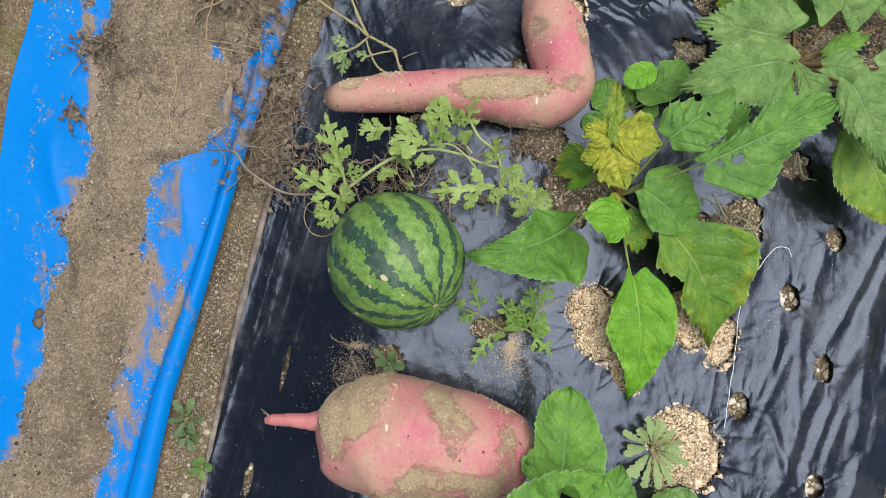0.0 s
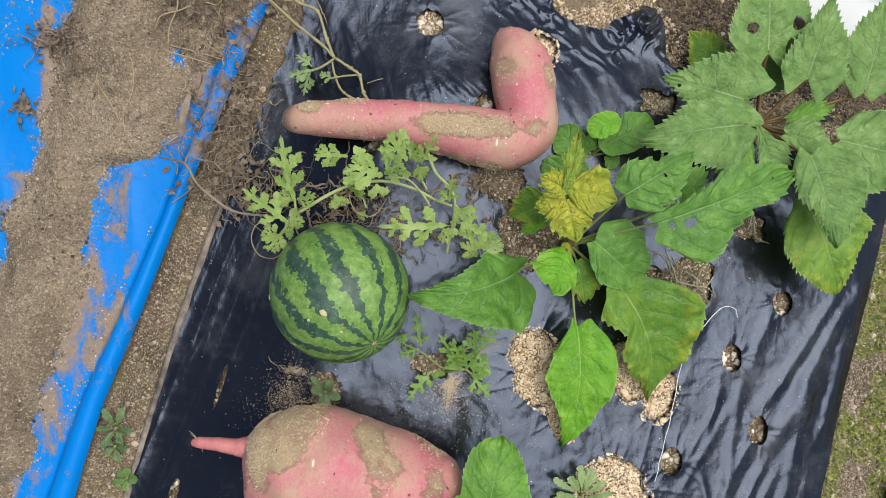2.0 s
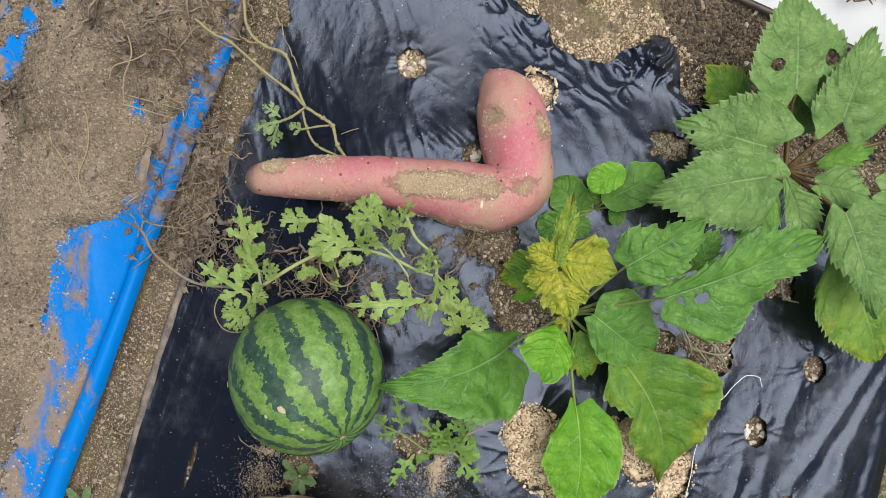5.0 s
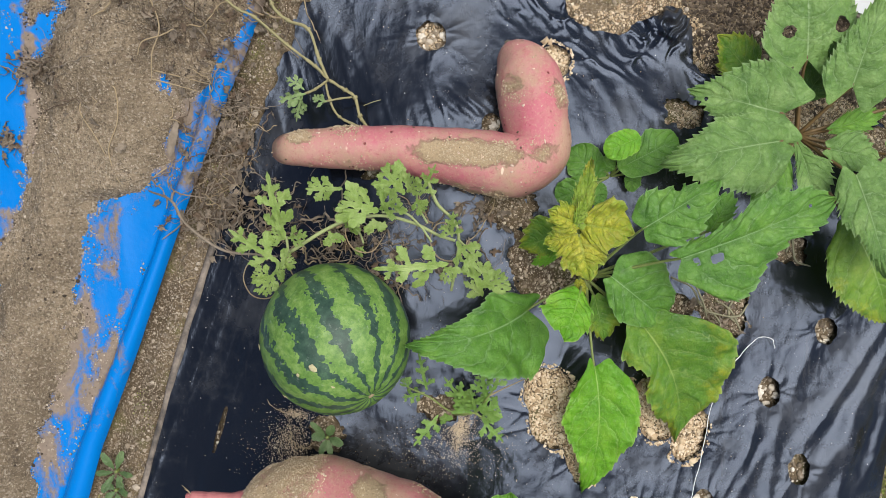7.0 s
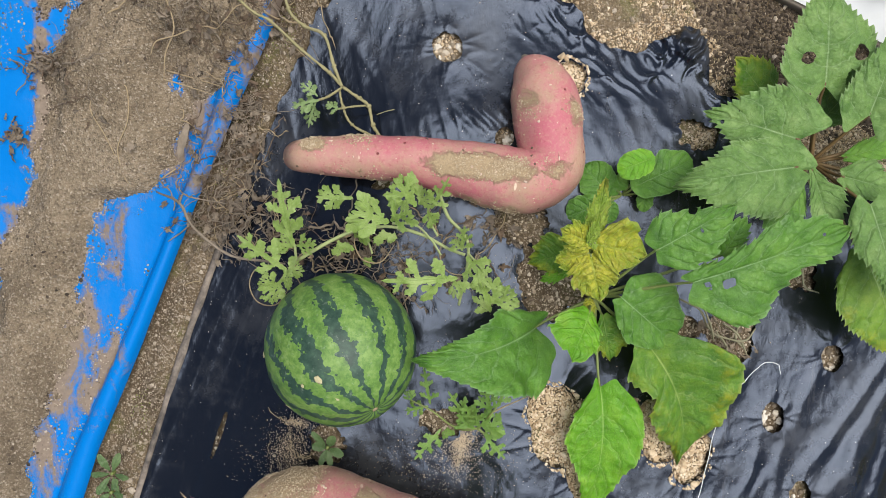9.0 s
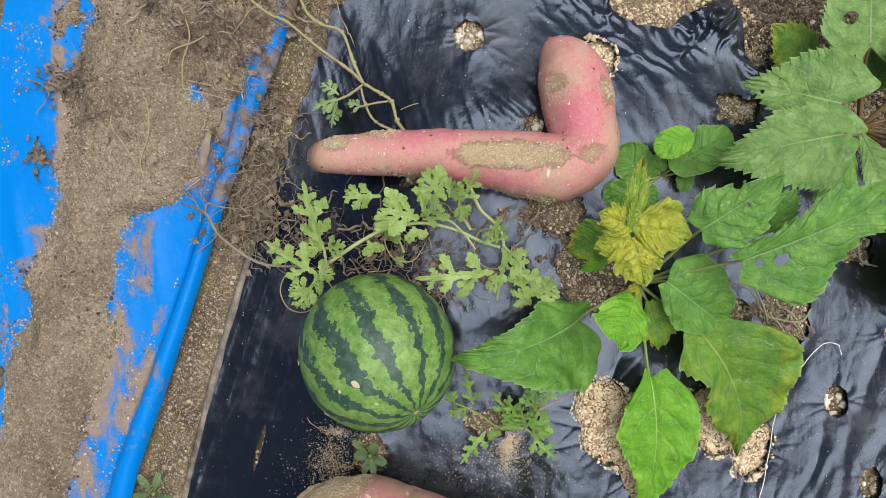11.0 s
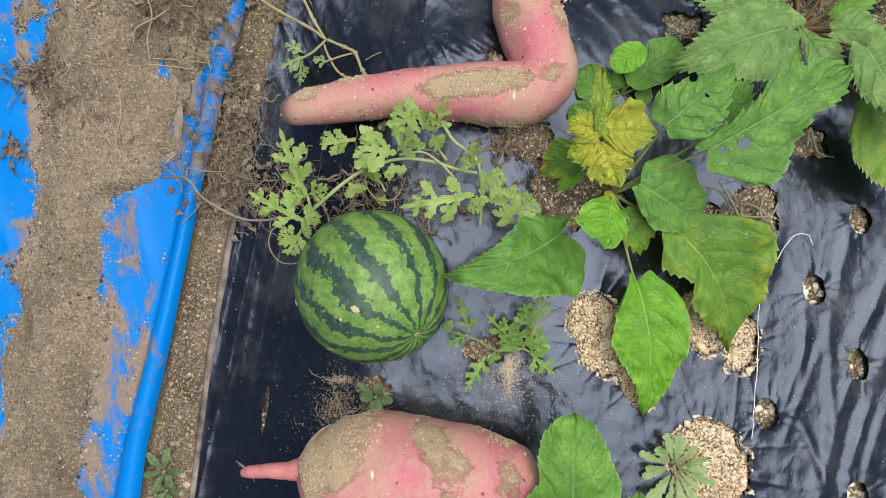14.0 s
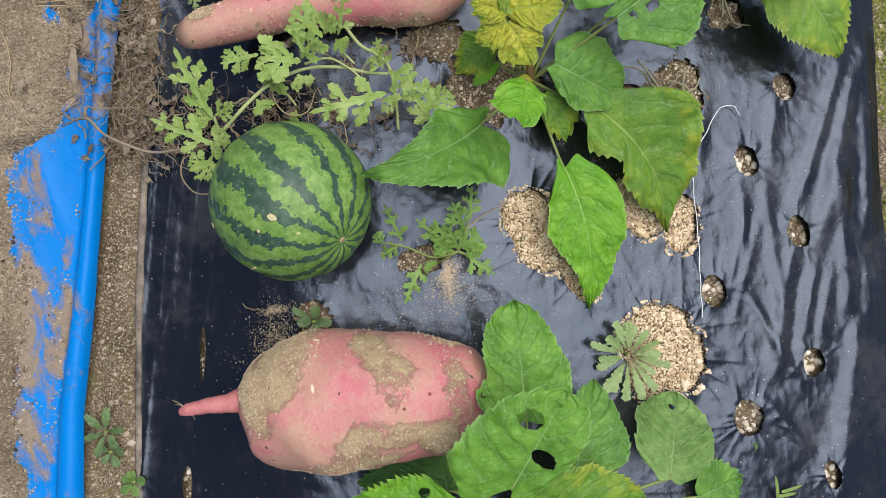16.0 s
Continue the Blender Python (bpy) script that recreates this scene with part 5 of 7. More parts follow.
grow((0.153, 0.028, 0.100), (0.023, -0.006, 0.184), LEAF, 10, 24, ((0, 0.42), (0.1, 0.42), (0.25, 0.38), (0.44, 0.32), (0.62, 0.24), (0.74, 0.14), (0.9, 0.05)), ((0, 0.16), (0.15, 0.2), (0.33, 0.23), (0.43, 0.2), (0.6, 0.12), (0.8, 0.06), (0.92, 0.03)), lobe=0.15, bend=0.075, pitch=0.007, bite=0.0022, rag=0.35, wave=0.3)
grow((0.234, -0.034, 0.080), (0.237, -0.196, 0.044), LEAF_BRIGHT, 0, 25, ((0, 0.2), (0.08, 0.27), (0.33, 0.29), (0.53, 0.23), (0.63, 0.18), (0.8, 0.12), (0.9, 0.05)), ((0, 0.08), (0.19, 0.19), (0.39, 0.26), (0.55, 0.2), (0.71, 0.11), (0.88, 0.05)), lobe=0.1, bend=0.066, pitch=0.012, bite=0.002, rag=0.1)
grow((0.284, 0.016, 0.086), (0.346, -0.129, 0.030), LEAF_TURN, 0, 26, ((0, 0.3), (0.1, 0.42), (0.285, 0.48), (0.47, 0.43), (0.64, 0.3), (0.79, 0.19), (0.9, 0.06)), ((0, 0.19), (0.1, 0.24), (0.2, 0.22), (0.3, 0.15), (0.45, 0.23), (0.68, 0.19), (0.8, 0.08), (0.93, 0.03)), lobe=0.12, bend=0.1, pitch=0.011, bite=0.003, rag=0.2)
grow((0.239, 0.072, 0.112), (0.310, 0.024, 0.082), LEAF, 0, 27, ((0, 0.44), (0.2, 0.52), (0.44, 0.53), (0.6, 0.44), (0.8, 0.32), (0.93, 0.14)), ((0, 0.18), (0.18, 0.28), (0.45, 0.36), (0.74, 0.26), (0.92, 0.12)), lobe=0.1, pitch=0.012, bite=0.0012, rag=0.15)
grow((0.203, 0.057, 0.140), (0.184, 0.008, 0.170), LEAF_BRIGHT, -12, 28, ((0, 0.2), (0.3, 0.3), (0.6, 0.33), (0.85, 0.2)), ((0, 0.25), (0.3, 0.45), (0.6, 0.55), (0.85, 0.3)), wave=0.35, pitch=0.013, bite=0.004, rag=0.4)
grow((0.227, 0.047, 0.085), (0.244, -0.004, 0.070), LEAF_TURN, 0, 29, ((0, 0.2), (0.3, 0.5), (0.6, 0.5), (0.85, 0.25)), ((0, 0.1), (0.3, 0.2), (0.6, 0.25), (0.85, 0.15)), pitch=0.01)
grow((0.188, 0.113, 0.075), (0.142, 0.095, 0.055), LEAF_TURN, 0, 30, ((0, 0.2), (0.3, 0.36), (0.6, 0.34), (0.85, 0.15)), ((0, 0.35), (0.3, 0.55), (0.6, 0.45), (0.85, 0.2)), pitch=0.01)
grow((0.188, 0.092, 0.070), (0.157, 0.077, 0.060), LEAF_BRIGHT, 0, 31, ((0, 0.1), (0.3, 0.2), (0.6, 0.22), (0.85, 0.12)), ((0, 0.1), (0.3, 0.2), (0.6, 0.2), (0.85, 0.12)))
grow((0.194, 0.125, 0.150), (0.205, 0.196, 0.128), LEAF_LIME, 0, 32, ((0, 0.12), (0.3, 0.17), (0.6, 0.13), (0.85, 0.07)), ((0, 0.12), (0.3, 0.17), (0.6, 0.15), (0.85, 0.06)), wave=0.6, fold=0.6, blister=0.2, rag=0.5)
grow((0.197, 0.128, 0.150), (0.251, 0.122, 0.146), LEAF_YELLOW, 8, 33, ((0, 0.3), (0.25, 0.5), (0.45, 0.66), (0.6, 0.62), (0.75, 0.42), (0.9, 0.22)), ((0, 0.2), (0.25, 0.36), (0.5, 0.42), (0.75, 0.3), (0.9, 0.15)), wave=0.3, blister=0.16, pitch=0.016, bite=0.004, rag=0.3, fold=0.2)
grow((0.196, 0.127, 0.148), (0.162, 0.139, 0.156), LEAF_YELLOW, -8, 34, ((0, 0.3), (0.3, 0.45), (0.6, 0.4), (0.85, 0.25)), ((0, 0.3), (0.3, 0.45), (0.6, 0.42), (0.85, 0.25)), wave=0.4, blister=0.18, pitch=0.014, bite=0.005, rag=0.5, fold=0.25)
grow((0.194, 0.117, 0.145), (0.162, 0.104, 0.142), LEAF_YELLOW, 0, 35, ((0, 0.3), (0.3, 0.4), (0.6, 0.35), (0.85, 0.2)), ((0, 0.3), (0.3, 0.36), (0.6, 0.36), (0.85, 0.2)), wave=0.4, blister=0.18, pitch=0.013, bite=0.005, rag=0.5)
grow((0.196, 0.116, 0.146), (0.211, 0.072, 0.140), LEAF_YELLOW, 12, 36, ((0, 0.25), (0.3, 0.5), (0.6, 0.42), (0.85, 0.25)), ((0, 0.3), (0.3, 0.6), (0.6, 0.5), (0.85, 0.3)), wave=0.4, blister=0.18, pitch=0.014, bite=0.005, rag=0.5)
grow((0.191, 0.129, 0.152), (0.198, 0.159, 0.158), LEAF_LIME, 20, 37, ((0, 0.15), (0.3, 0.25), (0.6, 0.2), (0.85, 0.1)), ((0, 0.15), (0.3, 0.25), (0.6, 0.2), (0.85, 0.1)), wave=0.5, fold=0.6, blister=0.2)
grow((0.204, 0.067, 0.115), (0.207, 0.050, 0.120), LEAF_YELLOW, 0, 38, ((0, 0.3), (0.3, 0.4), (0.6, 0.4), (0.85, 0.2)), ((0, 0.3), (0.3, 0.4), (0.6, 0.4), (0.85, 0.2)), rag=0.4)
part("stem", tube([lift(B0, -0.02), lift(B0, 0.02), BC, (0.214, 0.102, 0.110), (0.210, 0.118, 0.138)], [.006, .0055, .005, .004, .0025], 18, 9, 0.15), STEM_RED, plant)

# plant beside the fat root
C0 = (0.126, -0.404, 0.053)
plant = thing("leafy_plant", C0, "leafy green plant with large holed leaves leaning over a sweet potato", "garden plant", "broad-leaved plants")
CC = lift(C0, 0.06)
grow = leaf_of(plant, CC, .0025, .0018, STEM)
grow((0.131, -0.272, 0.175), (0.143, -0.156, 0.162), LEAF_MID, 0, 41, ((0, 0.36), (0.12, 0.38), (0.25, 0.4), (0.4, 0.27), (0.62, 0.3), (0.8, 0.26), (0.93, 0.16)), ((0, 0.34), (0.2, 0.4), (0.4, 0.42), (0.5, 0.37), (0.68, 0.31), (0.87, 0.2), (0.95, 0.11)), pitch=0.008, bite=0.002, rag=0.1, holes=((0.25, 0.33, 0.0032, 0.0026),))
grow((0.102, -0.318, 0.225), (0.165, -0.233, 0.250), LEAF_MID, 0, 42, ((0, 0.6), (0.1, 0.64), (0.25, 0.61), (0.39, 0.58), (0.55, 0.5), (0.72, 0.42), (0.85, 0.29), (0.94, 0.17)), ((0, 0.16), (0.13, 0.19), (0.29, 0.27), (0.5, 0.33), (0.73, 0.35), (0.9, 0.26), (0.96, 0.13)), lobe=0.3, pitch=0.009, bite=0.0026, rag=0.12, wave=0.14, holes=((0.67, 0.15, 0.0098, 0.0125), (0.88, 0, 0.005, 0.0035), (0.39, -0.1, 0.0075, 0.012), (0.62, -0.17, 0.003, 0.002)))
grow((0.170, -0.354, 0.130), (0.215, -0.262, 0.100), LEAF, 0, 43, ((0, 0.2), (0.3, 0.25), (0.6, 0.24), (0.85, 0.14)), ((0, 0.2), (0.1, 0.33), (0.3, 0.48), (0.55, 0.42), (0.8, 0.24), (0.92, 0.12)), pitch=0.008, bite=0.002, rag=0.12)
grow((0.274, -0.382, 0.105), (0.312, -0.307, 0.050), LEAF_GREY, 0, 44, ((0, 0.22), (0.1, 0.34), (0.3, 0.46), (0.55, 0.47), (0.7, 0.42), (0.87, 0.26), (0.95, 0.12)), ((0, 0.25), (0.1, 0.38), (0.3, 0.44), (0.5, 0.46), (0.77, 0.36), (0.93, 0.18)), lobe=0.05, pitch=0.008, bite=0.0022, rag=0.12, holes=((0.8, 0.05, 0.0028, 0.0042), (0.63, 0.05, 0.0014, 0.0014), (0.24, 0, 0.0025, 0.0018), (0.18, -0.38, 0.005, 0.0045)))
grow((0.119, -0.362, 0.150), (0.240, -0.386, 0.130), LEAF_TURN, 0, 45, ((0, 0.15), (0.2, 0.3), (0.5, 0.33), (0.8, 0.2), (0.92, 0.1)), ((0, 0.15), (0.2, 0.3), (0.5, 0.3), (0.8, 0.18)))
grow((0.046, -0.346, 0.170), (-0.052, -0.319, 0.150), LEAF_BRIGHT, 0, 46, ((0, 0.2), (0.3, 0.32), (0.6, 0.26), (0.85, 0.12)), ((0, 0.2), (0.3, 0.32), (0.6, 0.26), (0.85, 0.12)), holes=((0.3, -0.15, 0.006, 0.005), (0.55, 0.05, 0.005, 0.003)))
grow((0.048, -0.332, 0.100), (-0.054, -0.323, 0.080), LEAF_DARK, 0, 47, ((0, 0.2), (0.3, 0.32), (0.6, 0.26), (0.85, 0.12)), ((0, 0.2), (0.3, 0.32), (0.6, 0.26), (0.85, 0.12)))
grow((0.041, -0.343, 0.110), (0.038, -0.297, 0.095), LEAF_DARK, 0, 48, ((0, 0.3), (0.3, 0.5), (0.6, 0.42), (0.85, 0.2)), ((0, 0.3), (0.3, 0.5), (0.6, 0.42), (0.85, 0.2)))
grow((0.315, -0.429, 0.050), (0.372, -0.422, 0.030), LEAF, 0, 49, ((0, 0.4), (0.3, 0.6), (0.6, 0.5), (0.85, 0.25)), ((0, 0.4), (0.3, 0.6), (0.6, 0.5), (0.85, 0.25)))
grow((0.095, -0.374, 0.160), (0.148, -0.430, 0.150), LEAF, 0, 51, ((0, 0.4), (0.3, 0.62), (0.6, 0.5), (0.85, 0.25)), ((0, 0.4), (0.3, 0.62), (0.6, 0.5), (0.85, 0.25)))
grow((0.062, -0.367, 0.160), (-0.023, -0.386, 0.140), LEAF, 0, 52, ((0, 0.4), (0.3, 0.55), (0.6, 0.45), (0.85, 0.2)), ((0, 0.4), (0.3, 0.55), (0.6, 0.45), (0.85, 0.2)))
part("stem", tube([lift(C0, -0.02), lift(C0, 0.02), CC], [.0065, .006, .005], 10, 9, 0.2), STEM, plant)

# low round-leaved weed beside the crooked root
W0 = (0.245, 0.184, 0.019)
weed = thing("round_leaved_weed", W0, "low weed with smooth round green leaves beside the sweet potato", "weed")
for b, t, wd, mt, sd in (((0.266, 0.228, 0.055), (0.229, 0.209, 0.060), .034, LEAF_BRIGHT, 61), ((0.258, 0.197, 0.040), (0.316, 0.233, 0.045), .05, LEAF, 62),
                         ((0.270, 0.190, 0.030), (0.270, 0.167, 0.030), .02, LEAF, 63), ((0.230, 0.180, 0.030), (0.194, 0.214, 0.030), .045, LEAF, 64),
                         ((0.225, 0.173, 0.030), (0.181, 0.152, 0.030), .04, LEAF, 65), ((0.232, 0.193, 0.030), (0.247, 0.206, 0.030), .02, LEAF, 66),
                         ((0.212, 0.175, 0.025), (0.240, 0.155, 0.030), .03, LEAF, 67)):
    lf = leaf(weed, b, t, wd, mt, 0, sd, a=0.45, b=0.5, teeth=8, bite=0.03, ns=30, nu=9)
    stalk(lf, [W0, mid(W0, b, 0.004), b], .0016, .001, STEM, n=8)

# ---- melon vine ----
V0 = (0.070, 0.030, 0.044)
vine = thing("melon_vine", V0, "trailing watermelon vine with pale deeply cut leaves", "vine")
for pts, r in (
    ([(-0.115, 0.074, 0.100), (-0.084, 0.097, 0.100), (-0.057, 0.112, 0.100), (-0.019, 0.121, 0.100), (0.017, 0.116, 0.100), (0.047, 0.104, 0.100), (0.067, 0.099, 0.100)], .0021),
    ([(-0.016, 0.125, 0.105), (0.009, 0.126, 0.105), (0.027, 0.113, 0.105), (0.041, 0.096, 0.105)], .0014),
    ([(0.032, 0.161, 0.085), (0.044, 0.138, 0.085), (0.063, 0.121, 0.085), (0.070, 0.105, 0.085), (0.070, 0.076, 0.085), (0.066, 0.041, 0.085)], .002),
    ([(0.021, 0.145, 0.100), (0.025, 0.131, 0.100), (0.035, 0.116, 0.100)], .0014),
    ([(0.069, 0.102, 0.100), (0.089, 0.083, 0.100), (0.103, 0.064, 0.100)], .0013),
    ([(-0.121, 0.091, 0.100), (-0.118, 0.076, 0.100), (-0.115, 0.074, 0.100)], .0016),
    ([(-0.116, 0.074, 0.095), (-0.125, 0.062, 0.095), (-0.136, 0.045, 0.095)], .0016),
    ([(-0.059, 0.113, 0.085), (-0.044, 0.103, 0.085), (-0.036, 0.088, 0.085)], .0013),
):
    part("stem", tube(pts, [r * (1 - 0.25 * i / len(pts)) for i in range(len(pts))], 40, 8, 0.12, 4), STEM_PALE, vine)

def vine_leaves(rows):
    for b, t, wd, sd, ro in rows:
        melon_leaf(vine, b, t, wd * 0.86, sd, ro)


vine_leaves((  # left shoot
    ((-0.120, 0.088, 0.110), (-0.138, 0.161, 0.135), 0.062, 71, -9),
    ((-0.117, 0.090, 0.110), (-0.093, 0.094, 0.120), 0.03, 72, -2),
    ((-0.121, 0.088, 0.105), (-0.141, 0.091, 0.110), 0.03, 73, 5),
    ((-0.126, 0.062, 0.105), (-0.178, 0.096, 0.130), 0.055, 74, -7),
    ((-0.125, 0.060, 0.110), (-0.107, 0.070, 0.120), 0.034, 75, 0),
    ((-0.131, 0.051, 0.100), (-0.145, 0.025, 0.115), 0.04, 76, 7),
    ((-0.129, 0.050, 0.110), (-0.116, 0.055, 0.120), 0.03, 77, -5),
    ((-0.138, 0.043, 0.100), (-0.154, 0.050, 0.110), 0.03, 78, 2),
))
vine_leaves((  # middle
    ((-0.018, 0.126, 0.115), (-0.059, 0.134, 0.130), 0.07, 79, 9),
    ((-0.017, 0.128, 0.120), (0.006, 0.142, 0.135), 0.05, 80, -3),
    ((-0.043, 0.121, 0.110), (-0.058, 0.111, 0.100), 0.045, 81, 4),
    ((-0.026, 0.117, 0.100), (-0.022, 0.106, 0.100), 0.04, 82, -8),
    ((-0.063, 0.148, 0.090), (-0.104, 0.145, 0.095), 0.042, 83, -1),
    ((0.009, 0.146, 0.115), (-0.017, 0.174, 0.135), 0.058, 84, 6),
    ((0.011, 0.149, 0.115), (0.023, 0.161, 0.130), 0.04, 85, -6),
    ((0.025, 0.145, 0.115), (0.042, 0.181, 0.140), 0.032, 86, 1),
    ((0.021, 0.143, 0.110), (0.032, 0.128, 0.120), 0.03, 87, 8),
))
vine_leaves((  # tip
    ((0.063, 0.103, 0.110), (0.063, 0.132, 0.130), 0.03, 88, -4),
    ((0.063, 0.105, 0.110), (0.050, 0.115, 0.120), 0.024, 89, 3),
    ((0.062, 0.075, 0.125), (-0.018, 0.066, 0.150), 0.062, 90, -9),
    ((0.057, 0.072, 0.120), (0.068, 0.058, 0.130), 0.035, 91, -2),
    ((0.068, 0.099, 0.115), (0.098, 0.067, 0.130), 0.045, 92, 5),
    ((0.101, 0.040, 0.110), (0.082, 0.089, 0.130), 0.05, 93, -7),
    ((0.101, 0.051, 0.115), (0.127, 0.065, 0.125), 0.045, 94, 0),
    ((0.101, 0.042, 0.110), (0.089, 0.049, 0.115), 0.03, 95, 7),
    ((-0.074, 0.100, 0.100), (-0.067, 0.087, 0.100), 0.034, 96, -5),
    ((-0.037, 0.085, 0.080), (-0.043, 0.073, 0.075), 0.02, 97, 2),
))
g = random.Random(21)
for p in ((-0.105, 0.077, 0.100), (-0.157, 0.053, 0.090), (0.054, 0.112, 0.100), (-0.042, 0.115, 0.100)):
    c = Vector(p)
    pts = [c + Vector((0.006 * i * math.cos(i * 0.9) * 0.7, 0.005 * i * math.sin(i * 0.9) - 0.002 * i, -0.003 * i)) for i in range(8)]
    part("tendril", tube(pts, [.0008] * 7 + [.0004], 40, 5), STRAW, vine, "pale curled tendril")

# old runner at the bed's corner
U0 = (-0.043, 0.225, 0.026)
vine = thing("melon_vine", U0, "old melon runner with few cut leaves lying on black film", "vine")
for pts, r in (([(-0.231, 0.367, 0.030), (-0.208, 0.351, 0.030), (-0.188, 0.343, 0.030), (-0.149, 0.314, 0.030), (-0.114, 0.291, 0.030), (-0.097, 0.276, 0.030)], .0017),
               ([(-0.177, 0.398, 0.030), (-0.169, 0.360, 0.030), (-0.149, 0.342, 0.030), (-0.124, 0.333, 0.030), (-0.109, 0.299, 0.030), (-0.097, 0.276, 0.030)], .0018),
               ([(-0.095, 0.275, 0.036), (-0.075, 0.264, 0.036), (-0.063, 0.256, 0.036), (-0.056, 0.235, 0.036), (-0.045, 0.221, 0.036)], .0019),
               ([(-0.096, 0.275, 0.034), (-0.111, 0.263, 0.034), (-0.123, 0.257, 0.034)], .0015),
               ([(-0.063, 0.257, 0.034), (-0.081, 0.254, 0.034), (-0.100, 0.249, 0.034)], .0012),
               ([(-0.100, 0.273, 0.030), (-0.094, 0.253, 0.030), (-0.081, 0.233, 0.030), (-0.051, 0.221, 0.030)], .0014),
               ([(-0.053, 0.248, 0.030), (-0.042, 0.253, 0.030), (-0.033, 0.256, 0.030)], .0005)):
    part("stem", tube(pts, [r] * len(pts), 60, 8, 0.35, 6), RUNNER, vine)
    for p in pts[1:-1]:
        part("node", pebbles(np.array([p]), [r * 1.5], 5), RUNNER, vine)
for b, t, wd, sd in (((-0.121, 0.257, 0.036), (-0.159, 0.243, 0.032), .05, 91), ((-0.125, 0.256, 0.034), (-0.133, 0.218, 0.026), .045, 92), ((-0.123, 0.261, 0.036), (-0.150, 0.277, 0.032), .034, 93), ((-0.096, 0.249, 0.035), (-0.117, 0.254, 0.030), .03, 94)):
    melon_leaf(vine, b, mid(b, t, 0.004, 0.85), wd * 0.62, sd, 25, LEAF_SAGE)

# young melon seedling in a planting hole
S0 = (0.077, -0.109, 0.048)
sprig = thing("melon_seedling", S0, "small young melon seedling with cut leaves in a planting hole", "seedling")
SN = (0.103, -0.100, 0.070)
for pts in ([S0, mid(S0, SN, 0.006), SN], [SN, (0.110, -0.089, 0.076), (0.116, -0.078, 0.081), (0.121, -0.069, 0.084)], [SN, (0.075, -0.101, 0.068), (0.049, -0.084, 0.076), (0.023, -0.074, 0.077)], [SN, (0.114, -0.107, 0.068)]):
    part("stem", tube(pts, [.0016, .0014, .0012, .001][:len(pts)], 18, 7, 0.15), STEM, sprig)
part("dry_twig", tube([(0.116, -0.078, 0.079), (0.135, -0.068, 0.072), (0.158, -0.061, 0.051)], [.0009, .0008, .0006], 14, 6, 0.2), STRAW, sprig, "pale dry twig")
for b, t, wd, sd in (((0.046, -0.077, 0.075), (0.034, -0.032, 0.086), .026, 101), ((0.061, -0.105, 0.070), (0.034, -0.145, 0.069), .03, 102), ((0.110, -0.105, 0.069), (0.139, -0.134, 0.064), .03, 103),
                     ((0.097, -0.098, 0.072), (0.064, -0.055, 0.092), .034, 104), ((0.101, -0.096, 0.074), (0.083, -0.065, 0.097), .036, 105), ((0.107, -0.096, 0.073), (0.130, -0.088, 0.078), .04, 106)):
    melon_leaf(sprig, b, t, wd * 0.95, sd, 0, LEAF_CUT)
for b, t, wd, sd in (((0.114, -0.078, 0.081), (0.106, -0.046, 0.096), .034, 107), ((0.121, -0.069, 0.084), (0.131, -0.033, 0.092), .03, 108), ((0.044, -0.079, 0.075), (0.017, -0.089, 0.068), .022, 109),
                     ((0.099, -0.100, 0.072), (0.077, -0.083, 0.087), .032, 110), ((0.104, -0.098, 0.073), (0.097, -0.074, 0.097), .03, 111), ((0.109, -0.098, 0.071), (0.125, -0.102, 0.075), .026, 112),
                     ((0.025, -0.075, 0.077), (0.020, -0.061, 0.082), .018, 113), ((0.068, -0.103, 0.068), (0.071, -0.112, 0.073), .02, 114)):
    melon_leaf(sprig, b, t, wd * 0.95, sd, 0, LEAF_CUT)

# ---- small weeds ----
def rosette(name, c, n, length, width, mat, label, seed, rise=0.35, a=0.9, b=0.45, teeth=7, bite=0.16, group="small weeds"):
    w_ = thing(name, c, label, "weed", group)
    g_ = random.Random(seed)
    for i in range(n):
        an = 2 * math.pi * (i + g_.uniform(-0.25, 0.25)) / n * (1 if i < n else 1.5)
        ln = length * g_.uniform(0.7, 1.1)
        d = Vector((math.cos(an), math.sin(an), rise * g_.uniform(0.4, 1.3)))
        b0 = Vector(c) + d * ln * 0.12
        t0 = Vector(c) + d.normalized() * ln
        leaf(w_, b0, t0, width * g_.uniform(0.8, 1.15), mat, g_.uniform(-15, 15), seed * 7 + i, a=a, b=b, lobe=0.0, teeth=teeth, bite=bite, ns=28, nu=7, arch=0.06)
    part("crown", tube([lift(c, -0.008), lift(c, 0.002)], [.003, .002], 5, 7), STEM, w_)
    return w_


rosette("rosette_weed", (0.271, -0.257, 0.035), 17, .05, .0095, LEAF_SAGE, "grey-green rosette weed with lobed leaves on pale grit", 31, 0.35, 1.3, 0.35, 6, 0.3)
rosette("oval_leaved_weed", (-0.068, -0.144, 0.063), 6, .028, .0095, LEAF_DULL, "small oval-leaved weed in a planting hole", 32, 0.5, 0.7, 0.5, 6, 0.02)
rosette("oval_leaved_weed", (-0.341, -0.226, 0.004), 6, .03, .0095, LEAF_DULL, "small oval-leaved weed on soil beside the blue tarp", 33, 0.4, 0.9, 0.5, 6, 0.02)
rosette("oval_leaved_weed", (-0.340, -0.250, 0.004), 5, .022, .010, LEAF_DULL, "small oval-leaved weed on soil beside the blue tarp", 34, 0.4, 0.9, 0.5, 6, 0.02)
rosette("oval_leaved_weed", (-0.321, -0.290, 0.004), 5, .018, .01, LEAF_GREY, "tiny pale weed beside the film's rim", 35, 0.4, 0.9, 0.5, 6, 0.02)
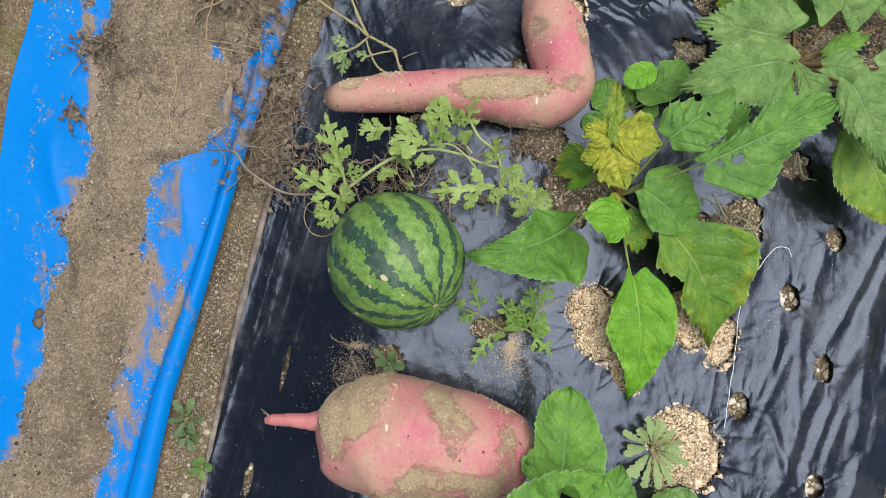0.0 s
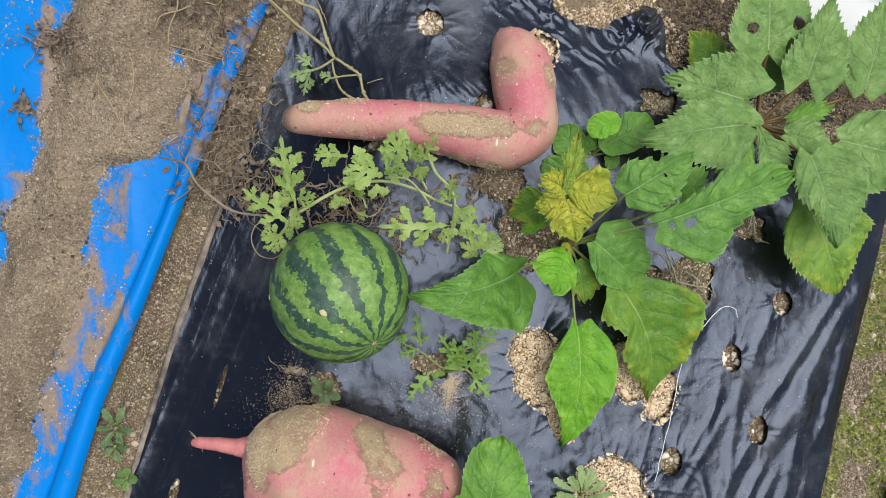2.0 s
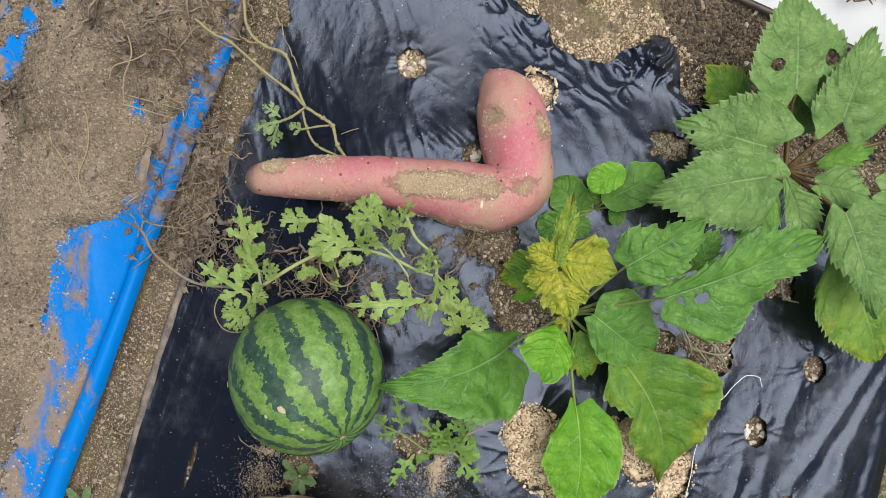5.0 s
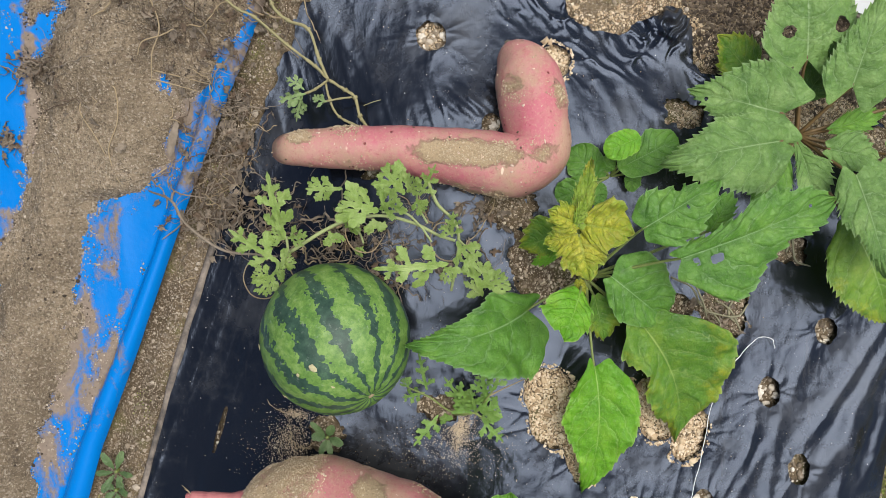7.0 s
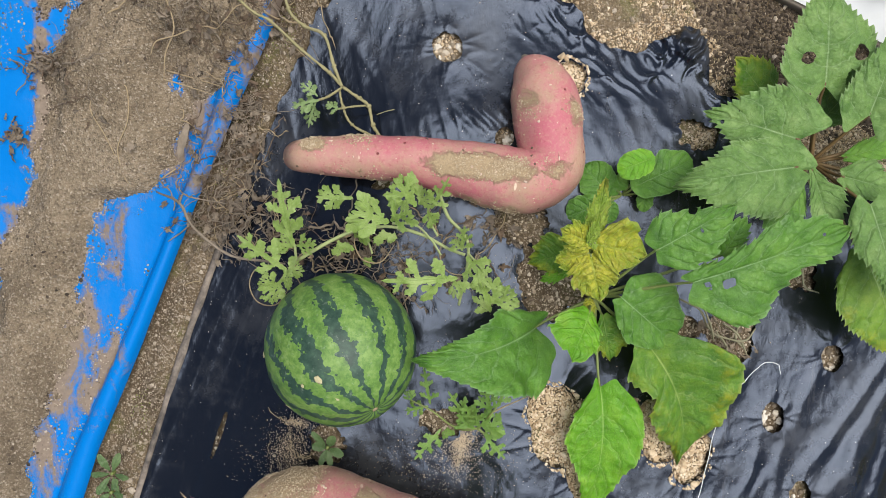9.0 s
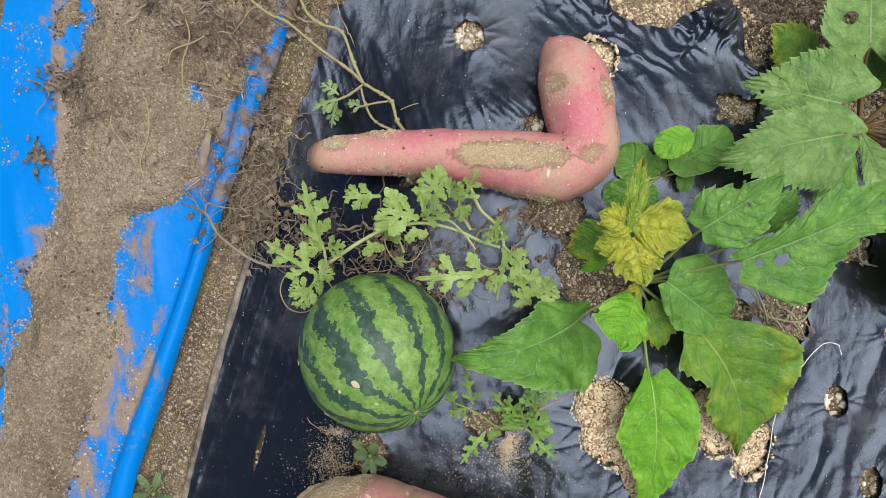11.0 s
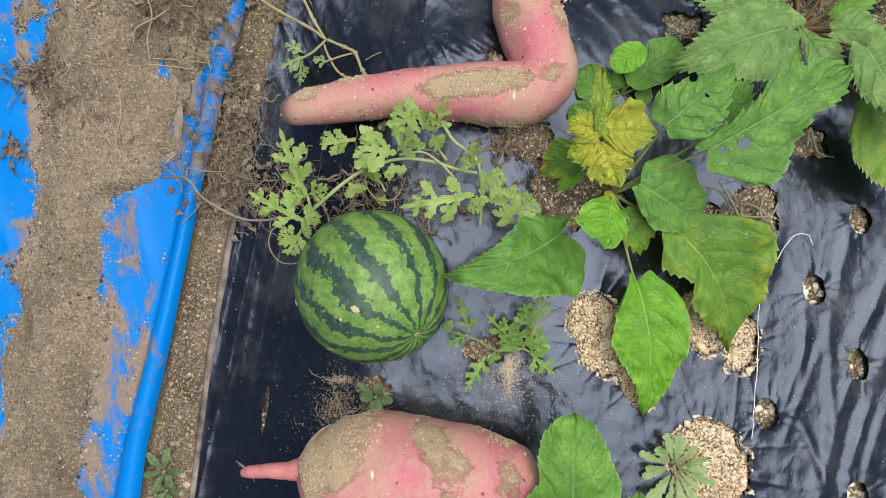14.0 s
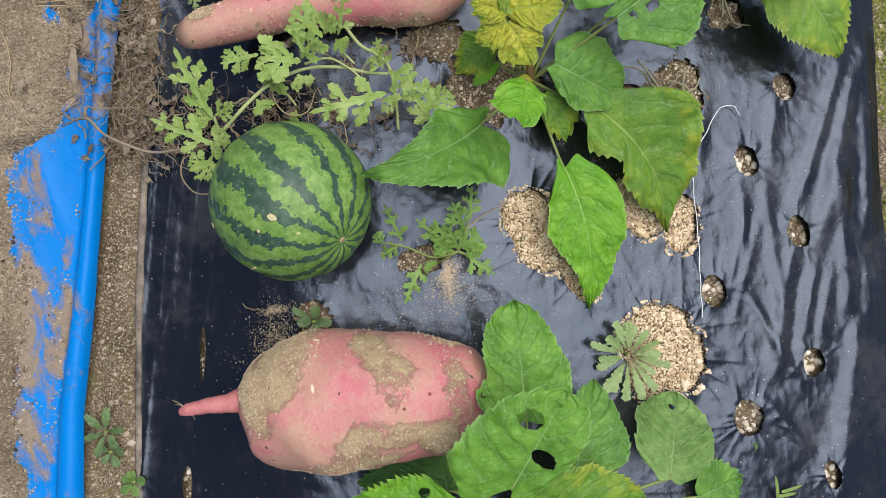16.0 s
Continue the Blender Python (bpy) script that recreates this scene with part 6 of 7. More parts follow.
rosette("oval_leaved_weed", (0.393, -0.394, 0.016), 4, .011, .007, LEAF_GREY, "tiny seedling in a planting hole", 36, 0.4, 0.9, 0.5, 6, 0.02)
sprout = thing("weed_sprout", (0.224, 0.435, -0.035), "single pointed green weed leaf on bare soil", "weed", "small weeds")
leaf(sprout, (0.208, 0.475, -0.024), (0.226, 0.435, -0.023), .028, LEAF, 0, 37, a=0.6, b=0.7, teeth=6, bite=0.03)
blades = thing("grass_tuft", (0.420, -0.463, 0.014), "thin green grass blades on black film", "grass", "small weeds")
for b, t in (((0.414, -0.464, 0.019), (0.412, -0.429, 0.034)), ((0.423, -0.455, 0.019), (0.446, -0.451, 0.022)), ((0.418, -0.459, 0.020), (0.438, -0.459, 0.021))):
    leaf(blades, b, t, .004, LEAF_MELON, 0, 38, a=0.3, b=0.6, teeth=0, bite=0.0, ns=12, nu=3)


# ---- dry vines, dead leaves, straw ----
def wander(g_, start, heading, n, step, zfun, bend=0.9, lifted=0.004):
    p, h, out = np.array(start[:2], float), heading, []
    k = 0.0
    for i in range(n):
        z = float(zfun(p[0], p[1])) + lifted * (0.4 + g_.random() * 1.4)
        out.append((p[0], p[1], z))
        k = 0.6 * k + g_.uniform(-bend, bend)
        h += k
        p = p + step * np.array([math.cos(h), math.sin(h)])
    return out


def lie_z(x, y):
    x_, y_ = np.array([x]), np.array([y])
    f = float(fold_x(y) - x)
    if 0 < f < hem_width(y):
        return float(tarp_z(x_, y_)[0])
    if f >= hem_width(y):
        return float(heap_z(x_, y_)[0]) if heap_field(x_, y_)[0] > 0 else float(tarp_z(x_, y_)[0])
    return float(level(x, y)) + (0.004 if x > bed_left(y) else 0.002)


def crumple(c, size, seed, n=12):
    """A shrivelled dead leaf."""
    s = np.linspace(-1, 1, n)
    X, Y = np.meshgrid(s, s)
    r = np.sqrt(X * X + Y * Y)
    keep = r < 1.2 - 0.75 * vn(np.arctan2(Y, X) * 2.6 + 9, r * 0, seed)
    Zv = 1.9 * (fbm(X * 1.9 + seed, Y * 1.9, seed, 3) - 0.5) + 0.3 * r * r
    k = 1 - 0.35 * r * r * vn(X * 2, Y * 2, seed + 2)
    V = np.stack([X * k * size, Y * k * size * (0.25 + 0.3 * (seed % 3)) * 0.8, np.abs(Zv) * size * 0.95], -1).reshape(-1, 3)
    i = (np.arange(n - 1)[:, None] * n + np.arange(n - 1)[None, :]).ravel()
    F = np.stack([i, i + 1, i + 1 + n, i + n], 1)
    F = F[keep.ravel()[F].all(1)]
    an = seed * 1.3
    R = np.array([[math.cos(an), -math.sin(an), 0], [math.sin(an), math.cos(an), 0], [0, 0, 1]])
    return V @ R.T + np.array(c), [tuple(f) for f in F.tolist()], np.zeros((len(V), 2))


def kinked(pts, g_, rr):
    """The same line with small kinks between its points."""
    out = [pts[0]]
    for p, q in zip(pts, pts[1:]):
        k = g_.uniform(0.3, 0.7)
        out.append(tuple(a * (1 - k) + b * k + g_.gauss(0, 0.0019) for a, b in zip(p, q)))
        out.append(q)
    return out


def dead_vine(center, spread, strands, leaves, seed, label, step=0.010, r=0.0008, lifted=0.010, mats=(DARK_DRY, DRY, DRY, STRAW, DRY)):
    g_ = random.Random(seed)
    root = thing("dead_vine", center, label, "dead vine", "dead vines")
    for i in range(strands):
        s0 = (center[0] + g_.gauss(0, spread[0]), center[1] + g_.gauss(0, spread[1]))
        pts = wander(g_, s0, g_.uniform(0, 6.28), g_.randint(3, 7), step * g_.uniform(0.6, 1.5), lie_z, g_.choice((0.15, 0.3, 0.5, 0.9)), lifted)
        rr = r * g_.choice((0.25, 0.3, 0.4, 0.5, 0.7, 1.0))
        part("strand", tube(kinked(pts, g_, rr), [rr] * (len(pts) * 2 - 2) + [rr * 0.5], len(pts) * 6, 5, 0.45, i), mats[i % len(mats)], root)
    for i in range(leaves):
        s0 = (center[0] + g_.gauss(0, spread[0]), center[1] + g_.gauss(0, spread[1]))
        c = (s0[0], s0[1], lie_z(*s0) + g_.uniform(0.001, lifted))
        part("dead_leaf", crumple(c, g_.uniform(0.003, 0.011), seed * 3 + i), (DEAD, DRY, DEAD, DARK_DRY)[i % 4], root)
    return root


dead_vine((-0.212, 0.195, 0.000), (.016, .045), 64, 170, 1, "tangle of dry brown vine and dead leaves over the tarp hem", r=0.0008, step=0.009)
dead_vine((-0.229, 0.104, 0.000), (.026, .024), 64, 150, 2, "tangle of dry brown vine beside the black film", r=0.0008, step=0.009)
dead_vine((-0.226, 0.342, -0.000), (.03, .035), 20, 50, 3, "heap of grey dead leaves and dry stalks")
dead_vine((-0.287, 0.342, 0.000), (.03, .03), 8, 26, 4, "grey dead leaves on the sand")
dead_vine((-0.155, 0.100, 0.008), (.03, .022), 30, 26, 5, "brown dry vine on black film")
dead_vine((-0.025, 0.080, 0.041), (.06, .02), 60, 70, 6, "brown shrivelled vine behind the watermelon")
dead_vine((0.091, 0.130, 0.041), (.026, .014), 16, 40, 7, "shrivelled dead leaves beside the sweet potato", lifted=0.008)
dead_vine((0.388, 0.034, 0.003), (.02, .014), 12, 16, 8, "withered grey stalks in an opening of the film", lifted=0.008, step=0.007)
dead_vine((-0.382, 0.225, 0.000), (.03, .02), 6, 8, 9, "dry roots on the sand", r=0.0009)
dead_vine((-0.004, 0.049, 0.044), (.012, .018), 4, 5, 10, "dry brown leaf scraps beside the watermelon", lifted=0.006)
dead_vine((-0.453, 0.275, 0.000), (.016, .014), 5, 8, 11, "dark dry root scraps at the sand's edge", r=0.0013, mats=(DRY, DRY))

dead_vine((-0.114, -0.150, 0.043), (.016, .012), 9, 0, 12, "tuft of fine dry roots on black film", step=0.007, r=0.0006, lifted=0.008, mats=(STRAW, DRY))
dead_vine((-0.262, 0.195, 0.000), (.02, .03), 34, 20, 13, "grey fibrous dry vine on the tarp hem", r=0.0008)
dead_vine((-0.209, 0.378, 0.000), (.03, .03), 40, 30, 14, "grey fibrous dry vine beside the bed", r=0.0008)

dead_vine((-0.268, 0.322, 0.000), (.026, .02), 44, 34, 15, "dark matted roots on the sand", r=0.0006, mats=(DARK_DRY, DARK_DRY, DRY))
dead_vine((-0.235, 0.40, 0.000), (.05, .02), 40, 50, 16, "dry brown stalks beside the bed", step=0.012, r=0.0012, mats=(DRY, STRAW, DARK_DRY))

dead_vine((-0.065, 0.094, 0.041), (.034, .012), 26, 16, 17, "twisted pale-brown dead runner behind the watermelon", step=0.008, r=0.0015, lifted=0.022, mats=(STRAW, DRY, DRY))
dead_vine((-0.181, 0.107, 0.020), (.03, .014), 22, 14, 18, "twisted grey dead runner on the film's rim", step=0.011, r=0.0013, lifted=0.02, mats=(DRY, STRAW, DRY))
dead_vine((-0.455, 0.265, 0.006), (.018, .011), 16, 26, 19, "dark dry twig and leaf scraps on the tarp", step=0.008, r=0.0012, lifted=0.006, mats=(DARK_DRY, DARK_DRY, DRY))
dead_vine((-0.489, 0.180, 0.006), (.008, .008), 4, 30, 20, "dark leaf crumbs at the sand's edge", step=0.006, r=0.0008, lifted=0.005, mats=(DARK_DRY, DARK_DRY))
dead_vine((0.000, 0.051, 0.041), (.008, .02), 6, 18, 21, "brown shrivelled leaves beside the watermelon", step=0.008, lifted=0.01)

curled = thing("dead_leaf", (-0.261, 0.328, 0.020), "pale curled dead leaf beside the tarp hem", "dead leaf")
part("blade", crumple((-0.260, 0.328, 0.022), 0.017, 7, 13), DRY, curled)
part("stalk", tube([(-0.259, 0.328, 0.024), (-0.249, 0.318, 0.020), (-0.245, 0.304, 0.014)], [.0012, .001, .0007], 12, 6, 0.3), DRY, curled)
clod = thing("soil_clod", (-0.536, -0.089, 0.008), "dark soil clod on the blue tarp", "soil clod")
part("clod", pebbles(np.array([(-0.536, -0.086, 0.008), (-0.537, -0.098, 0.008)]), [.006, .007], 9), HUMUS_SHADE, clod)
stump = thing("dry_stalk", (-0.272, 0.411, 0.020), "thick pale dry plant stem lying on the sand", "dry stalk", "dry stalks")
part("stalk", tube([(-0.319, 0.416, 0.020), (-0.271, 0.410, 0.024), (-0.224, 0.421, 0.020)], [.009, .013, .008], 20, 12, 0.15, 8), STRAW, stump)

PALE = plain("withered_stalk", (0.14, 0.13, 0.075), (0.34, 0.32, 0.21), 70, 0.8)
withered = thing("withered_stalk", (0.397, 0.031, 0.002), "pale withered plant stalks lying in an opening of the film", "dead plant", "dead vines")
for pts in ([(0.324, 0.070, 0.032), (0.348, 0.060, 0.038), (0.362, 0.041, 0.027), (0.381, 0.027, 0.015)], [(0.347, 0.070, 0.043), (0.362, 0.045, 0.037), (0.374, 0.023, 0.021)], [(0.384, 0.045, 0.016), (0.402, 0.034, 0.018), (0.420, 0.008, 0.010)],
            [(0.377, 0.034, 0.015), (0.391, 0.016, 0.019), (0.384, -0.007, 0.015)], [(0.409, 0.053, 0.010), (0.400, 0.030, 0.018), (0.416, 0.016, 0.010)], [(0.369, 0.031, 0.016), (0.408, 0.027, 0.021), (0.426, 0.042, 0.008)], [(0.469, 0.107, 0.000), (0.473, 0.129, 0.003), (0.481, 0.099, -0.001), (0.502, 0.092, -0.006)]):
    part("stalk", tube(pts, [.0013] * (len(pts) - 1) + [.0008], 24, 7, 0.4, 5), PALE, withered)

# long dry stalks
branch = thing("dry_stalk", (-0.172, 0.070, 0.008), "long dry pale stalk lying across the tarp hem", "dry stalk", "dry stalks")
part("stalk", tube([(-0.309, 0.130, 0.020), (-0.261, 0.121, 0.075), (-0.239, 0.096, 0.085), (-0.197, 0.070, 0.085), (-0.155, 0.067, 0.085), (-0.134, 0.066, 0.080)], [.0009, .0016, .0016, .0017, .0014, .001], 50, 8, 0.25, 3), DRY, branch)
part("side_twig", tube([(-0.261, 0.121, 0.075), (-0.256, 0.132, 0.080), (-0.247, 0.129, 0.075), (-0.213, 0.126, 0.060)], [.0012, .001, .0008, .0006], 20, 6, 0.2), DRY, branch)
branch = thing("dry_stalk", (-0.268, 0.351, -0.000), "long dry pale stalk lying on the sand", "dry stalk", "dry stalks")
part("stalk", tube([(-0.251, 0.419, 0.030), (-0.241, 0.367, 0.030), (-0.253, 0.316, 0.012)], [.0018, .0017, .0012], 24, 7, 0.2), STRAW, branch)
for k, pts in enumerate(([(-0.291, 0.160, 0.012), (-0.316, 0.137, 0.012)], [(-0.313, 0.276, 0.012), (-0.281, 0.267, 0.014), (-0.238, 0.262, 0.020)])):
    branch = thing("dry_stalk", pts[0], "thin dry straw on the sand", "dry stalk", "dry stalks")
    part("stalk", tube([pts[0], mid(pts[0], pts[-1], 0.004), pts[-1]], [.001, .0009, .0006], 16, 6, 0.2), STRAW, branch)
for k, pts in enumerate((
    ((-0.363, 0.251, 0.030), (-0.351, 0.248, 0.030), (-0.347, 0.211, 0.030), (-0.356, 0.177, 0.030), (-0.349, 0.147, 0.025), (-0.339, 0.133, 0.025)),
    ((-0.390, 0.238, 0.030), (-0.392, 0.218, 0.030), (-0.373, 0.191, 0.030), (-0.359, 0.167, 0.028)),
    ((-0.310, 0.362, 0.050), (-0.294, 0.322, 0.050), (-0.303, 0.291, 0.045), (-0.304, 0.262, 0.040)),
    ((-0.304, 0.262, 0.040), (-0.282, 0.258, 0.040), (-0.248, 0.251, 0.040)),
    ((-0.277, 0.320, 0.050), (-0.291, 0.312, 0.050), (-0.313, 0.303, 0.050), (-0.320, 0.288, 0.045)),
)):
    r_ = thing("dry_root", pts[0], "thin pale dry root on the sand", "dry root", "dry roots")
    part("root", tube(pts, [.0009] * (len(pts) - 1) + [.0005], 40, 6, 0.2, k), STRAW, r_)
pod = thing("dry_pod", (-0.278, 0.191, 0.015), "flat pale dry pod lying on the tarp hem", "dry pod")
part("husk", lay(blade(0.045, 0.011, 0.6, 0.6, 0.0, 0.3, 0.05, 0.5, 4, 0.1, 3, ns=24, nu=7), (-0.278, 0.217, 0.022), (-0.286, 0.170, 0.018)), DRY, pod)

# white thread on the film
single("thread", tube([(x_ + 0.0005 * math.sin(i_ * 1.9), y_, z_) for i_, (x_, y_, z_) in enumerate(curve([(0.465, -0.011, 0.002), (0.459, 0.001, 0.005), (0.440, -0.000, 0.008), (0.417, -0.026, 0.012), (0.398, -0.048, 0.017), (0.389, -0.083, 0.019), (0.382, -0.142, 0.022), (0.373, -0.194, 0.025), (0.368, -0.234, 0.024)], 40))], [.0005] * 40, 160, 5, 0.3), THREAD, "loose white plastic thread lying on black film", "thread")

# ---- white box beyond the bed ----
PAINT = Mat("white_paint", 0.45, 0.4)
_c = PAINT.coord()
_n = PAINT.noise(_c, 20, 6, 0.7)
_col = PAINT.mix(PAINT.ramp(_n, (0.55, 0.0), (0.8, 0.3)), (0.72, 0.73, 0.74), (0.5, 0.46, 0.4))
PAINT.done(PAINT.mix(PAINT.ramp(PAINT.noise(_c, 60, 5, 0.8), (0.68, 0.0), (0.74, 0.7)), _col, (0.3, 0.17, 0.07)), PAINT.bump(_n, 0.001, 0.3))
PAINT = PAINT.m
RUST = plain("rust", (0.36, 0.2, 0.08), (0.78, 0.7, 0.58), 30, 0.85)
GRIME = plain("grimy_base", (0.12, 0.1, 0.08), (0.3, 0.26, 0.21), 40, 0.9)
box_a, box_b = Vector((0.304, 0.495, -0.055)), Vector((0.443, 0.445, -0.045))
bd = (box_b - box_a)
bd.z = 0
bd.normalize()
bn = Vector((-bd.y, bd.x, 0))  # away from the bed
if bn.y < 0:
    bn = -bn
box = thing("white_box", box_a, "white painted metal box with rusty seam, standing on soil", "box")


def bar(o, d0, d1, n0, n1, z0, z1, bevel=0.004, lean=0.0):
    """A long bevelled bar along the box's front."""
    sec = [(n0 + bevel, z0), (n1, z0), (n1, z1), (n0 + bevel, z1), (n0 + bevel * 0.3, z1 - bevel * 0.3), (n0, z1 - bevel), (n0, z0 + bevel), (n0 + bevel * 0.3, z0 + bevel * 0.3)]
    V = []
    for s_ in np.linspace(d0, d1, 30):
        for n_, z_ in sec:
            V.append(tuple(o + bd * float(s_) + bn * (n_ + (lean if z_ > (z0 + z1) / 2 and n_ < n1 else 0)))[:2] + (z_,))
    k = len(sec)
    F = [(i * k + j, i * k + (j + 1) % k, (i + 1) * k + (j + 1) % k, (i + 1) * k + j) for i in range(29) for j in range(k)]
    F += [tuple(range(k)), tuple(29 * k + j for j in reversed(range(k)))]
    return V, F


part("base_rail", bar(box_a, -0.5, 0.7, 0.0, 0.3, -0.1, -0.05, 0.004), GRIME, box, "grimy grey-brown base rail")
part("wall", bar(box_a, -0.5, 0.7, 0.004, 0.3, -0.05, -0.012, 0.003, 0.064), PAINT, box)
part("seam", bar(box_a, -0.5, 0.7, 0.059, 0.3, -0.013, -0.007, 0.001), RUST, box, "rusty seam")
part("lid", bar(box_a, -0.5, 0.7, 0.064, 0.3, -0.008, 0.022, 0.008, 0.02), PAINT, box)
g = random.Random(51)
withered = thing("withered_tendril", (0.507, 0.453, 0.040), "grey withered tendrils clinging to the white box", "dead vine", "dead vines")
for ch in box.children:
    ch.data.polygons.foreach_set("use_smooth", [False] * len(ch.data.polygons))
for k in range(9):
    c = Vector((0.533, 0.462, -0.012)) + Vector((g.uniform(-.03, .03), g.uniform(-.03, .02), g.uniform(-.004, .006)))
    pts = [c + Vector((g.uniform(-.012, .012), g.uniform(-.012, .012), g.uniform(-.004, .006))) for _ in range(4)]
    part("strand", tube(pts, [.0008, .0012, .0009, .0005], 14, 6, 0.4, k), DRY if k % 2 else DARK_DRY, withered)

# second strip of film and tarp at the rims
sx, sy, sf = grid(np.linspace(-0.86, -0.655, 40), np.linspace(-0.6, 0.64, 120))
sx = sx + 0.2 * sy + 0.006 * np.sin(sy * 31)
single("mulch_film", (np.stack([sx, sy, 0.006 + 0.012 * fbm(sx * 20, sy * 8, 7, 3) * smooth(-0.56, -0.68, sx - 0.2 * sy)], 1), sf), FILM, "second strip of black plastic film beyond the tarp", "plastic film")
sx, sy, sf = grid(np.linspace(0.753, 1.0, 20), np.linspace(-0.6, -0.225, 60))
sx = sx + 0.12 * sy
single("blue_tarp", (np.stack([sx, sy, level(sx, sy) + 0.012 + 0.006 * fbm(sx * 14, sy * 14, 8, 3)], 1), sf), TARP, "edge of another blue tarp on the soil", "tarp")

# ---- grit, stones, crumbs, moss ----
def sow(n, box4, keep, seed):
    g_ = np.random.default_rng(seed)
    x = g_.uniform(box4[0], box4[1], n)
    y = g_.uniform(box4[2], box4[3], n)
    k = keep(x, y)
    return x[k], y[k], g_


x, y, g = sow(210000, (-0.05, 0.5, -0.42, 0.42), lambda a, b: holes_field(a, b, (1,)) + 0.010 * (fbm(a * 60, b * 60, 33, 2) - 0.5) < 0.003, 1)
s = 0.0007 + 0.0013 * g.random(len(x)) ** 2 + 0.0028 * (g.random(len(x)) > 0.995)
on = smooth(-0.001, 0.002, holes_field(x, y))
single("grit", pebbles(np.stack([x, y, (ground_at(x, y) + s * 0.3) * (1 - on) + on * (level(x, y) + film_height(x, y) + s * 0.4)], 1), s, 1), GRIT, "pale beige grit showing through openings of the film", "grit", kind="stuff", flat=True)
x, y, g = sow(60000, (-0.3, 0.62, -0.5, 0.45), lambda a, b: (holes_field(a, b, (2,)) < 0.001) & (holes_field(a, b, (1,)) > 0), 2)
s = 0.0009 + 0.0042 * g.random(len(x)) ** 4
single("hole_soil", pebbles(np.stack([x, y, ground_at(x, y) + s * 0.3], 1), s, 2), STONE, "dark stony soil in the planting holes", "soil", kind="stuff", flat=True)
x, y, g = sow(130000, (-0.3, 0.62, -0.5, 0.45), lambda a, b: (holes_field(a, b, (3,)) < 0.001) & (holes_field(a, b, (1, 2)) > 0), 12)
s = 0.0007 + 0.0018 * g.random(len(x)) ** 5
single("hole_soil", pebbles(np.stack([x, y, ground_at(x, y) + s * 0.3], 1), s, 12), CRUMB, "brown crumbly soil round the plants' stems", "soil", kind="stuff", flat=True)
x, y, g = sow(30000, (-0.5, 0.9, -0.6, 0.62), lambda a, b: (film_field(a, b) < 0) & (holes_field(a, b) > 0) & (a > fold_x(b) + 0.002), 3)
s = 0.0008 + 0.004 * g.random(len(x)) ** 10
single("small_stones", pebbles(np.stack([x, y, ground_at(x, y) + s * 0.2], 1), s, 3), GRAIN, "small stones and grit scattered on the soil", "stones", kind="stuff", flat=True)
x, y, g = sow(230000, (-0.68, -0.1, -0.5, 0.6), lambda a, b: heap_field(a, b) + 0.012 * (fbm(a * 150, b * 150, 6, 2) - 0.5) > -0.003, 4)
s = 0.0005 + 0.0007 * g.random(len(x)) ** 2 + 0.0012 * g.random(len(x)) ** 14
single("sand_grains", grains(np.stack([x, y, heap_z(x, y) + s * 0.1], 1), s, 4), GRAIN, "coarse grains in the sand on the tarp", "sand", kind="stuff", flat=True)
x, y, g = sow(14000, (-0.68, -0.1, -0.5, 0.6), lambda a, b: (heap_field(a, b) > -0.012) & (fbm(a * 9, b * 9, 77, 3) + 0.5 * smooth(0.15, 0.4, b) > 0.62), 5)
s = 0.0007 + 0.0024 * g.random(len(x)) ** 5
single("soil_crumbs", pebbles(np.stack([x, y, heap_z(x, y) + s * 0.3], 1), s, 5), HUMUS_SHADE, "dark soil crumbs on the sand", "soil", kind="stuff", flat=True)
x, y, g = sow(30000, (-0.62, -0.2, -0.5, 0.34), lambda a, b: (heap_field(a, b) < 0) & (heap_field(a, b) > -0.075) & (a < fold_x(b) - hem_width(b)) & (fbm(a * 30, b * 14, 97, 3) > 0.6), 26)
s = 0.0004 + 0.0012 * g.random(len(x)) ** 4
single("tarp_crumbs", pebbles(np.stack([x, y, tarp_z(x, y) + s * 0.3], 1), s, 26), GRAIN, "brown soil crumbs strewn on the blue tarp", "soil", kind="stuff", flat=True)
SPILLS = (((0.087, -0.119, 0.049), .007, .010, 1.6), ((0.085, -0.138, 0.049), .004, .012, .8), ((-0.115, -0.160, 0.043), .014, .016, 1.6), ((-0.110, -0.124, 0.042), .010, .003, .5), ((0.084, -0.129, 0.049), .016, .02, 1.0), ((-0.104, -0.133, 0.044), .022, .02, .4), ((0.105, -0.144, 0.049), .03, .02, .5), ((-0.119, -0.188, 0.045), .03, .02, .5), ((0.165, 0.059, 0.034), .03, .02, .8), ((0.048, -0.154, 0.050), .04, .02, .4))
g = np.random.default_rng(6)
pts = [np.stack([g.normal(p[0], a, int(900 * k)), g.normal(p[1], b, int(900 * k))], 1) for p, a, b, k in SPILLS]
pts.append(np.stack([g.uniform(-0.2, 0.5, 500), g.uniform(-0.45, 0.4, 500)], 1))
x, y = np.concatenate(pts).T
on = film_field(x, y) > 0.002
x, y = x[on], y[on]
s = 0.00025 + 0.0005 * g.random(len(x)) ** 3
single("spilled_sand", pebbles(np.stack([x, y, level(x, y) + film_height(x, y) + s * 0.3], 1), s, 6), CLING, "spilled sand grains on black film", "sand", kind="stuff", flat=True)


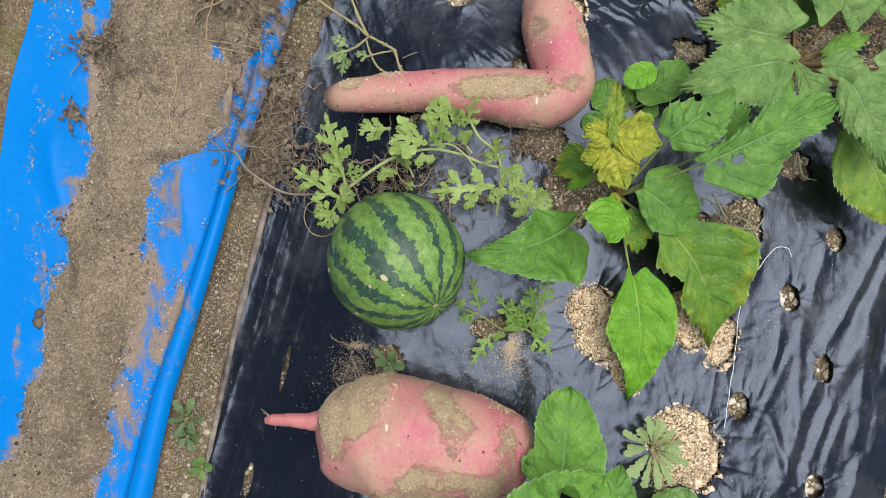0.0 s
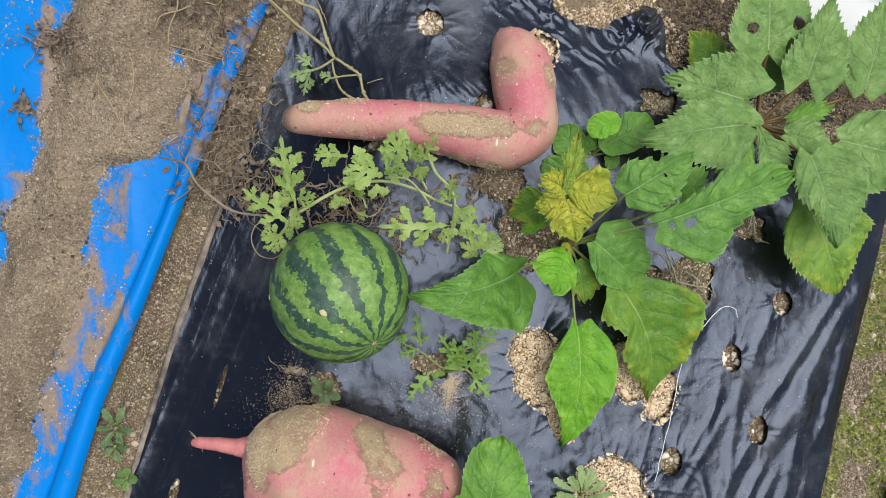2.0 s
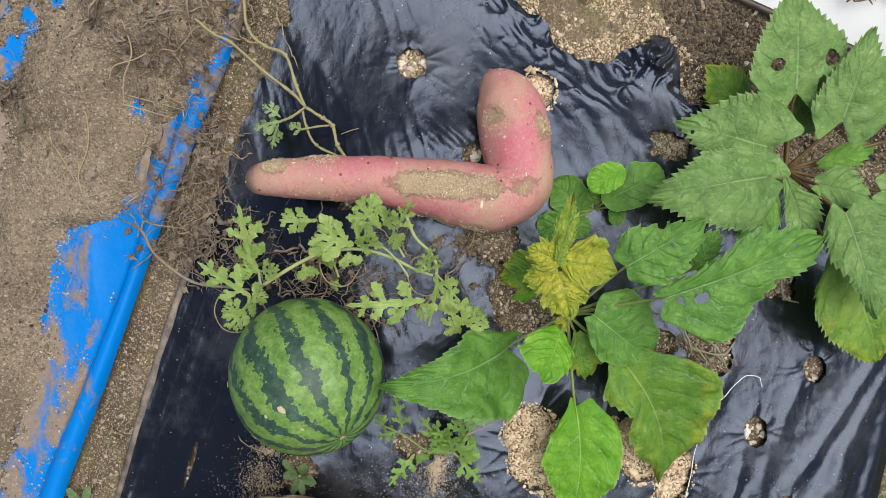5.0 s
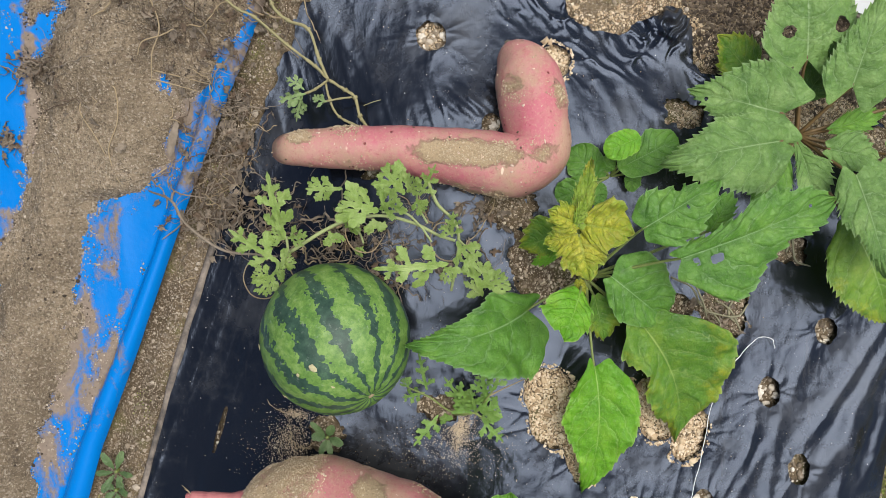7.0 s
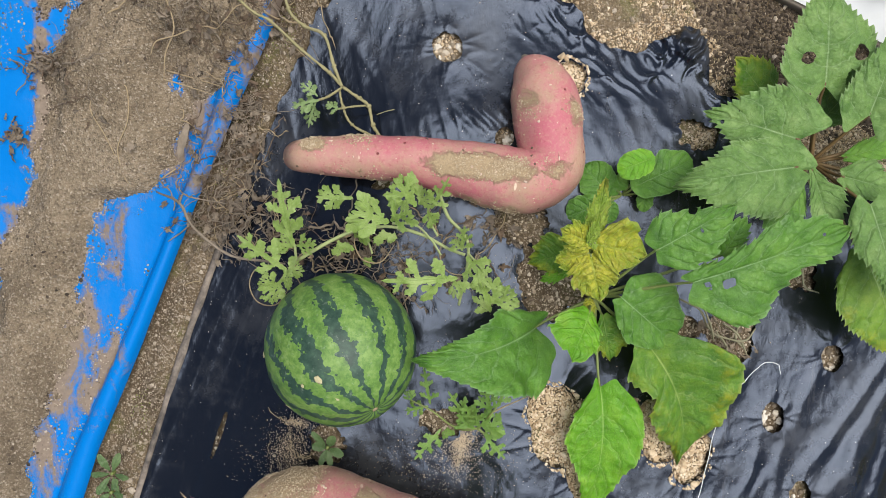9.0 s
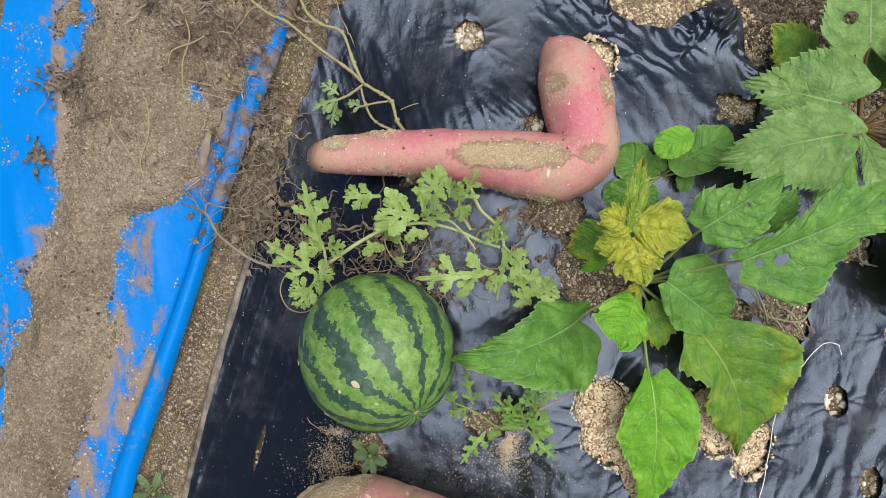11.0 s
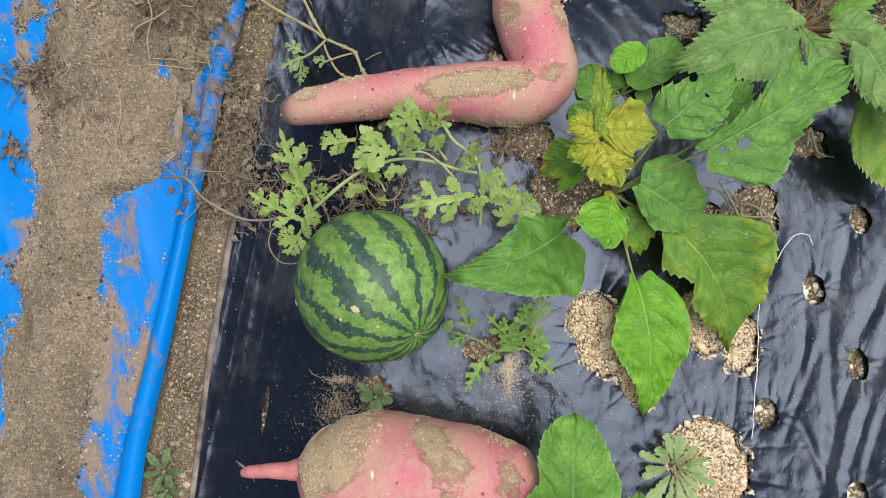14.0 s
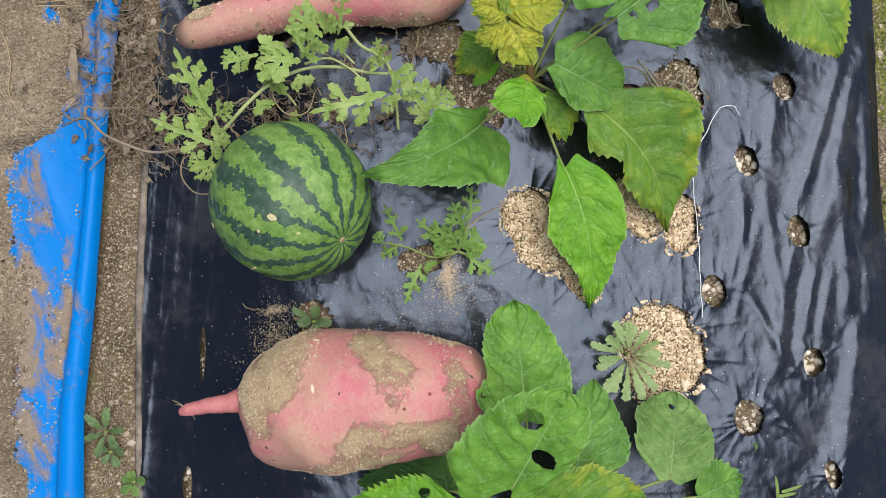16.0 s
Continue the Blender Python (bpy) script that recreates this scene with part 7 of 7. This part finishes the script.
def sprigs(xyz, size, seed):
    """Many tiny leaves in one mesh."""
    g_ = np.random.default_rng(seed)
    n = len(xyz)
    a = g_.random(n) * 6.283
    t = 0.3 + 0.9 * g_.random(n)
    d = np.stack([np.cos(a) * np.cos(t), np.sin(a) * np.cos(t), np.sin(t)], 1)
    sd = np.stack([-np.sin(a), np.cos(a), np.zeros(n)], 1)
    L, W = np.asarray(size)[:, None], np.asarray(size)[:, None] * 0.3
    p = np.asarray(xyz)
    up = np.array([0, 0, 1.0])
    v = np.stack([p, p + d * L * 0.5 + sd * W, p + d * L - up * L * 0.15, p + d * L * 0.5 - sd * W], 1)
    f = np.array([[0, 1, 2], [0, 2, 3]])[None] + (np.arange(n) * 4)[:, None, None]
    return v.reshape(-1, 3), f.reshape(-1, 3)


MOSS = grain_material("moss_leaf", (0.08, 0.11, 0.02), (0.17, 0.2, 0.04), (0.3, 0.3, 0.09))
x, y, g = sow(110000, (0.56, 0.95, -0.6, 0.12), lambda a, b: (a > bed_right(b) + 0.004) & (fbm(a * 12, b * 12, 79, 3) + 0.3 * smooth(0.05, -0.2, b) > 0.55), 7)
single("ground_weeds", sprigs(np.stack([x, y, ground_at(x, y)], 1), 0.0016 + 0.0035 * g.random(len(x)) + 0.005 * g.random(len(x)) ** 9, 7), MOSS, "low mat of small green weeds beside the bed", "weeds", kind="stuff")
x, y, g = sow(26000, (-0.45, -0.05, -0.5, 0.5), lambda a, b: (a < bed_left(b) - 0.004) & (a > fold_x(b) + 0.004) & (fbm(a * 14, b * 14, 80, 3) > 0.6), 8)
single("moss", sprigs(np.stack([x, y, ground_at(x, y)], 1), 0.001 + 0.002 * g.random(len(x)), 8), MOSS, "thin yellow-green moss on the soil strip", "moss", kind="stuff")
# dark crumbs spread wide here to paint in the shadow of box and leaves
x, y, g = sow(120000, (0.2, 0.75, 0.2, 0.7), lambda a, b: (film_field(a, b) < 0) & (((a - box_a.x) * bn.x + (b - box_a.y) * bn.y) + 0.12 * (fbm(a * 14, b * 14, 83, 4) - 0.5) > -0.035 - 0.085 * smooth(0.24, 0.4, a)) & (((a - box_a.x) * bn.x + (b - box_a.y) * bn.y) < 0.0), 21)
s = 0.0006 + 0.0022 * g.random(len(x)) ** 5
single("dark_humus_shade", pebbles(np.stack([x, y, ground_at(x, y) + s * 0.3], 1), s, 21), HUMUS_SHADE, "dark damp humus and painted shade on the soil along the white box", "soil", kind="stuff", flat=True)
x, y, g = sow(110000, (-0.1, 0.6, 0.22, 0.7), lambda a, b: (film_field(a, b) < 0) & (fbm(a * 22, b * 22, 85, 3) > 0.3) & (((a - box_a.x) * bn.x + (b - box_a.y) * bn.y) < -0.03 - 0.07 * smooth(0.24, 0.4, a)), 22)
s = 0.0005 + 0.0008 * g.random(len(x)) ** 2 + 0.0024 * g.random(len(x)) ** 14
single("pale_grit", grains(np.stack([x, y, ground_at(x, y) + s * 0.3], 1), s, 22), GRIT, "pale grit scattered on the soil beyond the film", "grit", kind="stuff", flat=True)
x, y, g = sow(90000, (-0.48, 0.0, -0.5, 0.5), lambda a, b: (a < bed_left(b) - 0.001) & (a > fold_x(b) + 0.001), 23)
s = 0.0005 + 0.0007 * g.random(len(x)) ** 2 + 0.002 * g.random(len(x)) ** 16
single("strip_grains", grains(np.stack([x, y, ground_at(x, y) + s * 0.2], 1), s, 23), GRAIN, "coarse grains on the soil strip between tarp and film", "soil", kind="stuff", flat=True)
x, y, g = sow(90000, (-0.62, -0.38, -0.5, 0.5), lambda a, b: (np.abs(heap_field(a, b) - 0.004) < 0.012 * fbm(a * 30, b * 30, 93, 3)) & (a < -0.42) & (fbm(a * 18, b * 18, 95, 3) + 0.25 * smooth(-0.1, 0.2, b) > 0.58), 24)
s = 0.0004 + 0.0012 * g.random(len(x)) ** 4
single("rim_debris", grains(np.stack([x, y, heap_z(x, y) + s * 0.5], 1), s, 24), HUMUS_SHADE, "dark plant debris along the sand's edge on the tarp", "debris", kind="stuff", flat=True)
x, y, g = sow(120000, (0.54, 0.95, -0.6, 0.3), lambda a, b: a > bed_right(b) + 0.002, 25)
s = 0.0006 + 0.0008 * g.random(len(x)) ** 2 + 0.002 * g.random(len(x)) ** 16
single("path_grains", grains(np.stack([x, y, ground_at(x, y) + s * 0.3], 1), s, 25), GRAIN, "pale sandy grains on the soil beside the bed", "soil", kind="stuff", flat=True)
